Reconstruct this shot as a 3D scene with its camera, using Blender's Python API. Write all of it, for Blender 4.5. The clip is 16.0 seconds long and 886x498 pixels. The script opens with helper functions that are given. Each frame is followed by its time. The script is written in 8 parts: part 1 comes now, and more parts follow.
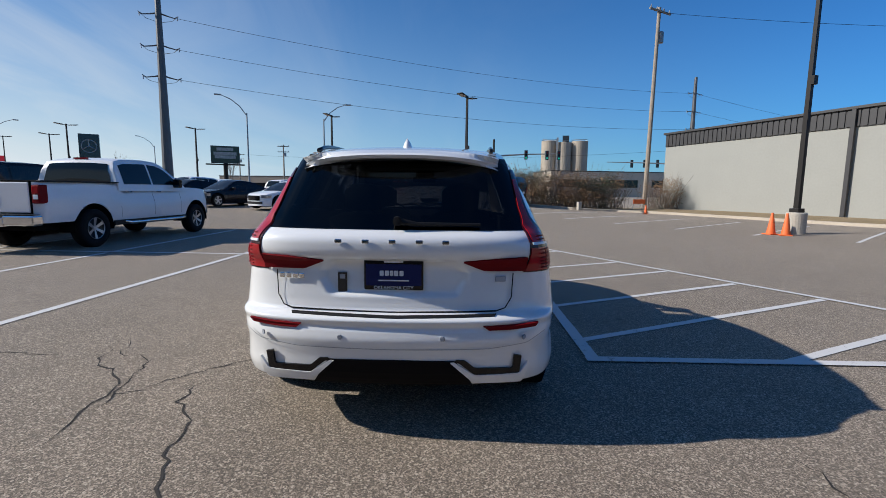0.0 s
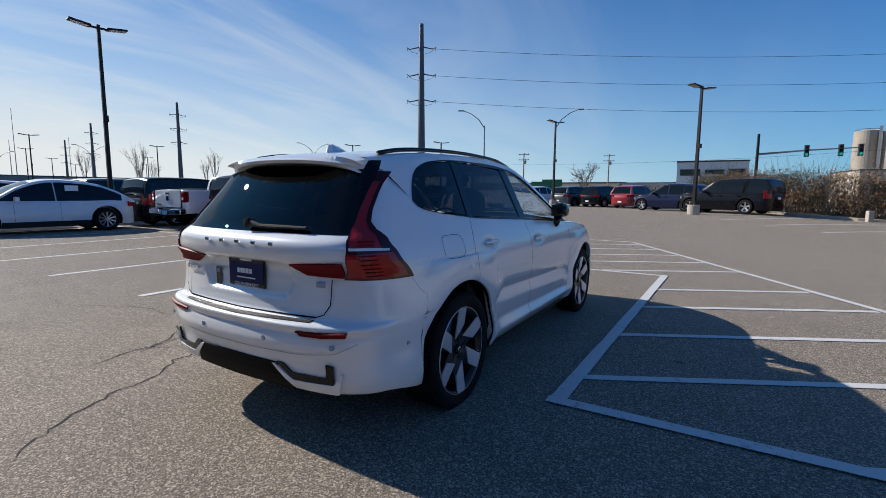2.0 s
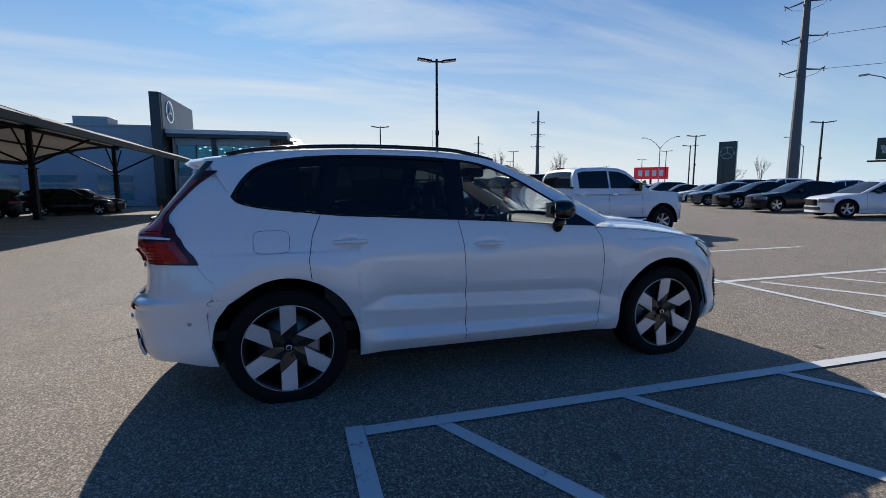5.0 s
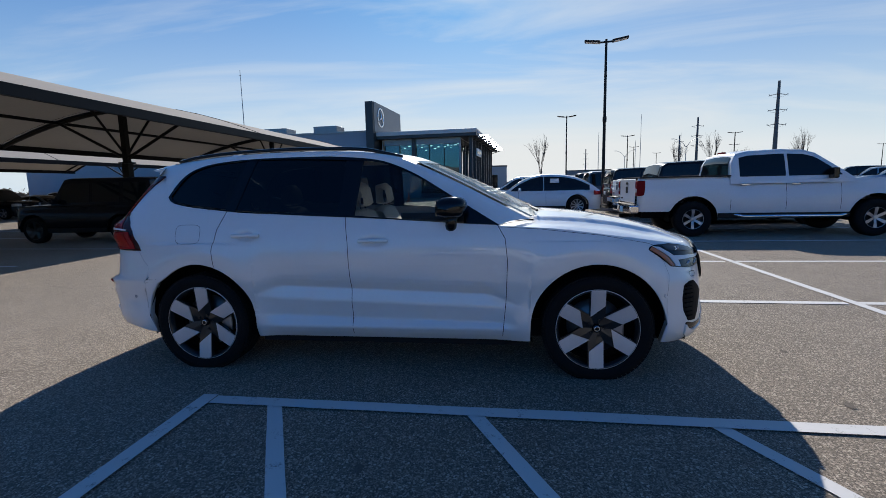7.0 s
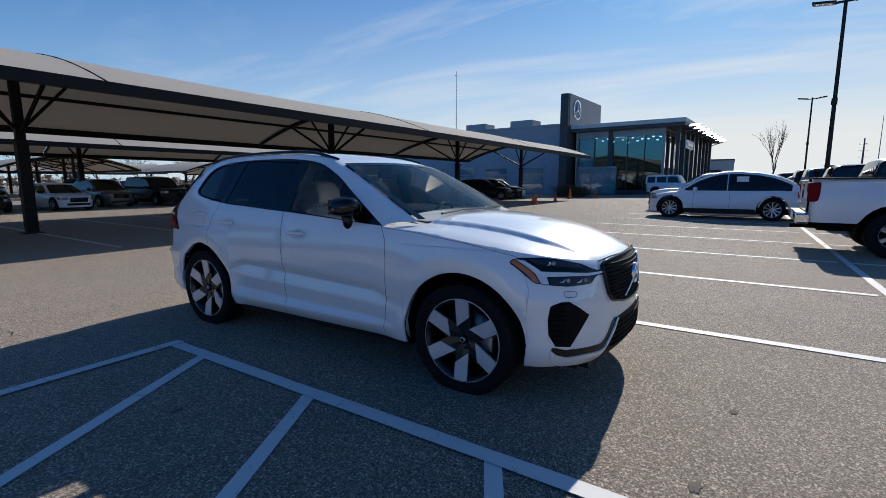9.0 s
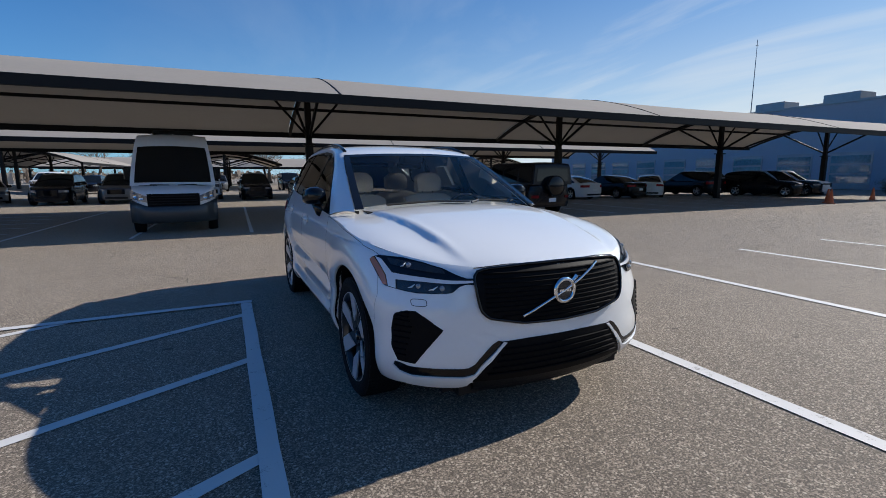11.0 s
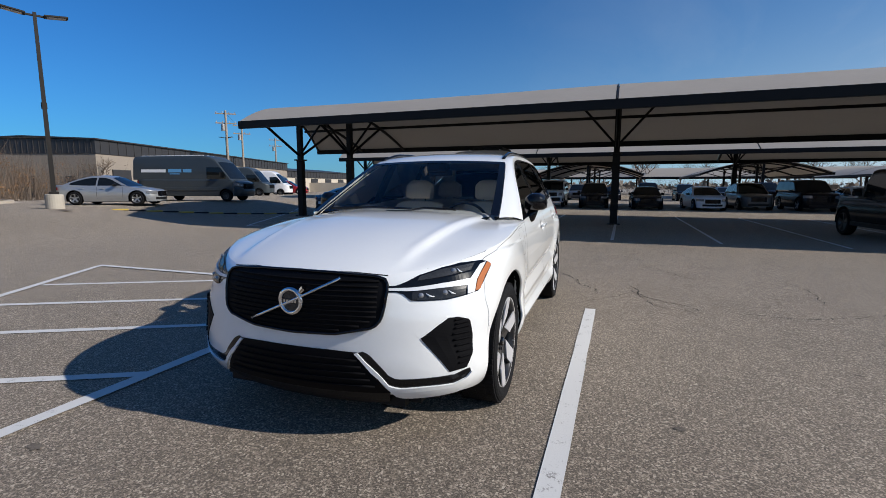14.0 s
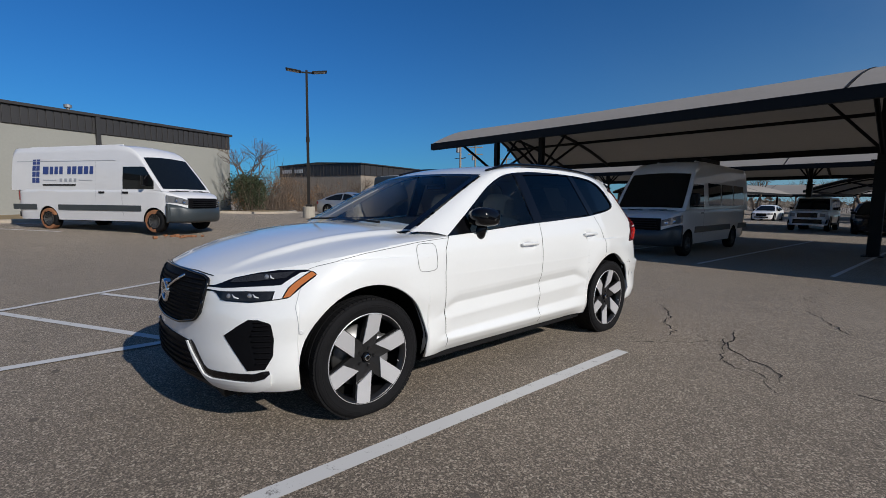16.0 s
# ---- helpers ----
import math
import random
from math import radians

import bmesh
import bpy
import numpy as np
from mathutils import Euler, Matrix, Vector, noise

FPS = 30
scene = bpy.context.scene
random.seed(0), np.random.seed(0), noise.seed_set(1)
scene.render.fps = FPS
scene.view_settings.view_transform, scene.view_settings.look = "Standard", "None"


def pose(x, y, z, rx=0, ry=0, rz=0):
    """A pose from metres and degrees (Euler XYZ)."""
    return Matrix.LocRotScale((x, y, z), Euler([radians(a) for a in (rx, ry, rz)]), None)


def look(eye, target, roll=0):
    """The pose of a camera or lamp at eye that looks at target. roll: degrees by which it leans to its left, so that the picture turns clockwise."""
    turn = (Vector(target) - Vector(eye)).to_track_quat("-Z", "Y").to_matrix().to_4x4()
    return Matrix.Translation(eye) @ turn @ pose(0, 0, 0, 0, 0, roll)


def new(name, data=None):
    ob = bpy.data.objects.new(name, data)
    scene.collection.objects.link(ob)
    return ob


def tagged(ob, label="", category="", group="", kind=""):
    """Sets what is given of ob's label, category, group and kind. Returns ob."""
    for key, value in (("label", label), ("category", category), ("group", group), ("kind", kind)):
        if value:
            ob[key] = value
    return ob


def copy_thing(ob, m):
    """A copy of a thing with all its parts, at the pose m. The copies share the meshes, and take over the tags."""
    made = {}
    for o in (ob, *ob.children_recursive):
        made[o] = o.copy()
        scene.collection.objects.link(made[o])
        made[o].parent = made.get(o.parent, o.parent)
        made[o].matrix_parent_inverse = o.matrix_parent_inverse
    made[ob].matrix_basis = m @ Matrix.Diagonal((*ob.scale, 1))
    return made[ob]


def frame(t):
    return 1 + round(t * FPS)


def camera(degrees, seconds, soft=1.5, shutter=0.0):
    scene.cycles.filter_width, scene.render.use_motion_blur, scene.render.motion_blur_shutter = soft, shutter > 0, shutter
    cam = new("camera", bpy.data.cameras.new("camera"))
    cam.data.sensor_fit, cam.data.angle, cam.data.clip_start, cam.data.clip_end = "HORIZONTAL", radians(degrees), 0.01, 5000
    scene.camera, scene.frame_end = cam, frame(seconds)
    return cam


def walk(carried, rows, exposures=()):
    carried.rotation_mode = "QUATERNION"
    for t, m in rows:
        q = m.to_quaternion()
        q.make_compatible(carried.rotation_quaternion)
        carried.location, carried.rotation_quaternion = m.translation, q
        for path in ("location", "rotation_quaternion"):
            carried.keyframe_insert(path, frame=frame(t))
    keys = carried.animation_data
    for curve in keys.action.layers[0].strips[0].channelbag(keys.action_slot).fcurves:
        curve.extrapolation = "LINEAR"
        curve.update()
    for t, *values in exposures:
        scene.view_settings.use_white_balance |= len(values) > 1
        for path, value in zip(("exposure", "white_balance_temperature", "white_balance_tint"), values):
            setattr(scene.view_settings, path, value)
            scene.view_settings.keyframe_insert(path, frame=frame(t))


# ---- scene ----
cam = camera(87.32, 16.0, soft=0.6)
PATH = [
    (0.0, pose(0.265, -4.633, 1.328, 82.76, -0.67, 1.08)),
    (0.5, pose(0.775, -4.547, 1.333, 82.97, -0.48, 8.47)),
    (1.0, pose(1.281, -4.400, 1.333, 83.16, -0.57, 16.04)),
    (1.5, pose(1.751, -4.163, 1.335, 83.27, -0.58, 23.43)),
    (2.0, pose(2.229, -3.905, 1.329, 83.24, -0.40, 30.54)),
    (2.5, pose(2.640, -3.563, 1.326, 83.22, -0.34, 37.74)),
    (3.0, pose(3.011, -3.177, 1.316, 83.17, -0.31, 44.96)),
    (3.5, pose(3.280, -2.729, 1.311, 83.17, -0.32, 52.30)),
    (4.0, pose(3.507, -2.268, 1.313, 83.11, -0.30, 59.23)),
    (6.5, pose(4.052, 0.248, 1.329, 82.45, 1.19, 90.83)),
    (7.0, pose(4.031, 0.824, 1.330, 82.23, 1.29, 96.83)),
    (7.5, pose(3.983, 1.382, 1.333, 82.07, 1.08, 102.63)),
    (8.0, pose(3.846, 1.922, 1.343, 81.98, 0.74, 108.77)),
    (8.5, pose(3.671, 2.430, 1.353, 81.91, 0.42, 115.17)),
    (9.0, pose(3.427, 2.902, 1.366, 81.74, 0.13, 121.89)),
    (11.5, pose(1.134, 4.384, 1.331, 81.24, 0.09, 161.63)),
    (12.0, pose(0.656, 4.488, 1.334, 81.55, -0.31, 168.81)),
    (12.5, pose(0.127, 4.549, 1.334, 81.72, -0.32, 176.25)),
    (13.0, pose(-0.398, 4.521, 1.324, 81.99, -0.25, 183.82)),
    (13.5, pose(-0.938, 4.437, 1.322, 82.14, -0.13, 191.31)),
    (14.0, pose(-1.447, 4.256, 1.304, 82.33, -0.09, 198.84)),
    (14.5, pose(-1.951, 4.042, 1.309, 82.63, -0.14, 206.20)),
    (15.0, pose(-2.427, 3.750, 1.308, 83.11, -0.28, 213.37)),
    (15.5, pose(-2.838, 3.395, 1.305, 83.70, -0.41, 220.28)),
    (16.0, pose(-3.207, 3.019, 1.291, 84.20, -0.61, 227.16)),
]
walk(cam, PATH, [(0.0, 0.24), (3.0, 0.27), (9.0, 0.26), (12.5, 0.30), (13.5, 0.18), (14.5, -0.05), (16.0, -0.40)])

# ---- light ----
SUN_EL, SUN_AZ = radians(31.5), radians(-2.5)      # the sun stands over -x
sun_way = Vector((-math.cos(SUN_EL) * math.cos(SUN_AZ), math.cos(SUN_EL) * math.sin(SUN_AZ), math.sin(SUN_EL)))
sun = new("sun", bpy.data.lights.new("sun", "SUN"))
sun.data.energy, sun.data.angle, sun.data.color = 4.75, radians(0.53), (1.0, 0.95, 0.88)
sun.matrix_world = look(sun_way * 60, (0, 0, 0))

world = bpy.data.worlds.new("sky")
scene.world = world
world.use_nodes = True
wn, wl = world.node_tree.nodes, world.node_tree.links
wn.clear()
w_out, w_bg = wn.new("ShaderNodeOutputWorld"), wn.new("ShaderNodeBackground")
sky = wn.new("ShaderNodeTexSky")
sky.sky_type, sky.sun_disc = "NISHITA", False
sky.sun_elevation, sky.sun_rotation = SUN_EL, math.atan2(sun_way.x, sun_way.y)
sky.air_density, sky.dust_density, sky.ozone_density = 1.15, 0.25, 4.5
w_bg.inputs["Strength"].default_value = 0.061
w_co, w_map, w_no, w_ra = (wn.new(k) for k in ("ShaderNodeTexCoord", "ShaderNodeMapping", "ShaderNodeTexNoise", "ShaderNodeValToRGB"))


def w_math(op, a, b=None, c=None, clamp=False):
    m = wn.new("ShaderNodeMath")
    m.operation, m.use_clamp = op, clamp
    for i, v in enumerate((a, b, c)):
        if v is None:
            continue
        if isinstance(v, (int, float)):
            m.inputs[i].default_value = v
        else:
            wl.new(v, m.inputs[i])
    return m.outputs[0]


def w_mixed(fac, a, b, kind="MIX"):
    m = wn.new("ShaderNodeMix")
    m.data_type, m.blend_type = "RGBA", kind
    for i, v in ((0, fac), (6, a), (7, b)):
        if isinstance(v, (int, float, tuple)):
            m.inputs[i].default_value = v
        else:
            wl.new(v, m.inputs[i])
    return m.outputs[2]


w_sep = wn.new("ShaderNodeSeparateXYZ")
wl.new(w_co.outputs["Generated"], w_sep.inputs[0])
w_x, w_y, w_z = w_sep.outputs
up = w_math("MAXIMUM", w_z, 0.0)
# clear dry blue, paling to a milky band low down and towards the sun
w_sunward = w_math("MULTIPLY_ADD", w_x, -0.5, 0.5, True)
w_blue = w_mixed(1.0, sky.outputs["Color"], w_mixed(w_sunward, (0.25, 0.95, 1.74, 1), (0.155, 0.76, 1.20, 1)), "MULTIPLY")
w_low = w_math("POWER", w_math("SUBTRACT", 1.0, up), 5.0)
w_haze = w_math("MULTIPLY", w_low, w_math("MULTIPLY_ADD", w_math("POWER", w_sunward, 1.3), 1.40, 0.08), clamp=True)
w_white = w_mixed(w_math("POWER", w_sunward, 2.0), (5.4, 9.2, 12.4, 1), (10.9, 11.2, 11.2, 1))
w_pale = w_mixed(w_haze, w_blue, w_white)
# thin cirrus in long streaks, mostly on the sun's side
w_flat = wn.new("ShaderNodeCombineXYZ")
w_far = w_math("ADD", up, 0.16)
wl.new(w_math("DIVIDE", w_x, w_far), w_flat.inputs[0])
wl.new(w_math("DIVIDE", w_y, w_far), w_flat.inputs[1])
w_map.inputs["Rotation"].default_value = (0.0, 0.0, radians(14))
w_map.inputs["Scale"].default_value = (1.7, 0.55, 1.0)
w_no.inputs["Scale"].default_value, w_no.inputs["Detail"].default_value, w_no.inputs["Roughness"].default_value = 0.80, 9.0, 0.56
w_no.inputs["Distortion"].default_value = 0.9
w_ra.color_ramp.elements[0].position, w_ra.color_ramp.elements[1].position = 0.46, 0.70
w_ra.color_ramp.elements[1].color = (0.70, 0.70, 0.70, 1)
wl.new(w_flat.outputs[0], w_map.inputs["Vector"])
wl.new(w_map.outputs["Vector"], w_no.inputs["Vector"])
wl.new(w_no.outputs["Fac"], w_ra.inputs["Fac"])
# high overhead, out of view, more veil is added on both sides as fill light
w_side = w_math("MAXIMUM", w_math("POWER", w_sunward, 4.0), w_math("MULTIPLY", w_math("SMOOTH_MIN", w_math("MULTIPLY_ADD", up, 1.9, -0.85, True), 1.0, 0.1), 0.20))
w_veil = w_math("MULTIPLY_ADD", w_math("ADD", w_ra.outputs["Color"], 0.04), w_math("MULTIPLY", w_side, 1.0), 0.0, True)
wl.new(w_mixed(w_veil, w_pale, (10.6, 11.1, 11.3, 1)), w_bg.inputs["Color"])
wl.new(w_bg.outputs["Background"], w_out.inputs["Surface"])
scene.view_settings.exposure = 0.0

# ---- materials ----
def mat(name, colour, rough=0.5, metal=0.0, coat=0.0, spec=0.5, noise_scale=0.0, vary=0.0, bump=0.0, bump_scale=0.0, rand=0.0, emit=0.0):
    """A plain procedural surface: colour with two scales of mottling, roughness, fine relief."""
    m = bpy.data.materials.new(name)
    m.use_nodes = True
    n, l = m.node_tree.nodes, m.node_tree.links
    b = n["Principled BSDF"]
    b.inputs["Base Color"].default_value = (*colour, 1)
    b.inputs["Roughness"].default_value, b.inputs["Metallic"].default_value = rough, metal
    b.inputs["Coat Weight"].default_value, b.inputs["Coat Roughness"].default_value = coat, 0.03
    b.inputs["Specular IOR Level"].default_value = spec
    co = n.new("ShaderNodeTexCoord")
    if vary:
        big, fine, mul = n.new("ShaderNodeTexNoise"), n.new("ShaderNodeTexNoise"), n.new("ShaderNodeMath")
        big.inputs["Scale"].default_value, big.inputs["Detail"].default_value = noise_scale, 6
        fine.inputs["Scale"].default_value, fine.inputs["Detail"].default_value = noise_scale * 14, 3
        mul.operation = "ADD"
        l.new(co.outputs["Object"], big.inputs["Vector"]), l.new(co.outputs["Object"], fine.inputs["Vector"])
        l.new(big.outputs["Fac"], mul.inputs[0]), l.new(fine.outputs["Fac"], mul.inputs[1])
        rng = n.new("ShaderNodeMapRange")
        rng.inputs["From Min"].default_value, rng.inputs["From Max"].default_value = 0.6, 1.4
        rng.inputs["To Min"].default_value, rng.inputs["To Max"].default_value = 1 - vary, 1 + vary
        l.new(mul.outputs[0], rng.inputs["Value"])
        hsv = n.new("ShaderNodeHueSaturation")
        hsv.inputs["Color"].default_value = (*colour, 1)
        l.new(rng.outputs[0], hsv.inputs["Value"])
        if rand:
            oi, r2, m2 = n.new("ShaderNodeObjectInfo"), n.new("ShaderNodeMapRange"), n.new("ShaderNodeMath")
            r2.inputs["To Min"].default_value, r2.inputs["To Max"].default_value = 1 - rand, 1 + rand
            m2.operation = "MULTIPLY"
            l.new(oi.outputs["Random"], r2.inputs["Value"])
            l.new(r2.outputs[0], m2.inputs[0]), l.new(rng.outputs[0], m2.inputs[1]), l.new(m2.outputs[0], hsv.inputs["Value"])
        l.new(hsv.outputs["Color"], b.inputs["Base Color"])
    if bump:
        bn, bp = n.new("ShaderNodeTexNoise"), n.new("ShaderNodeBump")
        bn.inputs["Scale"].default_value, bn.inputs["Detail"].default_value = bump_scale, 4
        bp.inputs["Strength"].default_value, bp.inputs["Distance"].default_value = bump, 0.02
        l.new(co.outputs["Object"], bn.inputs["Vector"]), l.new(bn.outputs["Fac"], bp.inputs["Height"]), l.new(bp.outputs["Normal"], b.inputs["Normal"])
    if emit:
        b.inputs["Emission Color"].default_value, b.inputs["Emission Strength"].default_value = (*colour, 1), emit
    return m


def glass(name, tint, rough=0.0, gloss=1.0):
    """A thin pane: tinted see-through with a mirror gloss that grows to grazing angles."""
    m = bpy.data.materials.new(name)
    m.use_nodes = True
    n, l = m.node_tree.nodes, m.node_tree.links
    n.clear()
    o, mix, tr, gl, fr, ml = (n.new(k) for k in ("ShaderNodeOutputMaterial", "ShaderNodeMixShader", "ShaderNodeBsdfTransparent", "ShaderNodeBsdfGlossy", "ShaderNodeFresnel", "ShaderNodeMath"))
    tr.inputs["Color"].default_value = (*tint, 1)
    gl.inputs["Roughness"].default_value = rough
    fr.inputs["IOR"].default_value = 1.5
    ml.operation, ml.inputs[1].default_value, ml.use_clamp = "MULTIPLY", gloss, True
    l.new(fr.outputs[0], ml.inputs[0]), l.new(ml.outputs[0], mix.inputs[0]), l.new(tr.outputs[0], mix.inputs[1]), l.new(gl.outputs[0], mix.inputs[2]), l.new(mix.outputs[0], o.inputs[0])
    return m


def asphalt_mat():
    m = bpy.data.materials.new("asphalt")
    m.use_nodes = True
    n, l = m.node_tree.nodes, m.node_tree.links
    b, co = n["Principled BSDF"], n.new("ShaderNodeTexCoord")

    def noise_node(scale, detail, rough=0.5):
        t = n.new("ShaderNodeTexNoise")
        t.inputs["Scale"].default_value, t.inputs["Detail"].default_value, t.inputs["Roughness"].default_value = scale, detail, rough
        l.new(co.outputs["Object"], t.inputs["Vector"])
        return t
    vor = n.new("ShaderNodeTexVoronoi")
    vor.inputs["Scale"].default_value = 145
    l.new(co.outputs["Object"], vor.inputs["Vector"])
    grit, blot, wide = noise_node(72, 4, 0.7), noise_node(1.7, 7, 0.62), noise_node(0.12, 5)
    chip = n.new("ShaderNodeValToRGB")              # pale stone chips in dark binder
    chip.color_ramp.elements[0].position, chip.color_ramp.elements[0].color = 0.05, (0.070, 0.057, 0.043, 1)
    chip.color_ramp.elements[1].position, chip.color_ramp.elements[1].color = 0.97, (0.36, 0.292, 0.225, 1)
    e = chip.color_ramp.elements.new(0.6)
    e.color = (0.155, 0.125, 0.095, 1)
    sep = n.new("ShaderNodeSeparateColor")
    l.new(vor.outputs["Color"], sep.inputs[0])
    l.new(sep.outputs[0], chip.inputs["Fac"])
    a = n.new("ShaderNodeMath")
    a.operation = "ADD"
    l.new(blot.outputs["Fac"], a.inputs[0]), l.new(wide.outputs["Fac"], a.inputs[1])
    rng = n.new("ShaderNodeMapRange")
    rng.inputs["From Min"].default_value, rng.inputs["From Max"].default_value = 0.6, 1.4
    rng.inputs["To Min"].default_value, rng.inputs["To Max"].default_value = 0.72, 1.28
    l.new(a.outputs[0], rng.inputs["Value"])
    g2 = n.new("ShaderNodeMapRange")
    g2.inputs["From Min"].default_value, g2.inputs["From Max"].default_value = 0.3, 0.7
    g2.inputs["To Min"].default_value, g2.inputs["To Max"].default_value = 0.68, 1.32
    l.new(grit.outputs["Fac"], g2.inputs["Value"])
    mu = n.new("ShaderNodeMath")
    mu.operation = "MULTIPLY"
    l.new(rng.outputs[0], mu.inputs[0]), l.new(g2.outputs[0], mu.inputs[1])
    hsv = n.new("ShaderNodeHueSaturation")
    l.new(chip.outputs["Color"], hsv.inputs["Color"]), l.new(mu.outputs[0], hsv.inputs["Value"])
    v2, s2, r2, mx = n.new("ShaderNodeTexVoronoi"), n.new("ShaderNodeSeparateColor"), n.new("ShaderNodeValToRGB"), n.new("ShaderNodeMix")
    v2.inputs["Scale"].default_value = 110
    l.new(co.outputs["Object"], v2.inputs["Vector"]), l.new(v2.outputs["Color"], s2.inputs[0]), l.new(s2.outputs[2], r2.inputs["Fac"])
    r2.color_ramp.elements[0].position, r2.color_ramp.elements[1].position = 0.90, 0.98
    mx.data_type = "RGBA"
    mx.inputs[7].default_value = (0.47, 0.40, 0.315, 1)
    l.new(r2.outputs["Color"], mx.inputs[0]), l.new(hsv.outputs["Color"], mx.inputs[6])
    l.new(mx.outputs[2], b.inputs["Base Color"])
    bp = n.new("ShaderNodeBump")
    bp.inputs["Strength"].default_value, bp.inputs["Distance"].default_value = 0.9, 0.005
    l.new(sep.outputs[1], bp.inputs["Height"])
    l.new(bp.outputs["Normal"], b.inputs["Normal"])
    b.inputs["Roughness"].default_value, b.inputs["Specular IOR Level"].default_value = 0.85, 0.3
    b.inputs["Sheen Weight"].default_value, b.inputs["Sheen Roughness"].default_value = 0.20, 0.5     # warm sheen added to brighten ground seen at flat angles
    b.inputs["Sheen Tint"].default_value = (1.0, 0.88, 0.74, 1)
    return m


def worn_paint_mat(name="line_paint"):
    """White road paint, thin and rubbed through in spots."""
    m = bpy.data.materials.new(name)
    m.use_nodes = True
    n, l = m.node_tree.nodes, m.node_tree.links
    b, co, no, fi, ra = n["Principled BSDF"], n.new("ShaderNodeTexCoord"), n.new("ShaderNodeTexNoise"), n.new("ShaderNodeTexNoise"), n.new("ShaderNodeValToRGB")
    no.inputs["Scale"].default_value, no.inputs["Detail"].default_value, no.inputs["Roughness"].default_value = 9, 10, 0.72
    fi.inputs["Scale"].default_value, fi.inputs["Detail"].default_value = 120, 3
    ad = n.new("ShaderNodeMath")
    ad.operation = "MULTIPLY_ADD"
    ad.inputs[1].default_value = 0.35
    l.new(co.outputs["Object"], no.inputs["Vector"]), l.new(co.outputs["Object"], fi.inputs["Vector"])
    l.new(fi.outputs["Fac"], ad.inputs[0]), l.new(no.outputs["Fac"], ad.inputs[2])
    ra.color_ramp.elements[0].position, ra.color_ramp.elements[0].color = 0.46, (0.16, 0.15, 0.14, 1)
    ra.color_ramp.elements[1].position, ra.color_ramp.elements[1].color = 0.58, (0.60, 0.59, 0.57, 1)
    l.new(ad.outputs[0], ra.inputs["Fac"]), l.new(ra.outputs["Color"], b.inputs["Base Color"])
    b.inputs["Roughness"].default_value = 0.7
    bp = n.new("ShaderNodeBump")
    bp.inputs["Strength"].default_value, bp.inputs["Distance"].default_value = 0.4, 0.004
    l.new(fi.outputs["Fac"], bp.inputs["Height"]), l.new(bp.outputs["Normal"], b.inputs["Normal"])
    return m


def fabric_mat():
    """Knitted shade cloth that lets some light through."""
    m = mat("canopy_fabric", (0.42, 0.385, 0.345), 0.9, vary=0.08, noise_scale=0.7, bump=0.1, bump_scale=50)
    n, l = m.node_tree.nodes, m.node_tree.links
    tr, mx = n.new("ShaderNodeBsdfTranslucent"), n.new("ShaderNodeMixShader")
    tr.inputs["Color"].default_value = (0.60, 0.56, 0.50, 1)
    mx.inputs[0].default_value = 0.29
    b = n["Principled BSDF"]
    l.new(b.outputs[0], mx.inputs[1]), l.new(tr.outputs[0], mx.inputs[2]), l.new(mx.outputs[0], n["Material Output"].inputs["Surface"])
    return m


ASPHALT = asphalt_mat()
LINE = worn_paint_mat()
CRACK = mat("crack_tar", (0.026, 0.022, 0.019), 0.9, vary=0.3, noise_scale=20)
CONCRETE = mat("concrete", (0.42, 0.38, 0.32), 0.85, vary=0.16, noise_scale=1.5, bump=0.3, bump_scale=60)
KERB = mat("kerb_concrete", (0.40, 0.34, 0.27), 0.9, vary=0.2, noise_scale=1.1, bump=0.3, bump_scale=40)
GRASS = mat("dry_grass", (0.26, 0.19, 0.10), 0.95, vary=0.35, noise_scale=2.0, bump=0.8, bump_scale=30)
WHITE = mat("white_paint", (0.81, 0.82, 0.815), 0.30, coat=1.0, spec=0.35, vary=0.012, noise_scale=3)
WHITE.node_tree.nodes["Principled BSDF"].inputs["Coat IOR"].default_value = 1.75
WHITE_B = mat("white_paint_plain", (0.74, 0.74, 0.75), 0.35, coat=0.7, vary=0.03, noise_scale=2)
BLACK_P = mat("black_paint", (0.006, 0.006, 0.009), 0.22, coat=0.06, spec=0.22, vary=0.1, noise_scale=2)
NAVY_P = mat("navy_paint", (0.010, 0.015, 0.045), 0.22, coat=0.2, spec=0.3, vary=0.1, noise_scale=2)
GREY_P = mat("grey_paint", (0.10, 0.105, 0.11), 0.3, metal=0.4, coat=0.8, vary=0.05, noise_scale=2)
SILVER_P = mat("silver_paint", (0.42, 0.43, 0.44), 0.3, metal=0.6, coat=0.8, vary=0.04, noise_scale=2)
RED_P = mat("red_paint", (0.30, 0.015, 0.02), 0.3, coat=0.9, vary=0.06, noise_scale=2)
SLATE_P = mat("slate_paint", (0.035, 0.045, 0.052), 0.45, coat=0.3, vary=0.1, noise_scale=2)
GLOSS_BLACK = mat("gloss_black", (0.004, 0.004, 0.005), 0.10, spec=0.4)
TRIM_BLACK = mat("black_plastic", (0.008, 0.008, 0.009), 0.55, spec=0.25, vary=0.12, noise_scale=8, bump=0.1, bump_scale=300)
VOID_BLACK = mat("dark_recess", (0.006, 0.006, 0.006), 0.9, spec=0.1)
RUBBER = mat("tyre_rubber", (0.007, 0.007, 0.008), 0.8, spec=0.2, vary=0.25, noise_scale=10, bump=0.2, bump_scale=120)
SPOKE = mat("machined_alloy", (0.66, 0.66, 0.68), 0.38, metal=0.45, vary=0.04, noise_scale=12)
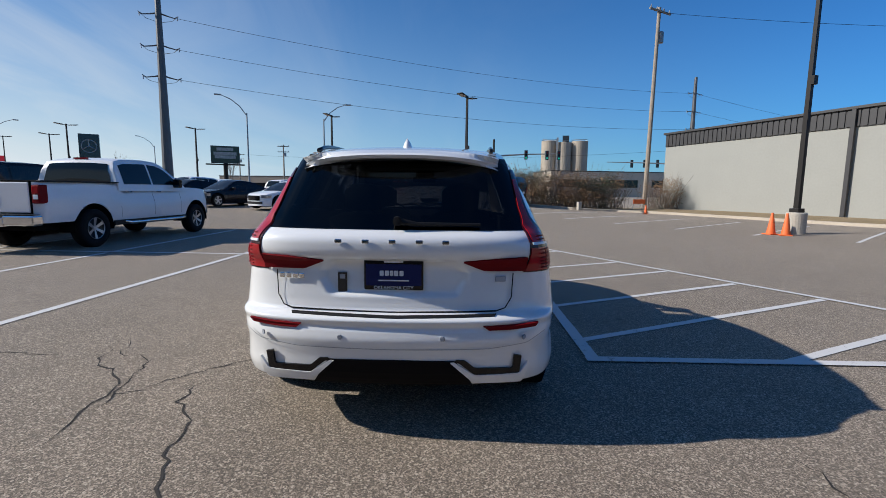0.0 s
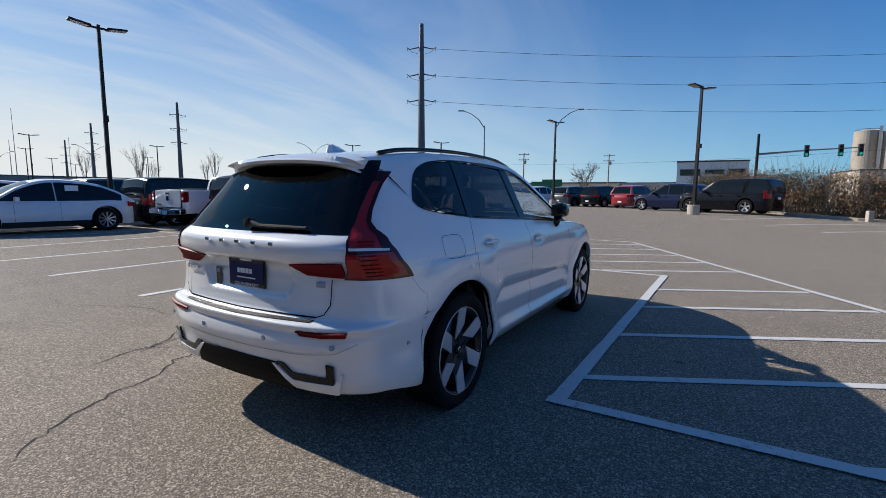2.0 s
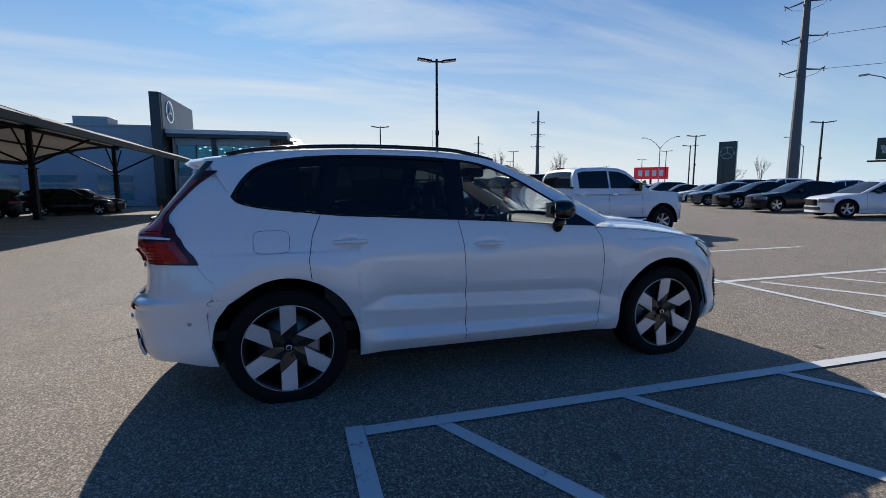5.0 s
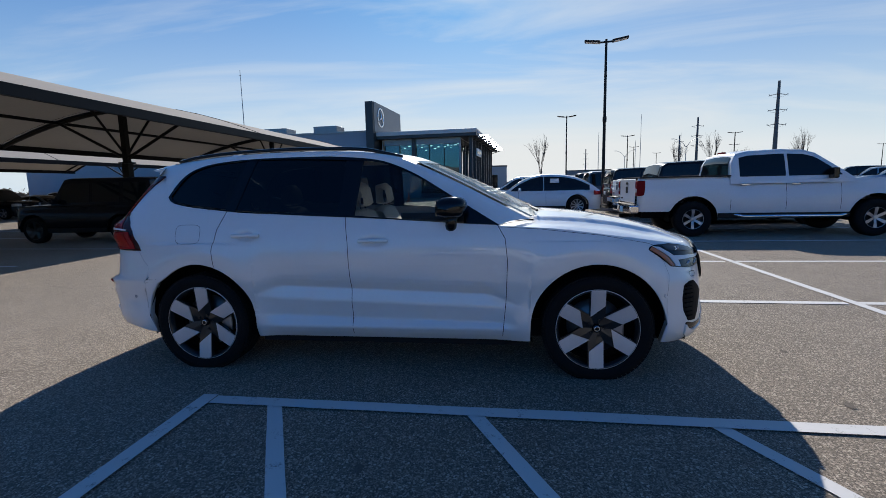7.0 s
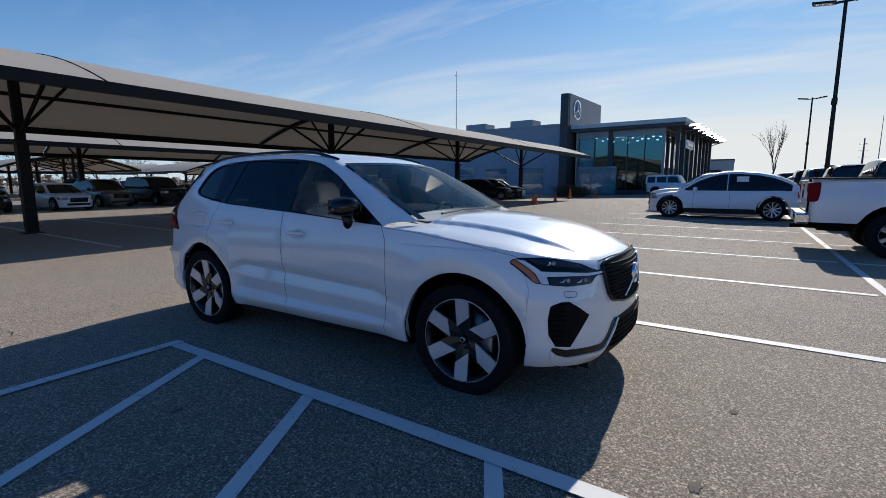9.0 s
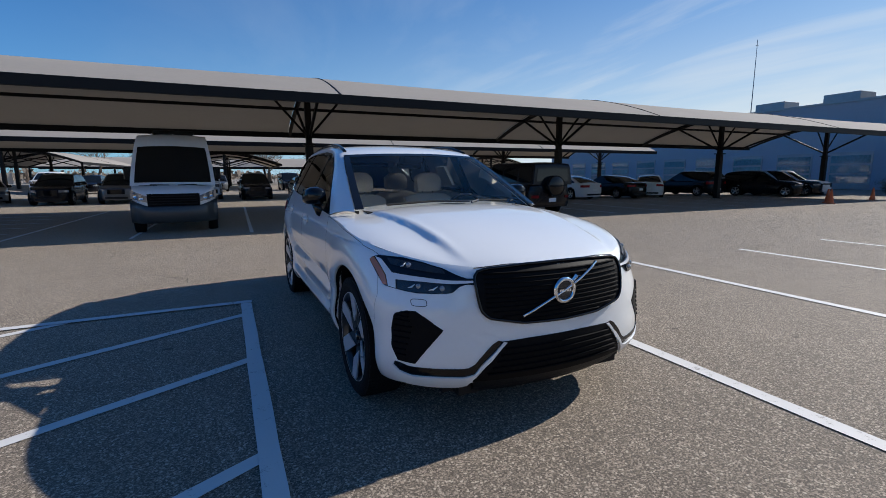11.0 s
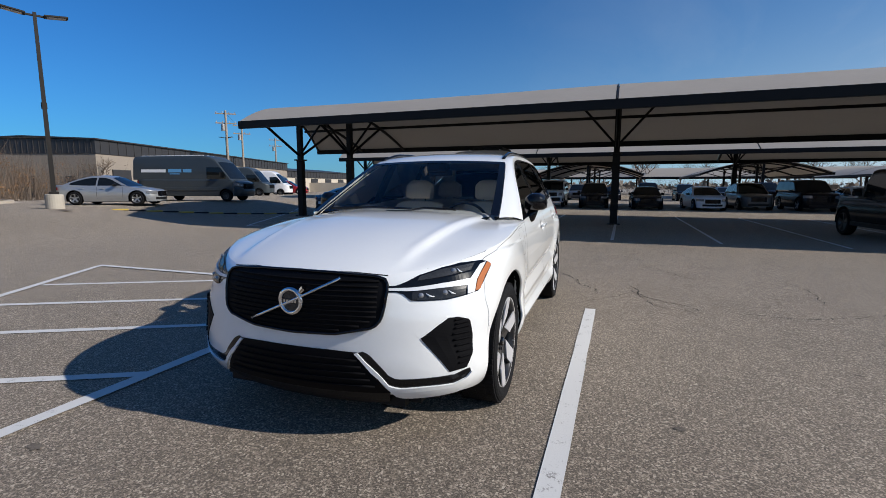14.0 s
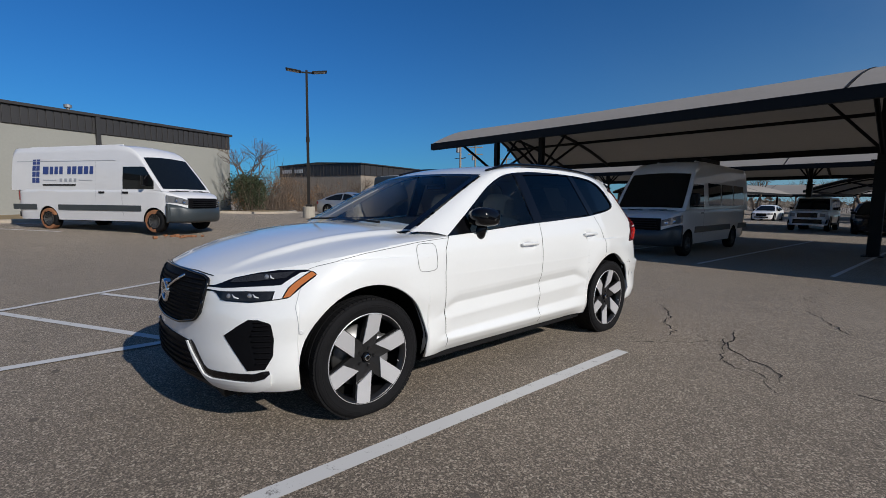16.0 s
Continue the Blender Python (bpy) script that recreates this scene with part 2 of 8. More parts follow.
RIM_DARK = mat("dark_rim", (0.012, 0.012, 0.013), 0.3, coat=0.3)
ALLOY = mat("alloy", (0.45, 0.45, 0.46), 0.35, metal=0.8)
CHROME = mat("chrome", (0.75, 0.75, 0.76), 0.08, metal=1.0)
LENS_RED = mat("red_lens", (0.33, 0.006, 0.010), 0.25, coat=0.5, spec=0.3)
LENS_RED_DARK = mat("dark_red_lens", (0.16, 0.005, 0.008), 0.5, spec=0.08)
SLAT_BLACK = mat("slat_black", (0.005, 0.005, 0.006), 0.7, spec=0.05)
VENT_BLACK = mat("vent_black", (0.003, 0.003, 0.004), 0.6, spec=0.12)
LAMP_SMOKE = mat("smoked_red_lens", (0.045, 0.003, 0.004), 0.18, coat=0.2, spec=0.3)
LENS_ORANGE = mat("orange_red_lens", (0.42, 0.022, 0.014), 0.3, spec=0.15, vary=0.35, noise_scale=18)
LENS_SMOKE = mat("headlight_reflector", (0.025, 0.025, 0.026), 0.25, coat=0.3, vary=0.5, noise_scale=14)
LENS_AMBER = mat("amber_lens", (0.48, 0.15, 0.035), 0.12, coat=1.0)
LENS_CLEAR = mat("lamp_glass", (0.30, 0.31, 0.33), 0.06, metal=0.5, coat=1.0)
LENS_BOWL = mat("lamp_reflector", (0.022, 0.021, 0.020), 0.2, metal=0.3, coat=0.4, vary=0.7, noise_scale=30)
LENS_WHITE = mat("daylight_strip", (0.74, 0.75, 0.77), 0.25, coat=0.8)
PANE_CLEAR = glass("clear_pane", (0.88, 0.91, 0.90), rough=0.012, gloss=0.55)
PANE_TINT = glass("tinted_pane", (0.05, 0.055, 0.06))
PANE_PRIVACY = glass("privacy_pane", (0.022, 0.024, 0.027), gloss=0.8)
PANE_DARK = mat("dark_window", (0.007, 0.009, 0.010), 0.04, spec=0.38)
CREAM = mat("cream_leather", (0.70, 0.64, 0.54), 0.6, vary=0.06, noise_scale=8, bump=0.15, bump_scale=90)
DASH = mat("dash_plastic", (0.03, 0.03, 0.032), 0.7, bump=0.1, bump_scale=120)
STEEL_DARK = mat("dark_painted_steel", (0.008, 0.007, 0.0065), 0.55, spec=0.25, vary=0.15, noise_scale=2)
POLE_BRONZE = mat("bronze_pole_paint", (0.014, 0.012, 0.011), 0.5, spec=0.25, vary=0.15, noise_scale=2)
GALV = mat("galvanised_steel", (0.30, 0.31, 0.32), 0.5, metal=0.5, vary=0.12, noise_scale=2)
POLE_GREY = mat("grey_steel_pole", (0.10, 0.10, 0.105), 0.5, metal=0.3, vary=0.12, noise_scale=1)
WOOD_POLE = mat("weathered_pole", (0.30, 0.25, 0.20), 0.85, vary=0.25, noise_scale=5, bump=0.4, bump_scale=30)
FABRIC = fabric_mat()
PLASTER = mat("grey_plaster", (0.30, 0.30, 0.275), 0.9, vary=0.05, noise_scale=0.6, bump=0.15, bump_scale=40)
FASCIA = mat("dark_metal_sheet", (0.032, 0.031, 0.033), 0.5, vary=0.08, noise_scale=1)
ORANGE = mat("cone_orange", (0.75, 0.14, 0.03), 0.6, vary=0.12, noise_scale=12)
TWIG = mat("bare_twig", (0.125, 0.092, 0.068), 0.9, vary=0.3, noise_scale=8)
LEAF = mat("dark_leaf", (0.036, 0.050, 0.020), 0.7, vary=0.45, noise_scale=3)
LEAF_DRY = mat("dry_leaf", (0.22, 0.12, 0.055), 0.85, vary=0.4, noise_scale=3)
LENS_LAMP = mat("lamp_lens", (0.55, 0.55, 0.55), 0.3)
SIGN_GREEN = mat("sign_green", (0.02, 0.16, 0.07), 0.5)
SIGN_DARK = mat("sign_dark", (0.012, 0.014, 0.018), 0.25, coat=0.4)
SIGN_RED = mat("sign_red", (0.55, 0.02, 0.03), 0.4, emit=0.25)
PLATE_BLUE = mat("plate_navy", (0.010, 0.016, 0.085), 0.5, spec=0.2)
WHITE_INK = mat("white_print", (0.80, 0.80, 0.80), 0.5)
NAVY_INK = mat("navy_print", (0.03, 0.06, 0.22), 0.5)
BLUE_INK = mat("blue_print", (0.12, 0.35, 0.60), 0.5)
GREY_INK = mat("grey_print", (0.35, 0.37, 0.40), 0.5)
MUD = mat("red_mud", (0.30, 0.13, 0.06), 0.95, vary=0.35, noise_scale=9, bump=0.4, bump_scale=30)

# ---- building blocks ----
def link(name, me, material, parent=None, label="", smooth=False):
    if material is not None:
        me.materials.append(material)
    if smooth:
        for p in me.polygons:
            p.use_smooth = True
    ob = new(name, me)
    if parent is not None:
        ob.parent = parent
    if label:
        ob["label"] = label
    return ob


def part(name, bm, material, parent=None, label="", smooth=False):
    """Links a bmesh as one mesh object under a thing or a part."""
    bmesh.ops.recalc_face_normals(bm, faces=bm.faces)
    me = bpy.data.meshes.new(name)
    bm.to_mesh(me)
    bm.free()
    return link(name, me, material, parent, label, smooth)


def thing(name, m, label, category, group="", kind=""):
    ob = new(name)
    ob.matrix_basis = m
    return tagged(ob, label, category, group, kind)


def add_box(bm, x0, x1, y0, y1, z0, z1, bevel=0.0, m=None):
    vs = [bm.verts.new((x, y, z)) for x in (x0, x1) for y in (y0, y1) for z in (z0, z1)]
    fs = [bm.faces.new([vs[i] for i in q]) for q in ((0, 1, 3, 2), (4, 6, 7, 5), (0, 4, 5, 1), (2, 3, 7, 6), (0, 2, 6, 4), (1, 5, 7, 3))]
    if bevel:
        es = list({e for f in fs for e in f.edges})
        r = bmesh.ops.bevel(bm, geom=es, offset=bevel, segments=2, affect="EDGES", profile=0.5)
        vs = list({v for f in r["faces"] for v in f.verts} | {v for v in vs if v.is_valid})
    if m is not None:
        bmesh.ops.transform(bm, matrix=m, verts=[v for v in vs if v.is_valid])
    return bm


def box(x0, x1, y0, y1, z0, z1, bevel=0.0, m=None):
    return add_box(bmesh.new(), x0, x1, y0, y1, z0, z1, bevel, m)


def add_tube(bm, pts, radii, seg=10, caps=True):
    """A tube along points with a radius at each."""
    pts = [Vector(p) for p in pts]
    if not hasattr(radii, "__len__"):
        radii = [radii] * len(pts)
    rings, side = [], None
    for i, p in enumerate(pts):
        d = (pts[min(i + 1, len(pts) - 1)] - pts[max(i - 1, 0)]).normalized()
        if side is None:
            side = d.cross(Vector((0, 0, 1)))
            if side.length < 0.05:
                side = d.cross(Vector((1, 0, 0)))
        side = (side - d * side.dot(d)).normalized()
        up = d.cross(side)
        rings.append([bm.verts.new(p + (side * math.cos(a) + up * math.sin(a)) * radii[i]) for a in (2 * math.pi * k / seg for k in range(seg))])
    for a, b in zip(rings, rings[1:]):
        for k in range(seg):
            bm.faces.new((a[k], a[(k + 1) % seg], b[(k + 1) % seg], b[k]))
    if caps:
        bm.faces.new(rings[0][::-1]), bm.faces.new(rings[-1])
    return bm


def tube(pts, radii, seg=10, caps=True):
    return add_tube(bmesh.new(), pts, radii, seg, caps)


def add_lathe(bm, prof, seg=32, axis="z", m=None):
    """Turns a profile of (radius, height) about an axis."""
    rings = []
    for r, h in prof:
        ring = []
        for k in range(seg):
            a = 2 * math.pi * k / seg
            c, s = r * math.cos(a), r * math.sin(a)
            ring.append(bm.verts.new((h, c, s) if axis == "x" else ((c, h, s) if axis == "y" else (c, s, h))))
        rings.append(ring)
    for a, b in zip(rings, rings[1:]):
        for k in range(seg):
            bm.faces.new((a[k], a[(k + 1) % seg], b[(k + 1) % seg], b[k]))
    if m is not None:
        bmesh.ops.transform(bm, matrix=m, verts=[v for r in rings for v in r])
    return bm


def grid_bm(rows, bm=None, mirror=False, close=False):
    """A sheet over rows of points; mirror adds its twin across x = 0."""
    bm = bm or bmesh.new()
    for sgn in ((1, -1) if mirror else (1,)):
        vs = [[bm.verts.new((p[0] * sgn, p[1], p[2])) for p in r] for r in rows]
        for a, b in zip(vs, vs[1:]):
            for k in range(len(a) - (0 if close else 1)):
                q = (a[k], a[(k + 1) % len(a)], b[(k + 1) % len(a)], b[k])
                bm.faces.new(q if sgn > 0 else q[::-1])
    return bm


def merge(bm, d=1e-4):
    bmesh.ops.remove_doubles(bm, verts=bm.verts, dist=d)
    bmesh.ops.dissolve_degenerate(bm, edges=bm.edges, dist=d)
    return bm


def solid(rows, depth, way):
    """A curved slab: a sheet of points, thickened by depth along way, with its rim closed."""
    bm = bmesh.new()
    way = Vector(way) * depth
    A = [[bm.verts.new(p) for p in r] for r in rows]
    B = [[bm.verts.new(Vector(p) - way) for p in r] for r in rows]
    n, k = len(A), len(A[0])
    for i in range(n - 1):
        for j in range(k - 1):
            bm.faces.new((A[i][j], A[i][j + 1], A[i + 1][j + 1], A[i + 1][j]))
            bm.faces.new((B[i][j], B[i + 1][j], B[i + 1][j + 1], B[i][j + 1]))
    ring = [(0, j) for j in range(k)] + [(i, k - 1) for i in range(1, n)] + [(n - 1, j) for j in range(k - 2, -1, -1)] + [(i, 0) for i in range(n - 2, 0, -1)]
    for a, b in zip(ring, ring[1:] + ring[:1]):
        bm.faces.new((A[a[0]][a[1]], B[a[0]][a[1]], B[b[0]][b[1]], A[b[0]][b[1]]))
    return bm


def resample(line, n):
    """n points at even steps along a broken line."""
    P = np.array(line, float)
    d = np.concatenate([[0], np.cumsum(np.linalg.norm(np.diff(P, axis=0), axis=1))])
    s = np.linspace(0, d[-1], n)
    return np.stack([np.interp(s, d, P[:, k]) for k in range(P.shape[1])], 1)


def smooth_line(line, n):
    """n points along a soft curve through the given points."""
    P = np.array(line, float)
    d = np.concatenate([[0], np.cumsum(np.linalg.norm(np.diff(P, axis=0), axis=1))])
    out = []
    T = np.gradient(P, d, axis=0)
    for s in np.linspace(0, d[-1], n):
        i = min(np.searchsorted(d, s, side="right") - 1, len(P) - 2)
        h = d[i + 1] - d[i]
        u = (s - d[i]) / h
        out.append((2 * u ** 3 - 3 * u ** 2 + 1) * P[i] + (u ** 3 - 2 * u ** 2 + u) * h * T[i] + (3 * u ** 2 - 2 * u ** 3) * P[i + 1] + (u ** 3 - u ** 2) * h * T[i + 1])
    return np.array(out)


def between(low, high, na, nb, place, soft=False):
    """Rows of points between two broken lines in a plane, each set on a surface by place(u, v)."""
    f = smooth_line if soft else resample
    a, b = f(low, na), f(high, na)
    return [[place(*(p + (q - p) * j / (nb - 1))) for j in range(nb)] for p, q in zip(a, b)]


def curve_at(keys):
    """A soft function through (t, value) pairs."""
    ks, vs = np.array(keys, float).T
    T = np.gradient(vs, ks)

    def f(t):
        if t <= ks[0]:
            return float(vs[0])
        if t >= ks[-1]:
            return float(vs[-1])
        i = int(np.searchsorted(ks, t, side="right") - 1)
        h = ks[i + 1] - ks[i]
        u = (t - ks[i]) / h
        return float((2 * u ** 3 - 3 * u ** 2 + 1) * vs[i] + (u ** 3 - 2 * u ** 2 + u) * h * T[i] + (3 * u ** 2 - 2 * u ** 3) * vs[i + 1] + (u ** 3 - u ** 2) * h * T[i + 1])
    return f


def text_part(body, size, material, m, parent=None, extrude=0.002, name="lettering"):
    """Lettering in the built-in font, as a mesh in the plane z = 0 of m, centred."""
    c = bpy.data.curves.new(name, "FONT")
    c.body, c.size, c.extrude, c.align_x, c.align_y = body, size, extrude, "CENTER", "CENTER"
    o = bpy.data.objects.new(name, c)
    me = bpy.data.meshes.new_from_object(o)
    bpy.data.objects.remove(o)
    me.materials.clear()
    ob = link(name, me, material, parent)
    ob.matrix_basis = m
    return ob

# ---- ground ----
def soft_step(a, b, v):
    u = min(1.0, max(0.0, (v - a) / (b - a)))
    return u * u * (3 - 2 * u)


def gz(x, y):
    """Height of the ground: it drains down to the canopies and rises a little towards the road."""
    k = soft_step(-7, -11, y)                       # and climbs to the verge beside the plaster building
    side = 0.55 * soft_step(9.5 + 5 * k, 19 + 2 * k, x) * (1 - 0.5 * soft_step(-6, 3, y)) * (1 - soft_step(6, 16, y)) * (1 - 0.6 * soft_step(30, 44, x))
    if y < 0:
        return side - 0.15 * soft_step(-3, -9.5, y)
    return side + 0.36 * soft_step(11, 27, y) * (1 - soft_step(3, 12, x))


def on_ground(x, y, turn=0.0, scale=1.0):
    return pose(x, y, gz(x, y), 0, 0, turn) @ Matrix.Scale(scale, 4)


def ground_sheet():
    xs = [-3000, -1200, -500, -200, -120, -80] + list(np.arange(-60, 61, 1.0)) + [80, 120, 200, 500, 1200, 3000]
    rows = [[(x, y, gz(x, y)) for x in xs] for y in xs]
    ob = part("ground", grid_bm(rows), ASPHALT, smooth=True)
    return tagged(ob, "weathered grey asphalt car park with pale stone chips", "asphalt", kind="structure")


ground_sheet()


def stripe(x0, y0, x1, y1, w=0.10, lift_z=0.006):
    """A painted line with slightly uneven edges."""
    a, b = Vector((x0, y0, 0)), Vector((x1, y1, 0))
    d = b - a
    n = max(2, int(d.length / 0.35))
    sn = Vector((-d.y, d.x, 0)).normalized()
    rows = []
    for i in range(n + 1):
        p = a + d * i / n
        e = [0.006 * noise.noise(p * 3 + Vector((k * 9, 0, 0))) for k in (1, 2)]
        q, r = p + sn * (w / 2 + e[0]), p - sn * (w / 2 + e[1])
        rows.append([(q.x, q.y, gz(q.x, q.y) + lift_z), (r.x, r.y, gz(r.x, r.y) + lift_z)])
    ob = part("painted_line", grid_bm(rows), LINE)
    return tagged(ob, "worn white painted parking line on asphalt", "road marking", "parking lines", "structure")


# the hatched bay beside the car: border, then slanting bars
stripe(1.413, -1.00, 1.54, 4.46, 0.105, 0.010)
stripe(1.352, -1.055, 6.35, -1.06, 0.10, 0.012)
border = lambda y: 6.32 - (y + 1.06) * 0.546
stripe(border(-1.0), -1.0, border(10.1), 10.1, 0.10, 0.010)
stripe(border(10.15), 10.2, -1.05, 10.2, 0.10)
for xs, ys in ((2.93, -1.05), (1.43, -0.58), (1.46, 0.665), (1.49, 1.985), (1.515, 3.20)):
    a = 0.505
    t = (border(ys) - xs) / (1 + a * 0.546) - 0.06
    stripe(xs + 0.02, ys + 0.010, xs + t, ys + a * t, 0.088)
for k in range(6):
    ys, a, xs = 4.4 + 1.25 * k - 0.6, 0.5, -1.08
    if ys < 4.58:
        xs, ys = xs + (4.58 - ys) / a, 4.58
    t = min((border(ys) - xs) / (1 + a * 0.546), (10.1 - ys) / a) - 0.05
    if t > 0.3:
        stripe(xs + 0.05, ys, xs + t, ys + a * t, 0.10)
# stalls head to head, and the line between them
stripe(1.60, 4.52, -36.0, 4.9, 0.10)
for k in range(13):
    x = -1.32 - 2.70 * k
    stripe(x - 0.06, -0.85, x + 0.10, 4.46, 0.11)
    stripe(x + 0.10, 4.60, x + 0.16, 9.9, 0.11)
# stalls along the kerb by the plaster building
for k in range(-2, 9):
    x, y = 5.4 + 1.5 * k, 16.6 - 2.1 * k
    stripe(x, y, x + 5.3, y + 5.0 + 0.12 * max(0, -k) - 0.10 * k, 0.10)
# stalls under the shade canopy
for x in (6.3, 3.55, 0.8, -1.75, -4.4, -7.1, -9.8, -12.5, -15.2, -17.9, -20.6, -23.3, -26, -28.7):
    stripe(x, -9.2, x - 0.45, -20.8, 0.09)
stripe(11.0, -9.7, 17.5, -22.5, 0.10)
stripe(11.0, -9.7, 6.5, -9.6, 0.10)
for k in range(7):
    stripe(10.6 + 0.9 * k, -10.6 - 1.7 * k, 6.6 + 0.05 * k, -10.2 - 1.7 * k, 0.09)


def crack(pts, w=0.022, seed=1):
    """A wandering, broken-edged crack in the asphalt."""
    rnd = random.Random(seed)
    P = resample(pts, max(8, int(14 * np.linalg.norm(np.diff(np.array(pts), axis=0), axis=1).sum())))
    rows = []
    for i, (x, y) in enumerate(P):
        j = 0.035
        x, y = x + rnd.uniform(-j, j), y + rnd.uniform(-j, j)
        t = i / (len(P) - 1)
        ww = 0.62 * w * rnd.uniform(0.2, 1.35) * min(1, 6 * t + 0.1, 6 * (1 - t) + 0.1)
        d = P[min(i + 1, len(P) - 1)] - P[max(0, i - 1)]
        n = np.array([-d[1], d[0]]) / (np.linalg.norm(d) + 1e-9) * ww / 2
        rows.append([(x + n[0], y + n[1], gz(x, y) + 0.003), (x - n[0], y - n[1], gz(x, y) + 0.003)])
    ob = part("crack", grid_bm(rows), CRACK)
    return tagged(ob, "thin dark crack in the worn asphalt", "crack", "asphalt cracks", "structure")

# ---- shade canopies ----
def canopy(m, bays, label, hd=6.1, h=3.62, pitch=12.6, skew=0.0, rise=1.35, first_posts=(-0.6, -3.4), first=12.6):
    """Fabric canopies on a middle row of steel posts; x runs from 0 down to the far end, the edges lie at y = +-hd; skew slants the first end."""
    c = thing("shade_canopy", m, label, "canopy")

    cuts = [0.0] + [-first - pitch * b for b in range(bays)]

    def top(x, y):
        return h + 0.10 + rise * (1 - abs(y / hd) ** 1.8)
    end = lambda y: -skew * y
    for b in range(bays):
        rows = []
        for i in range(13):
            t = i / 12
            sag = 0.05 * math.sin(math.pi * t)
            rows.append([((cuts[b + 1] + 0.07) * (1 - t) + (cuts[b] if b else end(y)) * t, y, top(0, y) - sag * (1 - (y / hd) ** 2)) for y in np.linspace(-hd, hd, 41)])
        part("fabric", solid(rows, 0.02, (0, 0, 1)), FABRIC, c, "taut grey-beige shade cloth")
        if b:
            lace = [(cuts[b] + 0.035, y, top(0, y) + 0.005) for y in np.linspace(-hd, hd, 15)]
            part("seam_cable", tube(lace, 0.018, 5), STEEL_DARK, c)
    L = -cuts[-1]
    for y in (-hd, hd):
        part("edge_beam", box(-L, end(y), y - 0.07, y + 0.07, h - 0.16, h + 0.09), STEEL_DARK, c)
    for y in (-hd * 0.5, hd * 0.5):
        part("purlin", box(-L, end(y), y - 0.05, y + 0.05, top(0, y) - 0.26, top(0, y) - 0.14), STEEL_DARK, c)
    part("ridge_beam", box(-L, 0, -0.07, 0.07, h + rise - 0.28, h + rise - 0.10), STEEL_DARK, c)
    ends = [(lambda y: end(y) - 0.1)] + [(lambda y, b=b: cuts[b] + (0.0 if b < bays else 0.12)) for b in range(1, bays + 1)]
    for f in ends:
        part("arched_rib", tube([(f(y), y, top(f(y), y) - 0.13) for y in np.linspace(-hd, hd, 15)], 0.07, 6), STEEL_DARK, c)
    for px in list(first_posts) + [cuts[b] for b in range(1, bays)] + [-L + 1.0]:
        bm = box(px - 0.14, px + 0.14, -0.14, 0.14, 0.0, 2.72)
        add_box(bm, px - 0.22, px + 0.22, -0.22, 0.22, 2.70, 2.76)
        add_box(bm, px - 0.11, px + 0.11, -0.11, 0.11, 2.76, h + rise - 0.2)
        add_box(bm, px - 0.24, px + 0.24, -0.24, 0.24, 0.0, 0.03)
        part("post", bm, STEEL_DARK, c)
        for s in (-1, 1):
            if s < 0 or px != first_posts[0]:
                part("brace", tube([(px, 0, 3.0), (px + s * 1.5, 0, h + rise - 0.25)], 0.05, 6), STEEL_DARK, c)
            part("brace", tube([(px, s * 0.1, 2.95), (px, s * hd * 0.5, top(px, hd * 0.5) - 0.22)], 0.06, 6), STEEL_DARK, c)
            part("cantilever_rib", tube([(min(px, end(s * hd * t) - 0.1), s * hd * t, top(px, hd * t) - 0.17 - 0.05 * math.sin(math.pi * t)) for t in np.linspace(0, 0.985, 11)], 0.075, 6), STEEL_DARK, c)
    return c


canopy(pose(13.3, -15.5, -0.15, 0, 0, -1.5), 4, "long grey fabric shade canopy on black steel posts", skew=0.44, first=15.2, pitch=12.3)
canopy(pose(19.5, -33.7, -0.15, 0, 0, -1.5), 4, "grey fabric shade canopy over the second row of cars", h=3.5, rise=1.75, skew=0.3, first=16.9)
canopy(pose(30.0, -98.0, -0.15, 0, 0, -1.5), 6, "far grey fabric shade canopy behind the others", h=3.2, rise=1.8)
for x, y in ((0.4, -55.0), (-18.2, -56.0), (19.0, -52.0), (-36.8, -57.0)):
    canopy(pose(x, y, -0.15, 0, 0, 87.0), 2, "arched fabric shade canopy standing crosswise behind the rows", hd=6.2, h=2.9, rise=1.4)


# ---- plaster building with a dark metal fascia ----
def plaster_building(m, length, depth, hgt, label, fascia=1.05):
    """Front wall along +x from 0, in the plane y = 0."""
    c = thing("warehouse", m, label, "building")
    part("wall", box(0, length, 0, depth, 0, hgt - fascia), PLASTER, c)
    part("fascia_backing", box(0.002, length - 0.002, -0.04, depth - 0.002, hgt - fascia, hgt - 0.12), FASCIA, c)
    n = int(length / 0.36)
    for i in range(n):
        x = (i + 0.5) * length / n
        part("fascia_panel", box(x - 0.14, x + 0.14, -0.09, -0.035, hgt - fascia + 0.01, hgt - 0.14, 0.012), FASCIA, c)
    for i in range(int(depth / 0.62)):
        y = 0.3 + i * 0.62
        part("fascia_panel", box(length - 0.002, length + 0.05, y - 0.27, y + 0.27, hgt - fascia + 0.01, hgt - 0.14, 0.012), FASCIA, c)
    part("roof_edge", box(-0.14, length + 0.14, -0.20, depth, hgt - 0.12, hgt + 0.04, 0.02), FASCIA, c)
    for x in (13.1, 27.4, 36.8):
        part("downpipe", box(x - 0.11, x + 0.11, -0.24, -0.10, 0.05, hgt - 0.13, 0.01), FASCIA, c)
    for x in (length * 0.70, length * 0.80, length * 0.55):
        bm = add_lathe(bmesh.new(), [(0.10, 0), (0.10, 0.5), (0.2, 0.52), (0.2, 0.68), (0.02, 0.74)], 12, "z", pose(x, 2.2, hgt))
        part("roof_vent", bm, GALV, c)
    return c


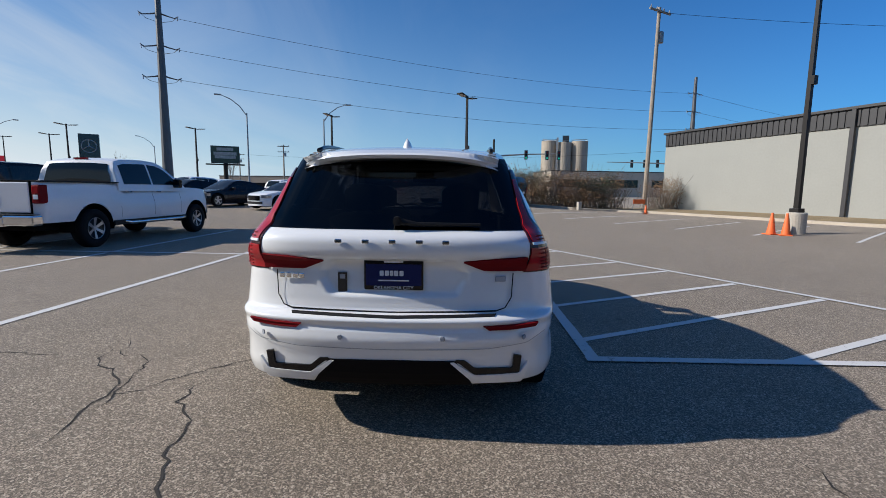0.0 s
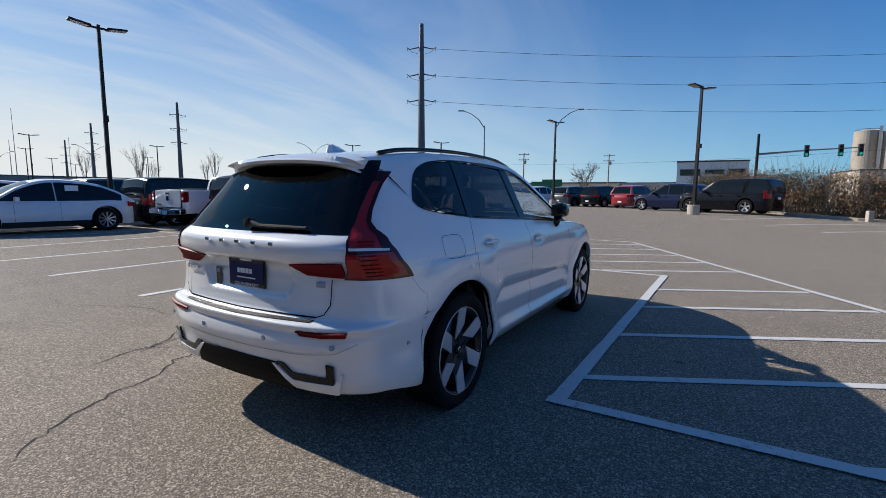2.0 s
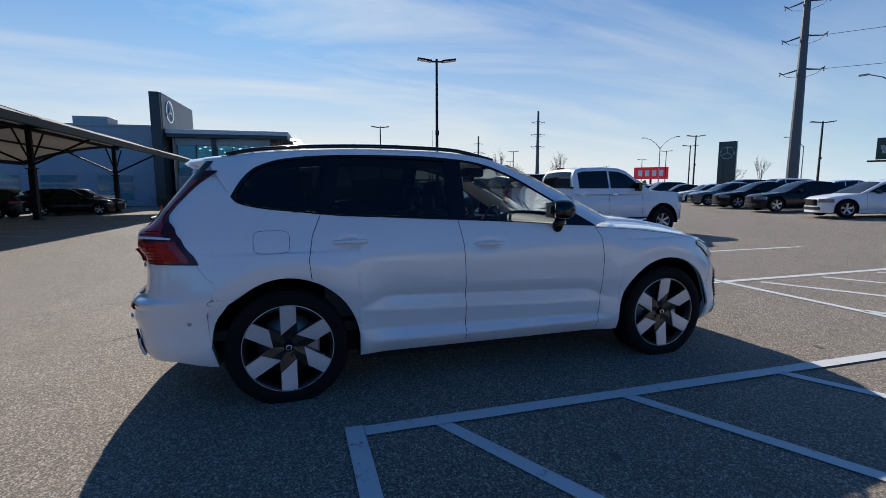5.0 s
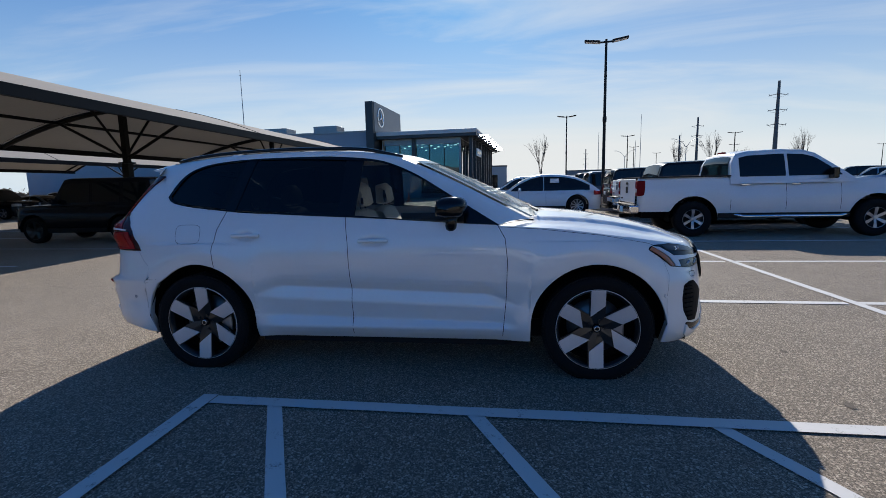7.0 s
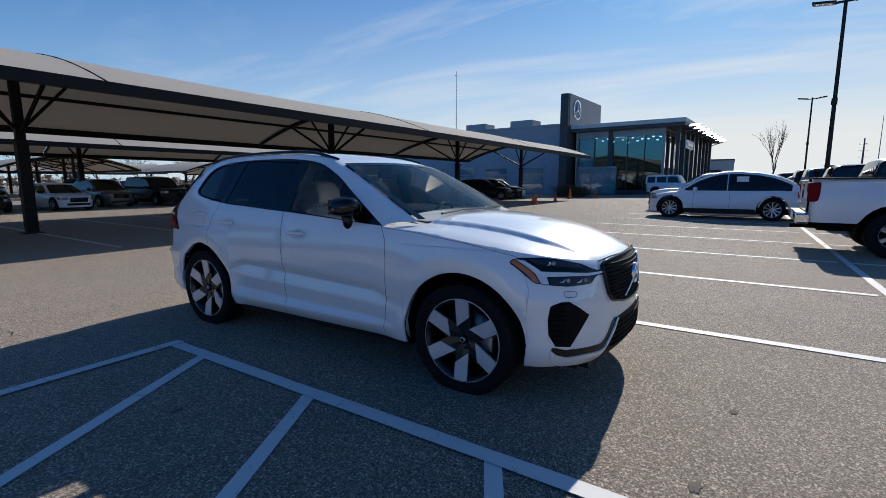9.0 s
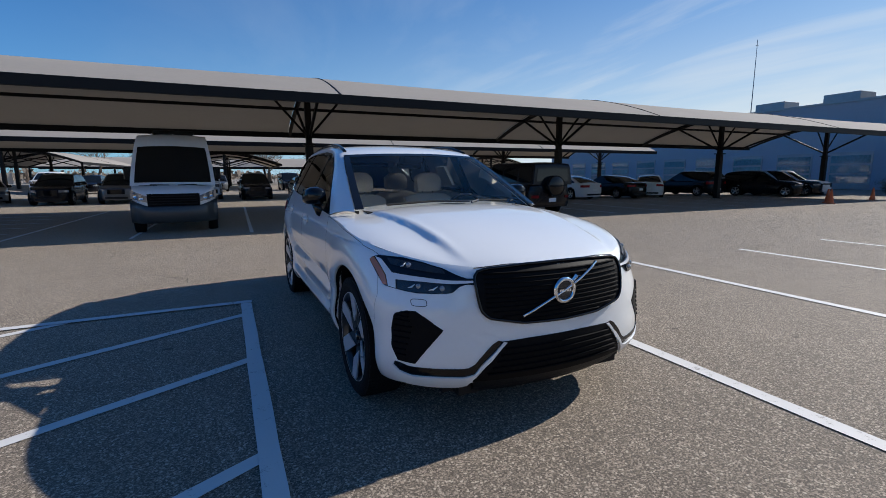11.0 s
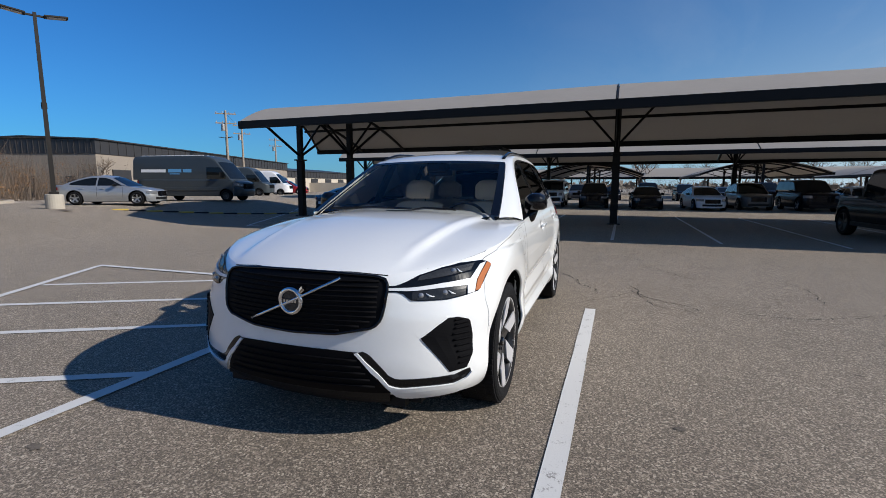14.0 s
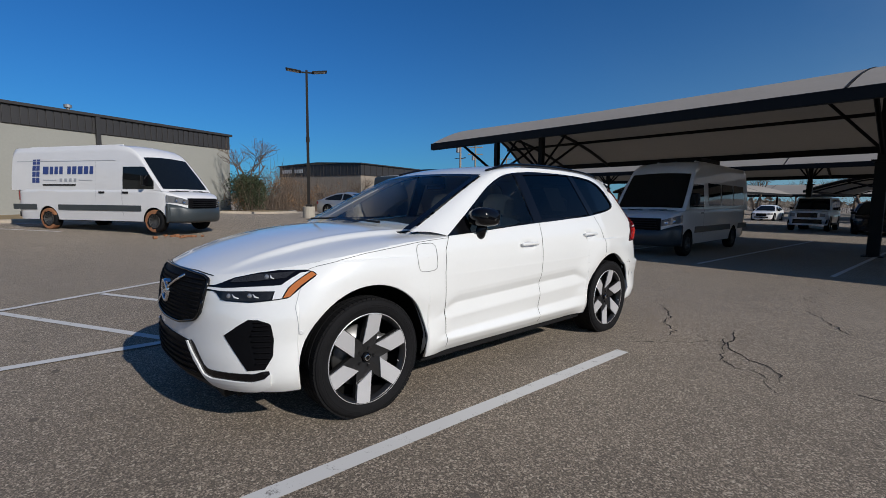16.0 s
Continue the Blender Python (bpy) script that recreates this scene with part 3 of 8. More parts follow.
plaster_building(pose(17.4, 33.7, 0, 0, 0, -69.8), 45.6, 20.0, 6.0, "long grey plaster building with a dark ribbed metal fascia")


# ---- kerbs and verge ----
def kerb(pts, label="low pale concrete kerb at the edge of the car park"):
    P = resample(pts, max(3, int(np.linalg.norm(np.diff(np.array(pts), axis=0), axis=1).sum() / 1.5)))
    rows = []
    for i, (x, y) in enumerate(P):
        d = P[min(i + 1, len(P) - 1)] - P[max(0, i - 1)]
        n = np.array([-d[1], d[0]]) / np.linalg.norm(d)
        z = gz(x, y)
        q = lambda s, h: (x + n[0] * s, y + n[1] * s, z + h)
        rows.append([q(-0.30, 0.004), q(-0.02, 0.012), q(0.0, 0.13), q(0.03, 0.15), q(0.17, 0.15), q(0.19, 0.11)])
    ob = part("kerb", grid_bm(rows), KERB)
    return tagged(ob, label, "kerb", "kerbs", "structure")


KERB_LINE = [(-9, 53.0), (-2, 42.0), (3.6, 31.5), (6.2, 27.2), (8.4, 26.2), (11.6, 26.6), (13.0, 25.0), (15.6, 19.6), (18.2, 12.6), (26.4, -10.2), (29.0, -12.5), (38.5, -14.0), (45.0, -22.5), (58.0, -34.0)]
kerb(KERB_LINE)
P = resample(KERB_LINE, 60)
rows = []
for i, (x, y) in enumerate(P):
    d = P[min(i + 1, 59)] - P[max(0, i - 1)]
    n = np.array([-d[1], d[0]]) / np.linalg.norm(d)
    rows.append([(x + n[0] * s, y + n[1] * s, gz(x, y) + h + 0.03 * noise.noise((x, y, s))) for s, h in ((0.18, 0.10), (1.2, 0.13), (2.6, 0.14), (4.6, 0.12), (7.5, 0.09))])
tagged(part("verge", grid_bm(rows), GRASS, smooth=True), "dry winter grass verge behind the kerb", "grass", kind="structure")

# ---- dealership with a glass front ----
def dealership():
    c = thing("dealership", pose(-50.6, -1.5, -0.1, 0, 0, -4.5), "glass-fronted car dealership with a dark sign tower", "building")
    stone = mat("dark_cladding", (0.035, 0.037, 0.042), 0.45, vary=0.08, noise_scale=1)
    wall = mat("grey_blue_wall", (0.30, 0.33, 0.38), 0.8, vary=0.05, noise_scale=0.5)
    pane = mat("teal_glass", (0.12, 0.24, 0.27), 0.06, coat=0.6, vary=0.35, noise_scale=0.35)
    clear = glass("showroom_pane", (0.42, 0.60, 0.60), gloss=3.2)
    pale, dim = mat("showroom_plaster", (0.55, 0.56, 0.55), 0.8), mat("showroom_floor", (0.30, 0.29, 0.28), 0.3)
    # the showroom is a hollow room behind the panes
    part("rear_block", box(-28, -13.0, -11.6, -2.6, 0, 7.2), wall, c)
    part("room_floor", box(-13.0, -0.4, -11.6, -2.3, 0, 0.5), dim, c)
    part("room_ceiling", box(-13.0, -0.4, -11.6, -2.3, 6.95, 7.2), pale, c)
    part("room_wall", box(-13.0, -0.4, -11.75, -11.6, 0, 7.2), pale, c)
    lamp = bpy.data.materials.new("showroom_lamp")
    lamp.use_nodes = True
    lamp.node_tree.nodes["Principled BSDF"].inputs["Emission Color"].default_value = (1.0, 0.97, 0.9, 1)
    lamp.node_tree.nodes["Principled BSDF"].inputs["Emission Strength"].default_value = 3.0
    for i in range(5):
        for k in range(5):
            part("ceiling_lamp", add_lathe(bmesh.new(), [(0.001, -0.10), (0.13, -0.10), (0.15, 0.0)], 10, "z", pose(-1.8 - 2.3 * k, -10.6 + 1.8 * i, 6.9 - 0.2 * ((i + k) % 3))), lamp, c)
    part("reception_desk", box(-7.5, -6.6, -8.0, -4.0, 0.5, 1.6, 0.04), stone, c)
    part("roof", box(-28, 0.9, -12.0, -0.1, 7.35, 7.80, 0.05), mat("pale_roof_edge", (0.55, 0.55, 0.55), 0.6), c)
    part("soffit", box(-28, 0.85, -11.95, -0.15, 7.0, 7.345), stone, c)
    part("plinth", box(-28.2, 0.25, -11.8, -2.05, 0, 0.5), stone, c)
    for i in range(5):
        y0 = -11.3 + i * 1.8
        part("window_pane", box(-0.36, -0.34, y0 + 0.02, y0 + 1.78, 0.55, 6.93), clear if i else pane, c)
        w = 0.22 if i == 2 else 0.02
        part("mullion", box(-0.33, -0.16 + w, y0 - w, y0 + w, 0.0, 7.0), stone, c)
    part("corner_post", box(-0.42, -0.14, -2.32, -2.10, 0, 7.0), GALV, c)
    part("head_band", box(-0.33, -0.10, -11.4, -2.3, 6.3, 7.0), GALV, c)
    for i in range(9):
        x = -0.5 - 3.0 * i
        part("column", box(x - 0.16, x + 0.16, -1.1, -0.75, 0, 7.0), stone, c)
        part("window_pane", box(x - 2.85, x - 0.15, -2.30, -2.28, 0.55, 6.9), clear if x > -12 else pane, c)
        part("sunshade", box(x - 0.55, x + 0.55, -0.5, 1.05, 7.02, 7.10, m=pose(x, 0, 7.06, 0, 16, 0) @ pose(-x, 0, -7.06)), stone, c)
        part("sunshade_bracket", tube([(x, -0.75, 6.5), (x, 0.9, 7.0)], 0.06, 6), stone, c)
    part("name_board", box(-8.0, -3.2, -0.70, -0.60, 5.0, 5.9), WHITE_INK, c)
    part("name_print", box(-7.4, -3.8, -0.60, -0.57, 5.3, 5.6), SIGN_DARK, c)
    part("sign_tower", box(-9.5, 1.6, -13.0, -12.06, 0, 11.3, 0.05), stone, c)
    part("tower_face", box(-9.5, 1.2, -12.06, -12.0, 7.9, 11.3), mat("brushed_panel", (0.20, 0.21, 0.22), 0.5, vary=0.1, noise_scale=0.6), c)
    ring = add_lathe(bmesh.new(), [(0.95, 0.0), (1.0, 0.06), (1.12, 0.06), (1.16, 0.0)], 32, "y", pose(-0.9, -11.95, 9.7))
    for k in range(3):
        a = radians(90 + 120 * k)
        add_tube(ring, [(-0.9, -11.92, 9.7), (-0.9 + math.cos(a), -11.92, 9.7 + math.sin(a))], [0.12, 0.03], 6)
    part("tower_emblem", ring, CHROME, c)
    part("entrance_frame", box(-0.14, 0.25, -11.2, -6.9, 0.0, 3.1), GALV, c)
    for y in (-10.9, -9.5, -8.1):
        part("entrance_door", box(0.26, 0.30, y, y + 1.25, 0.1, 2.9), pane, c)
    part("low_wing", box(-26, 0.8, -64, -13.05, 0, 7.9), wall, c)
    part("wing_coping", box(-26, 0.92, -64, -13.05, 7.9, 8.1), GALV, c)
    for i in range(9):
        y = -18.5 - 4.9 * i
        part("shutter", box(0.76, 0.85, y, y + 3.4, 0.1, 3.4), GALV, c)
        for k in range(3):
            part("window_pane", box(0.85, 0.88, y + 0.15, y + 3.25, 0.6 + k * 0.9, 1.3 + k * 0.9), pane, c)
    for y in (-20, -27):
        part("roof_unit", box(-5, -2.5, y - 1.6, y + 1.6, 8.1, 9.3, 0.05), GALV, c)
    return c


dealership()


def gabled_shed(m, L, W, h0, h1, label, wall, roof, end_ribs=False):
    c = thing("shed_building", m, label, "building")
    part("wall", box(0, L, 0, W, 0, h0 - 0.06), wall, c)
    part("parapet", box(-0.05, L + 0.05, -0.08, W + 0.05, h0 - 1.5, h0 - 0.05), FASCIA, c)
    rows = [[(x, -0.3, h0), (x, W / 2, h1), (x, W + 0.3, h0)] for x in (-0.2, L + 0.2)]
    part("roof", solid(rows, 0.12, (0, 0, 1)), roof, c)
    for x in (0, L):
        g = bmesh.new()
        g.faces.new([g.verts.new(p) for p in ((x, 0, h0), (x, W, h0), (x, W / 2, h1))])
        part("gable", g, wall, c)
    for i in range(int(L / 6)):
        part("door", box(2 + 6 * i, 4.6 + 6 * i, -0.14, -0.005, 0, 3.0), FASCIA, c)
    for i in range(int(L / 1.2)):
        part("wall_rib", box(0.6 + 1.2 * i, 0.68 + 1.2 * i, -0.13, -0.085, h0 - 1.45, h0 - 0.1), FASCIA, c)
    if end_ribs:
        for i in range(int(W / 0.6)):
            part("wall_rib", box(-0.10, -0.053, 0.3 + 0.6 * i, 0.36 + 0.6 * i, h0 - 1.45, h0 - 0.1), FASCIA, c)
        for y in (2.2, 6.4):
            part("door", box(-0.06, -0.005, y, y + 1.1, 0, 2.3), FASCIA, c)
    return c


brown = mat("brown_wall", (0.27, 0.23, 0.19), 0.85, vary=0.1, noise_scale=0.5)
tanw = mat("pale_wall", (0.50, 0.44, 0.36), 0.9, vary=0.1, noise_scale=0.3)
shed = gabled_shed(pose(46.5, -29.1, 0, 0, 0, -74), 50, 14.8, 6.0, 6.3, "low brown studio building with a dark fascia", brown, FASCIA, True)
for k in range(10):
    if k != 5:
        part("sign_letter", box(-0.17, -0.12, 13.9 - 0.42 * k, 14.2 - 0.42 * k, 4.95, 5.45), GREY_INK, shed)
gabled_shed(pose(60.0, -66.0, 0, 0, 0, -88), 40, 20, 4.6, 5.6, "long low grey shed beyond the parked vans", tanw, FASCIA)
part("boundary_wall", box(0, 40, 0, 0.25, 0, 2.2), tanw)
bw = bpy.data.objects["boundary_wall"]
bw.matrix_basis = pose(30, -92, -0.1, 0, 0, 12)
tagged(bw, "plain pale concrete boundary wall", "wall", kind="structure")


def office(m, L, W, h, label, wall, bands):
    c = thing("office_building", m, label, "building")
    part("wall", box(0, L, 0, W, 0, h), wall, c)
    part("coping", box(-0.1, L + 0.1, -0.1, W + 0.1, h, h + 0.25), FASCIA, c)
    for x0, x1, z0, z1 in bands:
        part("window", box(x0, x1, -0.06, 0.05, z0, z1), PANE_DARK, c)
    return c


office(pose(-4.4, 88.5, 0.3, 0, 0, 4), 10.7, 9, 6.8, "white bank building with dark windows", mat("bank_white", (0.62, 0.62, 0.62), 0.7, vary=0.04, noise_scale=0.5), [(0.5, 3.6, 4.5, 5.6), (4.3, 7.2, 4.7, 5.5), (7.9, 10.3, 4.5, 5.6), (0.4, 10.3, 0.6, 2.6)])
office(pose(26, 118, 0, 0, 0, 8), 40, 15, 6.5, "long pale roadside building beyond the junction", tanw, [(2, 10, 2.5, 4.5), (14, 24, 2.5, 4.5), (28, 38, 2.5, 4.5)])
office(pose(-24, 150, 0, 0, 0, 0), 30, 18, 5.0, "low pale building far behind the cars", tanw, [(2, 12, 1.5, 3), (16, 27, 1.5, 3)])
office(pose(-86, 168, 0, 0, 0, -8), 60, 18, 5.5, "low brown commercial building far off", brown, [(3, 25, 1.5, 3.2), (30, 56, 1.5, 3.2)])
office(pose(-100, -19.5, 0, 0, 0, 90), 22, 14, 5.2, "grey showroom wing beyond the dealership", mat("far_grey", (0.34, 0.36, 0.38), 0.8), [(2, 9, 0.6, 3.4), (12, 20, 0.6, 3.4)])
office(pose(-150, 22, 0, 0, 0, 80), 60, 14, 5.0, "long low grey building on the horizon", mat("far_grey_dark", (0.2, 0.2, 0.21), 0.8), [(3, 25, 1.5, 3.2), (30, 56, 1.5, 3.2)])


def silo_group():
    c = thing("silo_group", pose(81, 334, 0, 0, 0, -13) @ Matrix.Diagonal((1, 1, 0.92, 1)), "tall stained concrete grain silos", "silo")
    con = mat("stained_concrete", (0.36, 0.31, 0.25), 0.9, vary=0.25, noise_scale=0.15)
    for x, y, r, h in ((-11.5, 0, 5.6, 40), (-1.2, -2, 5.2, 38.5), (9.5, 0, 5.6, 39.5), (-6, 8, 5, 38), (4, 8, 5, 38)):
        part("silo", add_lathe(bmesh.new(), [(r, 0), (r, h), (r - 0.3, h + 0.2), (0.1, h + 0.9)], 28, "z", pose(x, y, 0)), con, c, smooth=False)
        part("silo_rail", add_lathe(bmesh.new(), [(r - 0.3, h + 0.9), (r - 0.2, h + 1.2)], 20, "z", pose(x, y, 0)), GALV, c)
    part("head_house", box(-2.5, 2.0, -2, 3, 38, 44), SIGN_DARK, c)
    part("elevator_leg", box(-6.6, -5.2, -7.2, -5.8, 0, 42), GALV, c)
    part("low_tank", add_lathe(bmesh.new(), [(5, 0), (5, 13), (0.5, 15)], 20, "z", pose(-4, -9, 0)), WHITE_B, c)
    return c


silo_group()


def billboard():
    c = thing("billboard", pose(-47.8, 94.5, 0, 0, 0, 24), "dark roadside billboard on a single steel post", "billboard")
    part("post", add_lathe(bmesh.new(), [(0.45, 0), (0.45, 6.5)], 14, "z"), POLE_BRONZE, c)
    part("panel", box(-2.75, 2.75, -0.35, 0.35, 6.4, 10.0, 0.05), SIGN_DARK, c)
    part("catwalk", box(-3.7, 3.7, -1.2, 0.2, 6.0, 6.25), POLE_BRONZE, c)
    part("poster", box(-2.6, 2.6, -0.40, -0.36, 6.6, 9.8), mat("poster_green", (0.03, 0.06, 0.04), 0.5, vary=0.3, noise_scale=0.8), c)
    for k, (z, w) in enumerate(((9.3, 1.6), (8.4, 2.2), (7.7, 2.0))):
        part("poster_print", box(-w, w, -0.44, -0.41, z - 0.32, z + 0.32), mat_grey_print, c)


mat_grey_print = mat("poster_print_grey", (0.32, 0.34, 0.33), 0.6, vary=0.5, noise_scale=2.5)
billboard()


def pylon_sign():
    c = thing("pylon_sign", pose(-51.3, 61.7, 0, 0, 0, 32), "dark square pylon sign with a ring emblem", "sign")
    part("pylon", box(-1.2, 1.2, -0.40, 0.40, 0, 8.6, 0.05), SIGN_DARK, c)
    ring = add_lathe(bmesh.new(), [(0.80, 0.0), (0.83, 0.05), (0.93, 0.05), (0.96, 0.0)], 28, "y", pose(0, -0.50, 6.9))
    for k in range(3):
        a = radians(90 + 120 * k)
        add_tube(ring, [(0, -0.50, 6.9), (0.85 * math.cos(a), -0.50, 6.9 + 0.85 * math.sin(a))], [0.10, 0.03], 6)
    part("emblem", ring, GALV, c)


pylon_sign()


def red_sign():
    c = thing("sign", pose(-74.5, 68.2, 0, 0, 0, 45), "red box sign on a post above the parked trucks", "sign")
    part("post", add_lathe(bmesh.new(), [(0.2, 0), (0.2, 4.0)], 10, "z"), POLE_BRONZE, c)
    part("panel", box(-3.2, 3.2, -0.3, 0.3, 3.6, 6.0, 0.05), SIGN_RED, c)
    for k in range(4):
        part("sign_bar", box(-2.4 + 1.3 * k, -1.6 + 1.3 * k, -0.35, -0.3, 4.2, 5.4), WHITE_INK, c)


red_sign()
for x, y, w in ((-33, 100, 2.2), (-18.5, 62, 1.4)):
    c = thing("road_sign", pose(x, y, 0.3, 0, 0, 15), "green road sign on two posts", "sign")
    part("panel", box(-w, w, -0.04, 0.04, 1.8, 1.8 + w), SIGN_GREEN, c)
    for s in (-0.7, 0.7):
        part("post", tube([(s * w, 0.06, 0), (s * w, 0.06, 1.8 + w)], 0.05, 6), GALV, c)

# ---- lamp posts, power poles, wires, signals ----
def lamp_post(h=8.2, base=0.64):
    """Square bronze post on a concrete drum, with two flat lamp heads."""
    c = thing("lamp_post", pose(0, 0, 0), "dark bronze lamp post with two flat heads on a concrete drum", "lamp post", "car park lamp posts")
    part("drum", add_lathe(bmesh.new(), [(0.01, 0), (0.30, 0), (0.30, base - 0.03), (0.27, base), (0.01, base)], 24, "z"), CONCRETE, c)
    bm = bmesh.new()
    rows = [[(s * 0.5 * math.cos(a), s * 0.5 * math.sin(a), z) for a in (radians(45 + 90 * k) for k in range(4))] for z, s in ((base, 0.22), (h, 0.15))]
    part("pole", grid_bm(rows, bm, close=True), POLE_BRONZE, c)
    part("pole_foot", box(-0.15, 0.15, -0.15, 0.15, base, base + 0.12, 0.01), POLE_BRONZE, c)
    for s in (1, -1):
        part("arm", box(*sorted((s * 0.05, s * 0.30)), -0.04, 0.04, h - 0.16, h - 0.09), POLE_BRONZE, c)
        head = part("lamp_head", box(-0.36, 0.36, -0.19, 0.19, -0.04, 0.04, 0.02), POLE_BRONZE, c)
        head.matrix_basis = pose(s * 0.62, 0, h - 0.06, 0, -8 * s, 0)
        part("lens", box(-0.28, 0.28, -0.15, 0.15, -0.052, -0.041), LENS_LAMP, head)
    part("service_box", box(-0.09, 0.09, -0.16, -0.06, 4.3, 4.55), POLE_BRONZE, c)
    return c


lamp0 = lamp_post()
LAMPS = [(-19.6, 5.85, 7.95, 80), (1.12, 24.3, 6.85, 60), (18.8, -8.1, 7.5, 62), (11.7, 11.0, 9.4, 20), (-47.6, 7.95, 8.6, 82), (-9.8, 34.8, 7.25, 70), (-26.1, 43.6, 7.2, 60), (-37.6, 41.3, 7.2, 60), (-46.8, 49.9, 7.2, 60),
         (-70, 20, 8.2, 80), (-72, 36, 8.2, 80), (-96, 28, 8.2, 80), (-98, 48, 8.2, 80), (-64, 62, 8.2, 50), (-120, 40, 8.2, 80), (-122, 60, 8.2, 80), (-140, 52, 8.2, 80), (-84, 74, 8.2, 60), (-110, 84, 8.2, 60), (48.0, -48.0, 8.2, 10)]
for i, (x, y, h, t) in enumerate(LAMPS):
    m = on_ground(x, y, t) @ Matrix.Diagonal((1, 1, h / 8.2, 1))
    if i == 0:
        lamp0.matrix_basis = m
    else:
        copy_thing(lamp0, m)


def cobra_lamp(double=False):
    c = thing("street_lamp", pose(0, 0, 0), "slim galvanised street lamp with a curved arm", "street lamp", "street lamps")
    part("pole", tube([(0, 0, 0), (0, 0, 9.2)], [0.12, 0.07], 10), GALV, c)
    for s in ((-1, 1) if double else (-1,)):
        part("arm", tube([(0, 0, 8.9), (s * 0.7, 0, 9.9), (s * 1.6, 0, 10.6), (s * 2.6, 0, 11.0)], [0.06, 0.05, 0.045, 0.04], 8), GALV, c)
        part("lamp_head", box(*sorted((s * 2.5, s * 3.2)), -0.14, 0.14, 10.92, 11.06, 0.04), GALV, c)
    return c


c1, c2 = cobra_lamp(), cobra_lamp(True)
c1.matrix_basis = pose(-22.5, 47.7, 0.3, 0, 0, 20)
for x, y, t in ((-15.0, 51.5, 200), (-60, 90, 30)):
    copy_thing(c1, pose(x, y, 0.3, 0, 0, t))
c2.matrix_basis = pose(-67.0, 63.3, 0, 0, 0, 50)
for x, y in ((-112, 44), (-150, 40)):
    copy_thing(c2, pose(x, y, 0, 0, 0, 60))


def steel_power_pole():
    c = thing("power_pole", pose(0, 0, 0), "tall tapered steel power pole with three pairs of curved arms", "power pole", "power poles")
    part("pole", tube([(0, 0, 0), (0, 0, 24)], [0.62, 0.28], 12), POLE_GREY, c)
    for z in (21.0, 17.5, 14.1):
        for s in (1, -1):
            part("arm", tube([(0, 0, z + 0.1), (s * 0.8, 0, z - 0.1), (s * 1.6, 0, z - 0.25), (s * 2.0, 0, z)], [0.10, 0.08, 0.06, 0.05], 8), POLE_GREY, c)
            ins = add_lathe(bmesh.new(), [(0.03, 0)] + [(0.07 if k % 2 else 0.04, -0.08 * k) for k in range(1, 7)], 8, "z", pose(s * 1.9, 0, z))
            part("insulator", ins, GREY_INK, c)
        part("jumper", tube([(-2.0, 0, z - 0.02), (-1.3, 0.25, z - 0.55), (0, 0.75, z - 0.75), (1.3, 0.25, z - 0.55), (2.0, 0, z - 0.02)], 0.022, 6), STEEL_DARK, c)
    return c


POLES = [(-33.7, 51.0, 24), (48.2, 91.5, 24), (-118.1, 66.4, 24), (-180, 73, 24), (-250, 92, 24), (-330, 60, 24), (150, 150, 24)]
pp = steel_power_pole()
for i, (x, y, h) in enumerate(POLES):
    m = pose(x, y, 0, 0, 0, 26 if i < 2 else 80)
    if i == 0:
        pp.matrix_basis = m
    else:
        copy_thing(pp, m)


def wire(a, b, sag, r=0.022, label="thin sagging overhead power wire"):
    a, b = Vector(a), Vector(b)
    pts = [a + (b - a) * t - Vector((0, 0, 4 * sag * t * (1 - t))) for t in np.linspace(0, 1, 26)]
    ob = part("power_wire", tube(pts, r, 5), STEEL_DARK)
    return tagged(ob, label, "wire", "overhead wires")


for z in (20.4, 16.9, 13.5):
    wire((-33.7 + 1.7, 51.0 + 0.8, z + 0.35), (48.2 - 1.7, 91.5 - 0.8, z + 0.35), 1.6)
    wire((48.2 + 1.7, 91.5 + 0.8, z + 0.35), (150, 149, z), 1.6)


def wood_pole(h, arms, label="weathered wooden utility pole with a crossarm"):
    c = thing("utility_pole", pose(0, 0, 0), label, "utility pole")
    part("pole", tube([(0, 0, 0), (0, 0, h)], [0.19, 0.13], 10), WOOD_POLE, c)
    for z in arms:
        part("crossarm", box(-1.25, 1.25, -0.16, -0.05, z - 0.07, z + 0.07), WOOD_POLE, c)
        for x in (-1.1, -0.4, 0.4, 1.1):
            part("insulator", add_lathe(bmesh.new(), [(0.03, 0), (0.07, 0.06), (0.04, 0.12), (0.07, 0.16), (0.01, 0.22)], 8, "z", pose(x, -0.1, z + 0.07)), GREY_INK, c)
    part("transformer", add_lathe(bmesh.new(), [(0.01, 0), (0.25, 0.02), (0.25, 0.75), (0.2, 0.85), (0.01, 0.88)], 14, "z", pose(0.36, 0, h - 2.6)), GALV, c)
    return c


wp = wood_pole(15.6, (15.3,))
wp.matrix_basis = pose(16.1, 34.0, 0.1, 0, 1.0, 30)
wp2 = wood_pole(11, (10.6, 9.4))
wp2.matrix_basis = pose(45.2, -45.2, 0, 0, 0, 40)
for x, y, t in ((52.2, -55.8, 40), (-37.7, 101, 10), (-20.8, 112.7, 10), (62, -76, 40), (-60, 128, 20)):
    copy_thing(wp2, pose(x, y, 0, 0, 0, t))
wire((16.1, 34.0, 15.3), (60, 30, 13.5), 0.8, 0.015)
wire((45.2, -45.2, 10.7), (52.2, -55.8, 10.7), 0.3, 0.015)
wire((-60, 128, 10.7), (60, 88, 10.7), 2.0, 0.02)
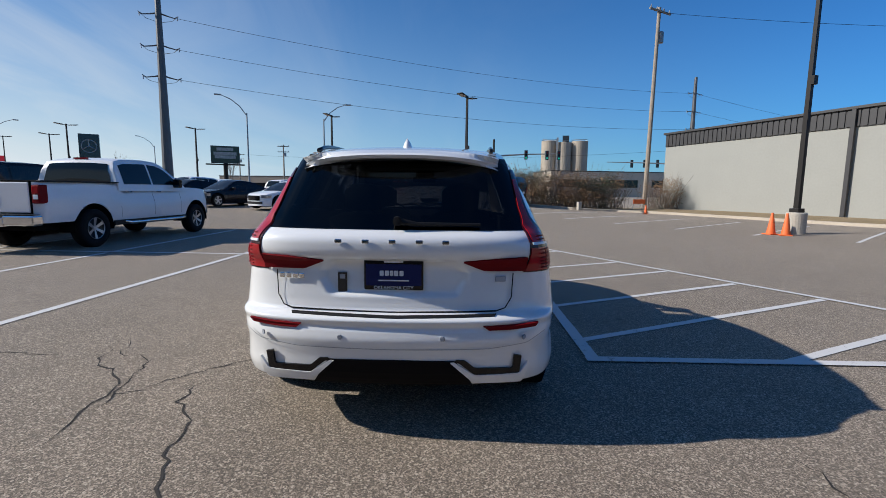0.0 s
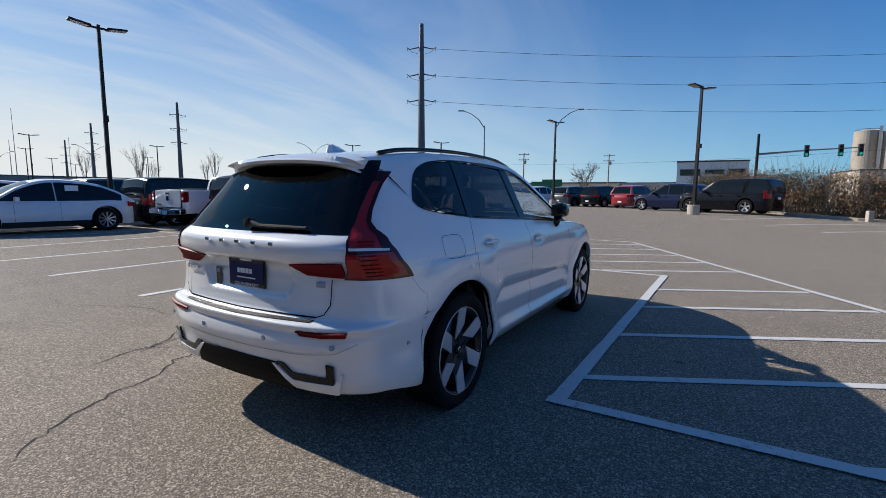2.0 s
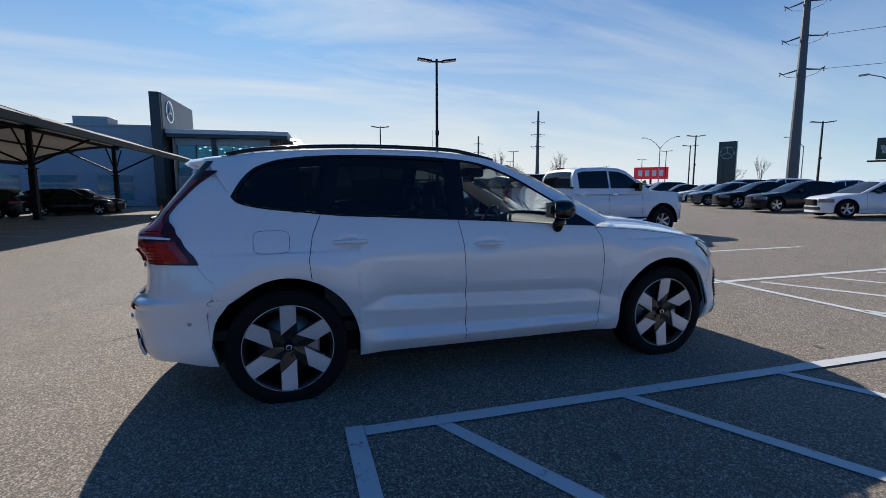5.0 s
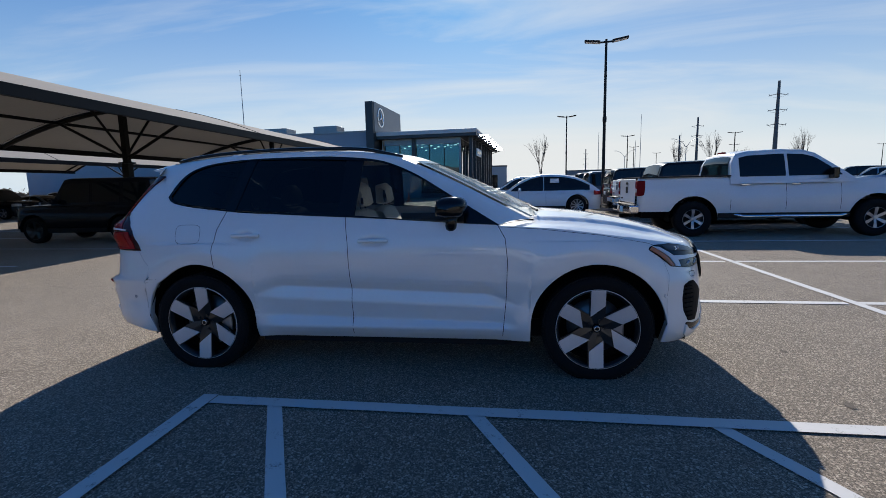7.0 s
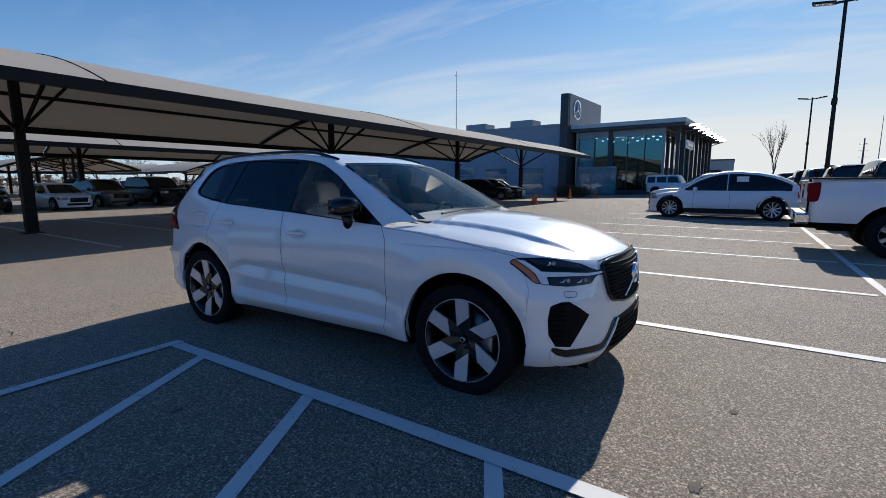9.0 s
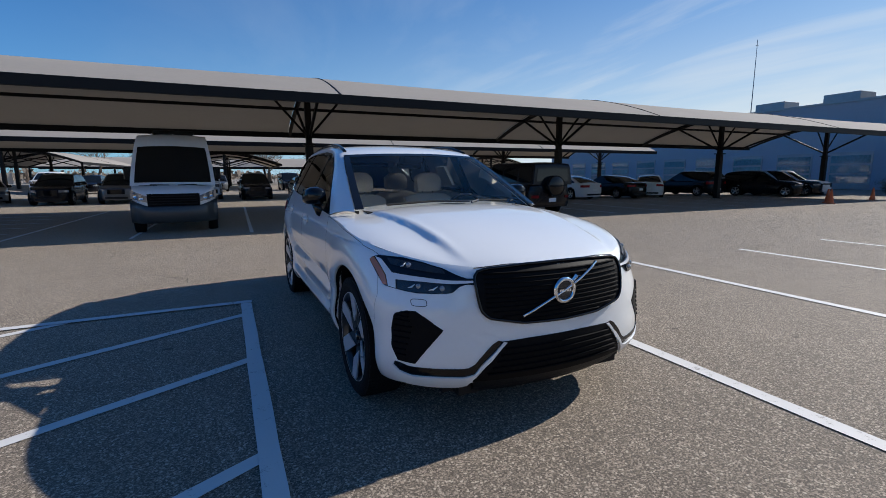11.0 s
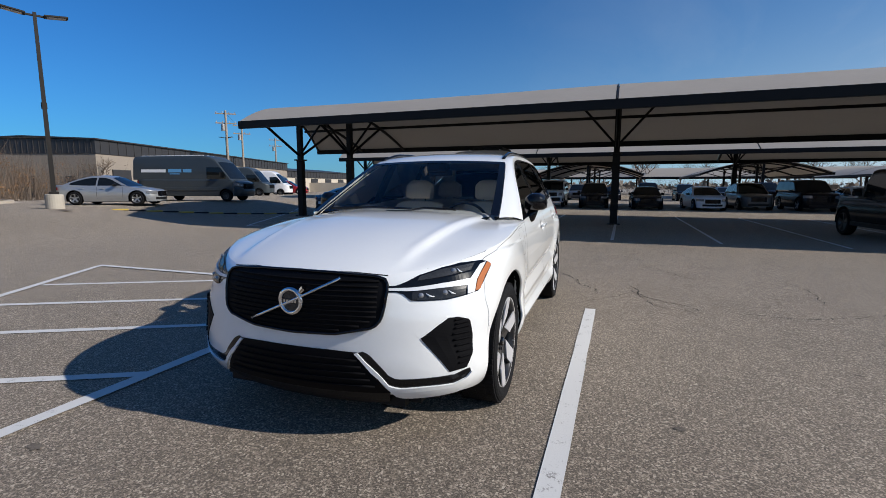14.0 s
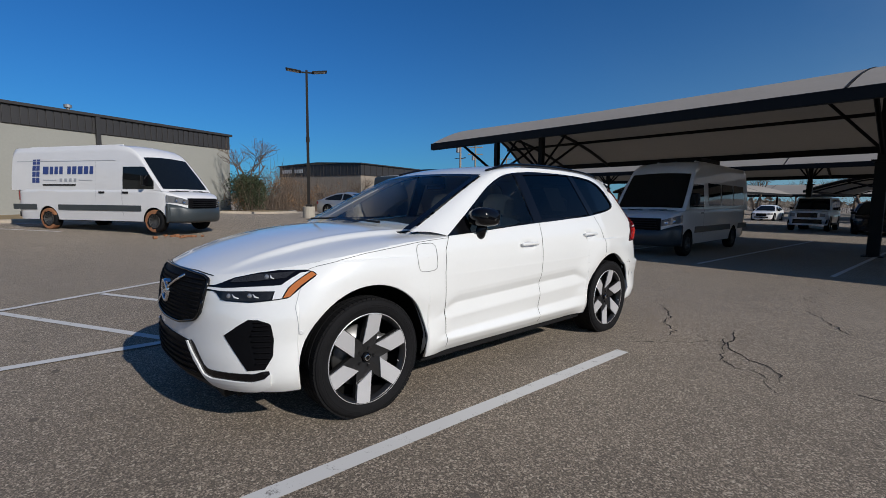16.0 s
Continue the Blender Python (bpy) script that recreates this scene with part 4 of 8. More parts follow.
# thin radio masts and far poles
for x, y, h in ((-106, -61, 30), (-197, 58, 28), (-160, 34, 18), (-215, 80, 22), (-175, 50, 16)):
    c = thing("radio_mast", pose(x, y, 0), "thin lattice radio mast far off", "mast", "masts")
    part("mast", tube([(0, 0, 0), (0, 0, h)], [0.16, 0.06], 5), GALV, c)
    part("crown", box(-0.5, 0.5, -0.05, 0.05, h - 1.3, h - 1.2), GALV, c)


def signal_mast(m, arm, heads, label="traffic signal mast arm with dark signal heads"):
    c = thing("traffic_signal", m, label, "traffic signal")
    part("pole", tube([(0, 0, 0), (0, 0, 7.2)], [0.17, 0.12], 10), POLE_BRONZE, c)
    part("arm", tube([(0, 0, 5.2), (arm * 0.5, 0, 5.5), (arm, 0, 5.65)], [0.11, 0.08, 0.05], 8), GALV, c)
    for f in heads:
        hd = part("signal_head", box(-0.19, 0.19, -0.14, 0.14, -0.55, 0.55, 0.03), SIGN_DARK, c)
        hd.matrix_basis = pose(arm * f, -0.2, 5.4)
        for k, ma in enumerate((LENS_RED_DARK, VOID_BLACK, mat_green)):
            part("lens", add_lathe(bmesh.new(), [(0.001, -0.15), (0.12, -0.145), (0.13, -0.13)], 14, "y", pose(0, 0, 0.34 - 0.34 * k)), ma, hd)
    return c


mat_green = mat("signal_green", (0.01, 0.35, 0.22), 0.3, emit=0.6)
signal_mast(pose(5.3, 53.0, 0.3, 0, 0, 8), 8.3, (0.48, 0.80, 0.98))
signal_mast(pose(34.0, 62.0, 0, 0, 0, 168), 11.5, (0.25, 0.4, 0.55, 0.7))

# ---- the white SUV ----
AX_F, AX_R, HUB_Z, R_ARCH = 1.482, -1.383, 0.355, 0.445
hero = thing("suv", pose(-0.014, 0, 0, 0, 0, -0.5), "clean white five-door SUV with black trim and black-and-silver wheels", "car")

_w = curve_at([(0.18, 0.84), (0.24, 0.885), (0.30, 0.915), (0.37, 0.930), (0.45, 0.925), (0.53, 0.918), (0.60, 0.928), (0.66, 0.940), (0.78, 0.944), (0.90, 0.938), (1.00, 0.918), (1.08, 0.888), (1.15, 0.855), (1.25, 0.805), (1.35, 0.752), (1.45, 0.700), (1.52, 0.660), (1.58, 0.610), (1.64, 0.50)])
_yf = curve_at([(0.16, 2.19), (0.22, 2.27), (0.30, 2.335), (0.40, 2.350), (0.50, 2.348), (0.58, 2.344), (0.70, 2.338), (0.80, 2.328), (0.86, 2.300), (0.92, 2.22), (1.05, 1.90)])
_yr = curve_at([(0.20, 2.20), (0.27, 2.27), (0.36, 2.318), (0.47, 2.338), (0.52, 2.350), (0.56, 2.358), (0.60, 2.350), (0.63, 2.341), (0.648, 2.350), (0.664, 2.352), (0.676, 2.335), (0.686, 2.296), (0.70, 2.280), (0.725, 2.270), (0.78, 2.260), (0.86, 2.252), (0.95, 2.258), (0.985, 2.285), (1.03, 2.295), (1.09, 2.275), (1.125, 2.225), (1.20, 2.165), (1.30, 2.085), (1.40, 2.005), (1.50, 1.925), (1.56, 1.885)])


def w_at(y, z):
    """Half the width of the flank: tumblehome, flared arches, and a hollow in the lower doors."""
    w = _w(z)
    if y < -1.3:                                    # the quarters draw in towards the tail
        w *= 1 - (0.048 + 0.040 * min(1.0, max(0.0, (z - 0.60) / 0.3))) * min(1.0, (-1.3 - y) / 0.75)
    for ax in (AX_F, AX_R):
        d = math.hypot(y - ax, (z - HUB_Z) * 0.95)
        w += 0.020 * math.exp(-((d - 0.50) / 0.13) ** 2) * (1.0 if z < 0.95 else 0.0)
    if -1.02 < y < 1.02:                            # the doors: a pressed facet, then the flared sill
        e = soft_step(-1.0, -0.72, y) * (1 - soft_step(0.74, 1.0, y))
        zl = 0.525 - 0.034 * y
        zu = zl + 0.02 + 0.125 * e
        zs = 0.400 - 0.022 * y
        pts = (0.24, 0.295, 0.335, 0.350, zs, zs + 0.012, zl - 0.008, zl + 0.006, zl + 0.62 * (zu - zl), zu, zu + 0.03, 0.80)
        off = (-0.060, -0.024, -0.001, 0.001, -0.027, -0.029, -0.009, -0.010, -0.030, -0.009, -0.004, 0.0)
        if z < 0.80:
            flat = float(np.interp(z, (0.24, 0.30, 0.66, 0.80), (0.928, 0.938, 0.9415, 0.9445))) + float(np.interp(z, pts, off))
            w += (flat - w) * e
    for yh, zh in ((-0.04, 0.955), (-0.985, 0.998)):        # hollows behind the door handles
        w -= 0.022 * math.exp(-((y - yh) / 0.070) ** 2 - ((z - zh) / 0.030) ** 2)
    return w


FY0, FQ = 1.2, 2.0
RY0, RQ = -1.3, 2.2
fp = curve_at([(0.15, 5.6), (0.62, 5.4), (0.76, 4.2), (0.88, 3.5), (1.1, 3.5)])      # the bumper's corners are squarer than the bonnet's
rp = curve_at([(0.15, 9.0), (0.62, 10.0), (0.80, 11.5), (0.98, 13.0), (1.12, 13.0), (1.3, 12.0), (1.56, 12.0)])


def side_x(y, z, off=0.0):
    w = w_at(max(min(y, FY0), RY0), z) if not (RY0 < y < FY0) else w_at(y, z)
    if y > FY0:
        w = w_at(y, z)
        u = min(1.0, (y - FY0) / (_yf(z) - FY0))
        w *= (1 - u ** fp(z)) ** (1 / FQ)
    elif y < RY0:
        w = w_at(y, z)
        u = min(1.0, (RY0 - y) / (_yr(z) + RY0))
        w *= (1 - u ** rp(z)) ** (1 / RQ)
    return w + off


def on_side(y, z, off=0.004):
    e = 0.01
    n = Vector((1.0, -(side_x(y + e, z) - side_x(y - e, z)) / (2 * e), -(side_x(y, z + e) - side_x(y, z - e)) / (2 * e))).normalized()
    return Vector((side_x(y, z), y, z)) + n * off


def front_y(x, z):
    w = _w(z) + 0.004
    return FY0 + (_yf(z) - FY0) * max(0.0, 1 - min(1.0, abs(x) / w) ** FQ) ** (1 / fp(z))


def plate_hollow(x, z):
    """The pressed hollow round the number plate: how far it goes into the tailgate."""
    half = 0.395 - 0.55 * max(0.0, 0.86 - z) - 0.9 * max(0.0, z - 0.90)
    return 0.024 * (1 - soft_step(half - 0.045, half, abs(x))) * soft_step(0.765, 0.795, z) * (1 - soft_step(0.955, 0.972, z))


def rear_y(x, z):
    w = _w(z) + 0.004
    return plate_hollow(x, z) + RY0 - (_yr(z) + RY0) * max(0.0, 1 - min(1.0, abs(x) / w) ** RQ) ** (1 / rp(z))


def rear_s(s, z):
    """The tail by its share s of the way from flank (0) to middle (1)."""
    y = RY0 - (_yr(z) + RY0) * s
    return Vector((w_at(max(y, -2.3), z) * max(0.0, 1 - s ** rp(z)) ** (1 / RQ), y, z))


def front_s(s, z):
    y = FY0 + (_yf(z) - FY0) * s
    return Vector((w_at(min(y, 2.3), z) * max(0.0, 1 - s ** fp(z)) ** (1 / FQ), y, z))


def lift(surface, s, z, off):
    """A point of a surface, raised by off along its normal."""
    e = 0.004
    n = (surface(min(s + e, 1), z) - surface(s - e, z)).cross(surface(s, z + e) - surface(s, z - e)).normalized()
    p = surface(s, z)
    return p + n * (off if n.dot(p - Vector((0, 0, p.z))) > 0 else -off)


on_tail = lambda s, z, off=0.005: lift(rear_s, s, z, off)
on_nose = lambda s, z, off=0.005: lift(front_s, s, z, off)


def on_front(x, z, off=0.005):
    e = 0.008
    n = Vector((-(front_y(x + e, z) - front_y(x - e, z)) / (2 * e), 1.0, -(front_y(x, z + e) - front_y(x, z - e)) / (2 * e))).normalized()
    return Vector((x, front_y(x, z), z)) + n * off


def on_rear(x, z, off=0.005):
    e = 0.008
    n = -Vector((-(rear_y(x + e, z) - rear_y(x - e, z)) / (2 * e), 1.0, -(rear_y(x, z + e) - rear_y(x, z - e)) / (2 * e))).normalized()
    return Vector((x, rear_y(x, z), z)) + n * off


DLO_LOW = [(0.83, 1.060), (0.55, 1.075), (0.27, 1.095), (-0.30, 1.130), (-0.76, 1.153), (-1.10, 1.172), (-1.30, 1.195), (-1.48, 1.214), (-1.59, 1.234), (-1.655, 1.256), (-1.685, 1.290)]
DLO_TOP = [(0.83, 1.060), (0.64, 1.175), (0.45, 1.290), (0.21, 1.430), (0.01, 1.510), (-0.33, 1.556), (-0.70, 1.566), (-1.03, 1.562), (-1.25, 1.547), (-1.44, 1.515), (-1.560, 1.462), (-1.635, 1.380), (-1.685, 1.290)]
dlo_low = curve_at([(y, z) for y, z in DLO_LOW[::-1]])
_ztop_f = curve_at([(0.83, 1.055), (1.0, 1.045), (1.2, 1.032), (1.5, 1.005), (1.8, 0.965), (2.0, 0.928), (2.15, 0.896), (2.25, 0.876), (2.31, 0.862)])


def low_edge(y):
    z = 0.255 + (0.02 if y > 2.1 else 0) + 0.06 * soft_step(-1.75, -2.1, y)
    for ax in (AX_F, AX_R):
        if abs(y - ax) < R_ARCH:
            z = max(z, HUB_Z + math.sqrt(R_ARCH ** 2 - (y - ax) ** 2))
    return z


TAIL_S = []                                         # the shell's columns round the tail


def hero_shell():
    ys = [FY0 + (_yf(0.5) - FY0) * math.sin(a) ** (2 / 5.0) for a in np.linspace(math.pi / 2, 0.02, 46)]
    ys += list(np.linspace(FY0, RY0, 84))
    ys += [RY0 - (_yr(0.5) + RY0) * math.sin(a) ** (2 / 6.0) for a in np.linspace(0.02, math.pi / 2, 96)]
    for ax in (AX_F, AX_R):
        ys = [y for y in ys if abs(y - ax) > R_ARCH + 0.004] + [ax + (R_ARCH + 1e-4) * math.cos(t) for t in np.linspace(0, math.pi, 31)]
    ys = sorted(set(ys + [RY0, RY0 - 1e-4]), reverse=True)
    TAIL_S.extend(min(1.0, (RY0 - y) / (_yr(0.5) + RY0)) for y in ys if y < RY0)
    bm = bmesh.new()
    rows = []
    nz = 120
    for y in ys:
        if y > FY0:
            s = min(1.0, (y - FY0) / (_yf(0.5) - FY0))
            zt = _ztop_f(y)
            f = lambda z, s=s: (w_at(min(FY0 + (_yf(z) - FY0) * s, 2.3), z) * max(0.0, 1 - s ** fp(z)) ** (1 / FQ), FY0 + (_yf(z) - FY0) * s, z)
        elif y < RY0:
            s = min(1.0, (RY0 - y) / (_yr(0.5) + RY0))
            zt = 1.125
            f = lambda z, s=s: (w_at(max(RY0 - (_yr(z) + RY0) * s, -2.3), z) * max(0.0, 1 - s ** rp(z)) ** (1 / RQ), RY0 - (_yr(z) + RY0) * s, z)
        else:
            zt = dlo_low(y) if y < 0.83 else _ztop_f(y)
            f = lambda z, y=y: (w_at(y, z), y, z)
        zl = low_edge(y)
        q = soft_step(-0.85, RY0, y) if RY0 <= y < 0.0 else 0.0
        zs = zt + (1.125 - zt) * q                   # spacing shared with the tail's columns
        zk = [zl + (zs - zl) * k / (nz - 1) for k in range(nz)]
        for k in range(9):
            zk[nz - 9 + k] += (zt - zs) * k / 8
        rows.append([f(z) for z in zk])
    rows = [[(x, y + (plate_hollow(x, z) if y < -2.0 else 0.0), z) for x, y, z in r] for r in rows]
    cut = next(i for i, y in enumerate(ys) if y < RY0)
    grid_bm(rows[:cut], bm, mirror=True)
    grid_bm(rows[cut:], bm, mirror=True)
    # rolled lower edge
    low = []
    for r in rows:
        x, y, z = r[0]
        low.append([(x, y, z), (max(0, x - 0.012), y, z - 0.004), (max(0, x - 0.05), y, z + 0.01)])
    grid_bm(low, bm, mirror=True)
    # bonnet and wing tops
    zc = curve_at([(0.9, 1.135), (1.05, 1.125), (1.30, 1.112), (1.60, 1.078), (1.85, 1.028), (2.05, 0.972), (2.18, 0.925), (2.27, 0.885), (2.305, 0.866)])
    cap = []
    for y in list(np.linspace(0.83, 2.0, 26)) + list(np.linspace(2.03, 2.3, 16)):
        ze = _ztop_f(y)
        s_e = (y - FY0) / (_yf(0.5) - FY0) if y > FY0 else 0
        xe = side_x(y, ze) if y <= FY0 else w_at(min(y, 2.3), ze) * max(0.0, 1 - s_e ** fp(ze)) ** (1 / FQ)
        ye = y if y <= FY0 else FY0 + (_yf(ze) - FY0) * s_e
        row = []
        for k in range(49):
            u = k / 48
            x = xe * u
            z = ze + (zc(y) - ze) * (1 - u ** 2.6)
            xf = 0.485 + 0.15 * (2.25 - y) / 1.2       # pressed fold, with the hollow beside it
            s_in, s_out = soft_step(xf - 0.012, xf + 0.035, x), soft_step(xf + 0.05, max(xf + 0.1, xe - 0.03), x)
            fold = (0.004 * math.exp(-((x - xf + 0.02) / 0.03) ** 2) - 0.017 * s_in * (1 - s_out)) * min(1, max(0, (2.24 - y) / 0.35)) * min(1, max(0, (y - 0.85) / 0.3))
            row.append((x, y + (ye - y) * u ** 2, z + fold))
        cap.append(row)
    grid_bm(cap, bm, mirror=True)
    merge(bm, 6e-4)
    return part("body", bm, WHITE, hero, "white clearcoat body", smooth=True)


hero_shell()

ROOF_EDGE = [(1.045, 0.765, 1.088), (0.80, 0.732, 1.215), (0.55, 0.692, 1.345), (0.30, 0.648, 1.465), (0.12, 0.612, 1.542), (-0.14, 0.598, 1.588), (-0.53, 0.596, 1.607), (-1.03, 0.586, 1.605), (-1.50, 0.566, 1.578), (-1.86, 0.545, 1.530)]


def hero_top():
    bm = bmesh.new()
    E = smooth_line(ROOF_EDGE, 60)                  # y, x, z
    D = smooth_line(DLO_TOP, 60)
    strip = []
    for e, d in zip(E, D):
        p, q = Vector((side_x(d[0], d[1]), d[0], d[1])), Vector((e[1], e[0], e[2]))
        n = Vector((0.6, 0.0, 0.8))
        strip.append([p + (q - p) * t + n * 0.016 * math.sin(math.pi * t) for t in np.linspace(0, 1, 7)])
    grid_bm(strip, bm, mirror=True)
    # rear pillar, from the tip of the side glass round to the rear glass
    tip, end = strip[-1][0], strip[-1][-1]
    cols = [q for q in TAIL_S if q <= 0.93]
    low_y = curve_at([(z, y) for y, z in DLO_LOW if y <= -1.10])
    pillar = []
    for z in list(np.linspace(1.125, 1.32, 14)) + list(np.linspace(1.338, 1.525, 12)):
        if z < 1.195:
            st = rear_s(0, z)
        elif z < 1.3201:
            y = min(RY0, low_y(z))
            st = Vector((side_x(y, z), y, z))
        else:
            t = (z - tip.z) / (end.z - tip.z)
            st = tip + (end - tip) * t + Vector((0.6, 0.0, 0.8)) * 0.016 * math.sin(math.pi * t)
            st.z = z
            st += Vector((-0.004, 0.016, 0.0))
        s0 = max(0.0, min(0.92, (RY0 - st.y) / (_yr(z) + RY0)))
        gap = st - rear_s(s0, z)
        pillar.append([rear_s(s0 + (cols[-1] - s0) * q / cols[-1], z) + gap * (1 - q / cols[-1]) ** 2 for q in cols])
    grid_bm(pillar, bm, mirror=True)
    # roof
    roof = []
    for e in E[:]:
        if e[0] > 0.25:
            continue
        roof.append([(e[1] * t, e[0] + (0.05 * (1 - t * t) * soft_step(-0.1, 0.2, e[0])), e[2] + 0.030 * (1 - t ** 2.2)) for t in np.linspace(0, 1, 15)])
    grid_bm(roof, bm, mirror=True)
    merge(bm)
    part("roof", bm, WHITE, hero, smooth=True)
    # spoiler
    sp = []
    for x in np.linspace(-0.560, 0.560, 41):
        u = abs(x) / 0.560
        zt, yb = 1.548 - 0.034 * u ** 2.2 - 0.016 * u ** 8, -2.045 + 0.15 * u ** 3
        sp.append([(x, -1.70, zt + 0.034), (x, -1.78, zt + 0.030), (x, -1.86, zt + 0.020), (x, -1.95, zt + 0.004), (x, yb + 0.02, zt - 0.018), (x, yb, zt - 0.030), (x, yb + 0.015, zt - 0.046), (x, -1.93, zt - 0.058), (x, -1.86, zt - 0.055)])
    bm = grid_bm(sp)
    for r in (sp[0], sp[-1]):
        bm.faces.new([bm.verts.new(p) for p in r])
    part("spoiler", merge(bm), WHITE, hero)
    sp2 = [[(x, -1.905, 1.486 - 0.03 * (abs(x) / 0.5) ** 2), (x, -2.00 + 0.13 * (abs(x) / 0.5) ** 3, 1.494 - 0.03 * (abs(x) / 0.5) ** 2)] for x in np.linspace(-0.5, 0.5, 15)]
    part("spoiler_underside", solid(sp2, 0.006, (0, 0, 1)), GLOSS_BLACK, hero)
    bl = [[(x, -2.028 + 0.10 * (abs(x) / 0.42) ** 3, 1.504), (x, -2.032 + 0.10 * (abs(x) / 0.42) ** 3, 1.515)] for x in np.linspace(-0.42, 0.42, 11)]
    part("high_brake_light", solid(bl, 0.004, (0, 1, 0)), LENS_RED_DARK, hero)
    # windscreen
    ws = []
    for e in E:
        if e[0] < 0.21:
            continue
        s = (e[0] - 0.21) / 0.835
        ws.append([(e[1] * t * 0.995, e[0] + (0.05 + 0.07 * s) * (1 - t * t), e[2] + 0.012 + 0.018 * (1 - t * t)) for t in np.linspace(-1, 1, 25)])
    g = part("windscreen", grid_bm(ws), PANE_CLEAR, hero, smooth=True)
    g.visible_shadow = False
    # black band round the windscreen
    fr = []
    for r in ws:
        fr.append([Vector(r[0]) + Vector((0, 0, 0.003)), Vector(r[1]) * 0.90 + Vector(r[0]) * 0.10 + Vector((0, 0, 0.003))])
    b2 = grid_bm(fr)
    grid_bm([[Vector((-p.x, p.y, p.z)) for p in q] for q in fr], b2)
    grid_bm([[Vector(p) + Vector((0, 0.0, 0.003)) for p in ws[-1]], [Vector(p) + Vector((0, 0, 0.003)) for p in ws[-2]]], b2)
    part("windscreen_edge", b2, GLOSS_BLACK, hero)
    cowl = [[(x, 1.17 - 0.12 * (x / 0.74) ** 2, 1.118 - 0.045 * (x / 0.74) ** 2), (x, 1.02 - 0.14 * (x / 0.74) ** 2, 1.128 - 0.045 * (x / 0.74) ** 2)] for x in np.linspace(-0.68, 0.68, 19)]
    part("cowl", solid(cowl, 0.02, (0, 0, 1)), TRIM_BLACK, hero)
    for s in (0.0, 0.34):
        part("front_wiper", tube([(0.55 - s * 2.0, 1.105, 1.135), (0.20 - s * 1.2, 1.075, 1.148), (-0.12 - s, 1.09, 1.142)], 0.009, 6), TRIM_BLACK, hero)
    # sensor box behind the glass
    part("sensor_box", box(-0.09, 0.09, 0.10, 0.26, 1.44, 1.52, 0.02), TRIM_BLACK, hero)
    # rear glass
    rg = []
    for z in np.linspace(1.120, 1.515, 16):
        edge = 1 - float(np.interp(z, (1.12, 1.18, 1.24, 1.33, 1.39, 1.475, 1.52), (0.095, 0.110, 0.120, 0.140, 0.160, 0.195, 0.21)))
        h = [rear_s(q, z) + Vector((0, -0.003, 0)) for q in 1 - np.linspace((1 - edge) ** 0.5, 0, 16) ** 2]
        rg.append(h[:-1] + [Vector((-p.x, p.y, p.z)) for p in h[::-1]])
    part("rear_glass", grid_bm(rg), PANE_PRIVACY, hero, "dark privacy rear glass", smooth=True)
    part("rear_wiper", tube([(0.02, -2.232, 1.165), (0.12, -2.232, 1.150), (0.45, -2.205, 1.150)], [0.020, 0.012, 0.008], 8), TRIM_BLACK, hero)
    part("wiper_hub", add_lathe(bmesh.new(), [(0.001, -0.02), (0.024, -0.018), (0.026, 0.0), (0.02, 0.03)], 16, "y", pose(0.02, -2.232, 1.165)), TRIM_BLACK, hero)


hero_top()


def dlo_pane(name, y0, y1, material):
    """A side window between two sloping posts; y0, y1 give (low, top) ends."""
    low, top = curve_at([(a, b) for a, b in DLO_LOW[::-1]]), curve_at([(a, b) for a, b in DLO_TOP[::-1]])
    for sgn in (1, -1):
        rows = []
        for k in range(25):
            t = k / 24
            yl, yt = y0[0] + (y1[0] - y0[0]) * t, y0[1] + (y1[1] - y0[1]) * t
            a, b = low(yl) + 0.012, top(yt) - 0.012
            r = []
            for j in range(9):
                u = j / 8
                y, z = yl + (yt - yl) * u, a + (b - a) * u
                r.append((sgn * (side_x(y, z) - 0.006), y, z))
            rows.append(r)
        o = part(name, grid_bm(rows), material, hero, smooth=True)
        o.visible_shadow = material is not FRONT_PANE


FRONT_PANE = glass("front_door_pane", (0.60, 0.66, 0.65))
dlo_pane("front_door_window", (0.78, 0.76), (-0.21, -0.19), FRONT_PANE)
dlo_pane("rear_door_window", (-0.29, -0.27), (-1.12, -1.02), PANE_TINT)
dlo_pane("quarter_window", (-1.16, -1.06), (-1.655, -1.650), PANE_TINT)


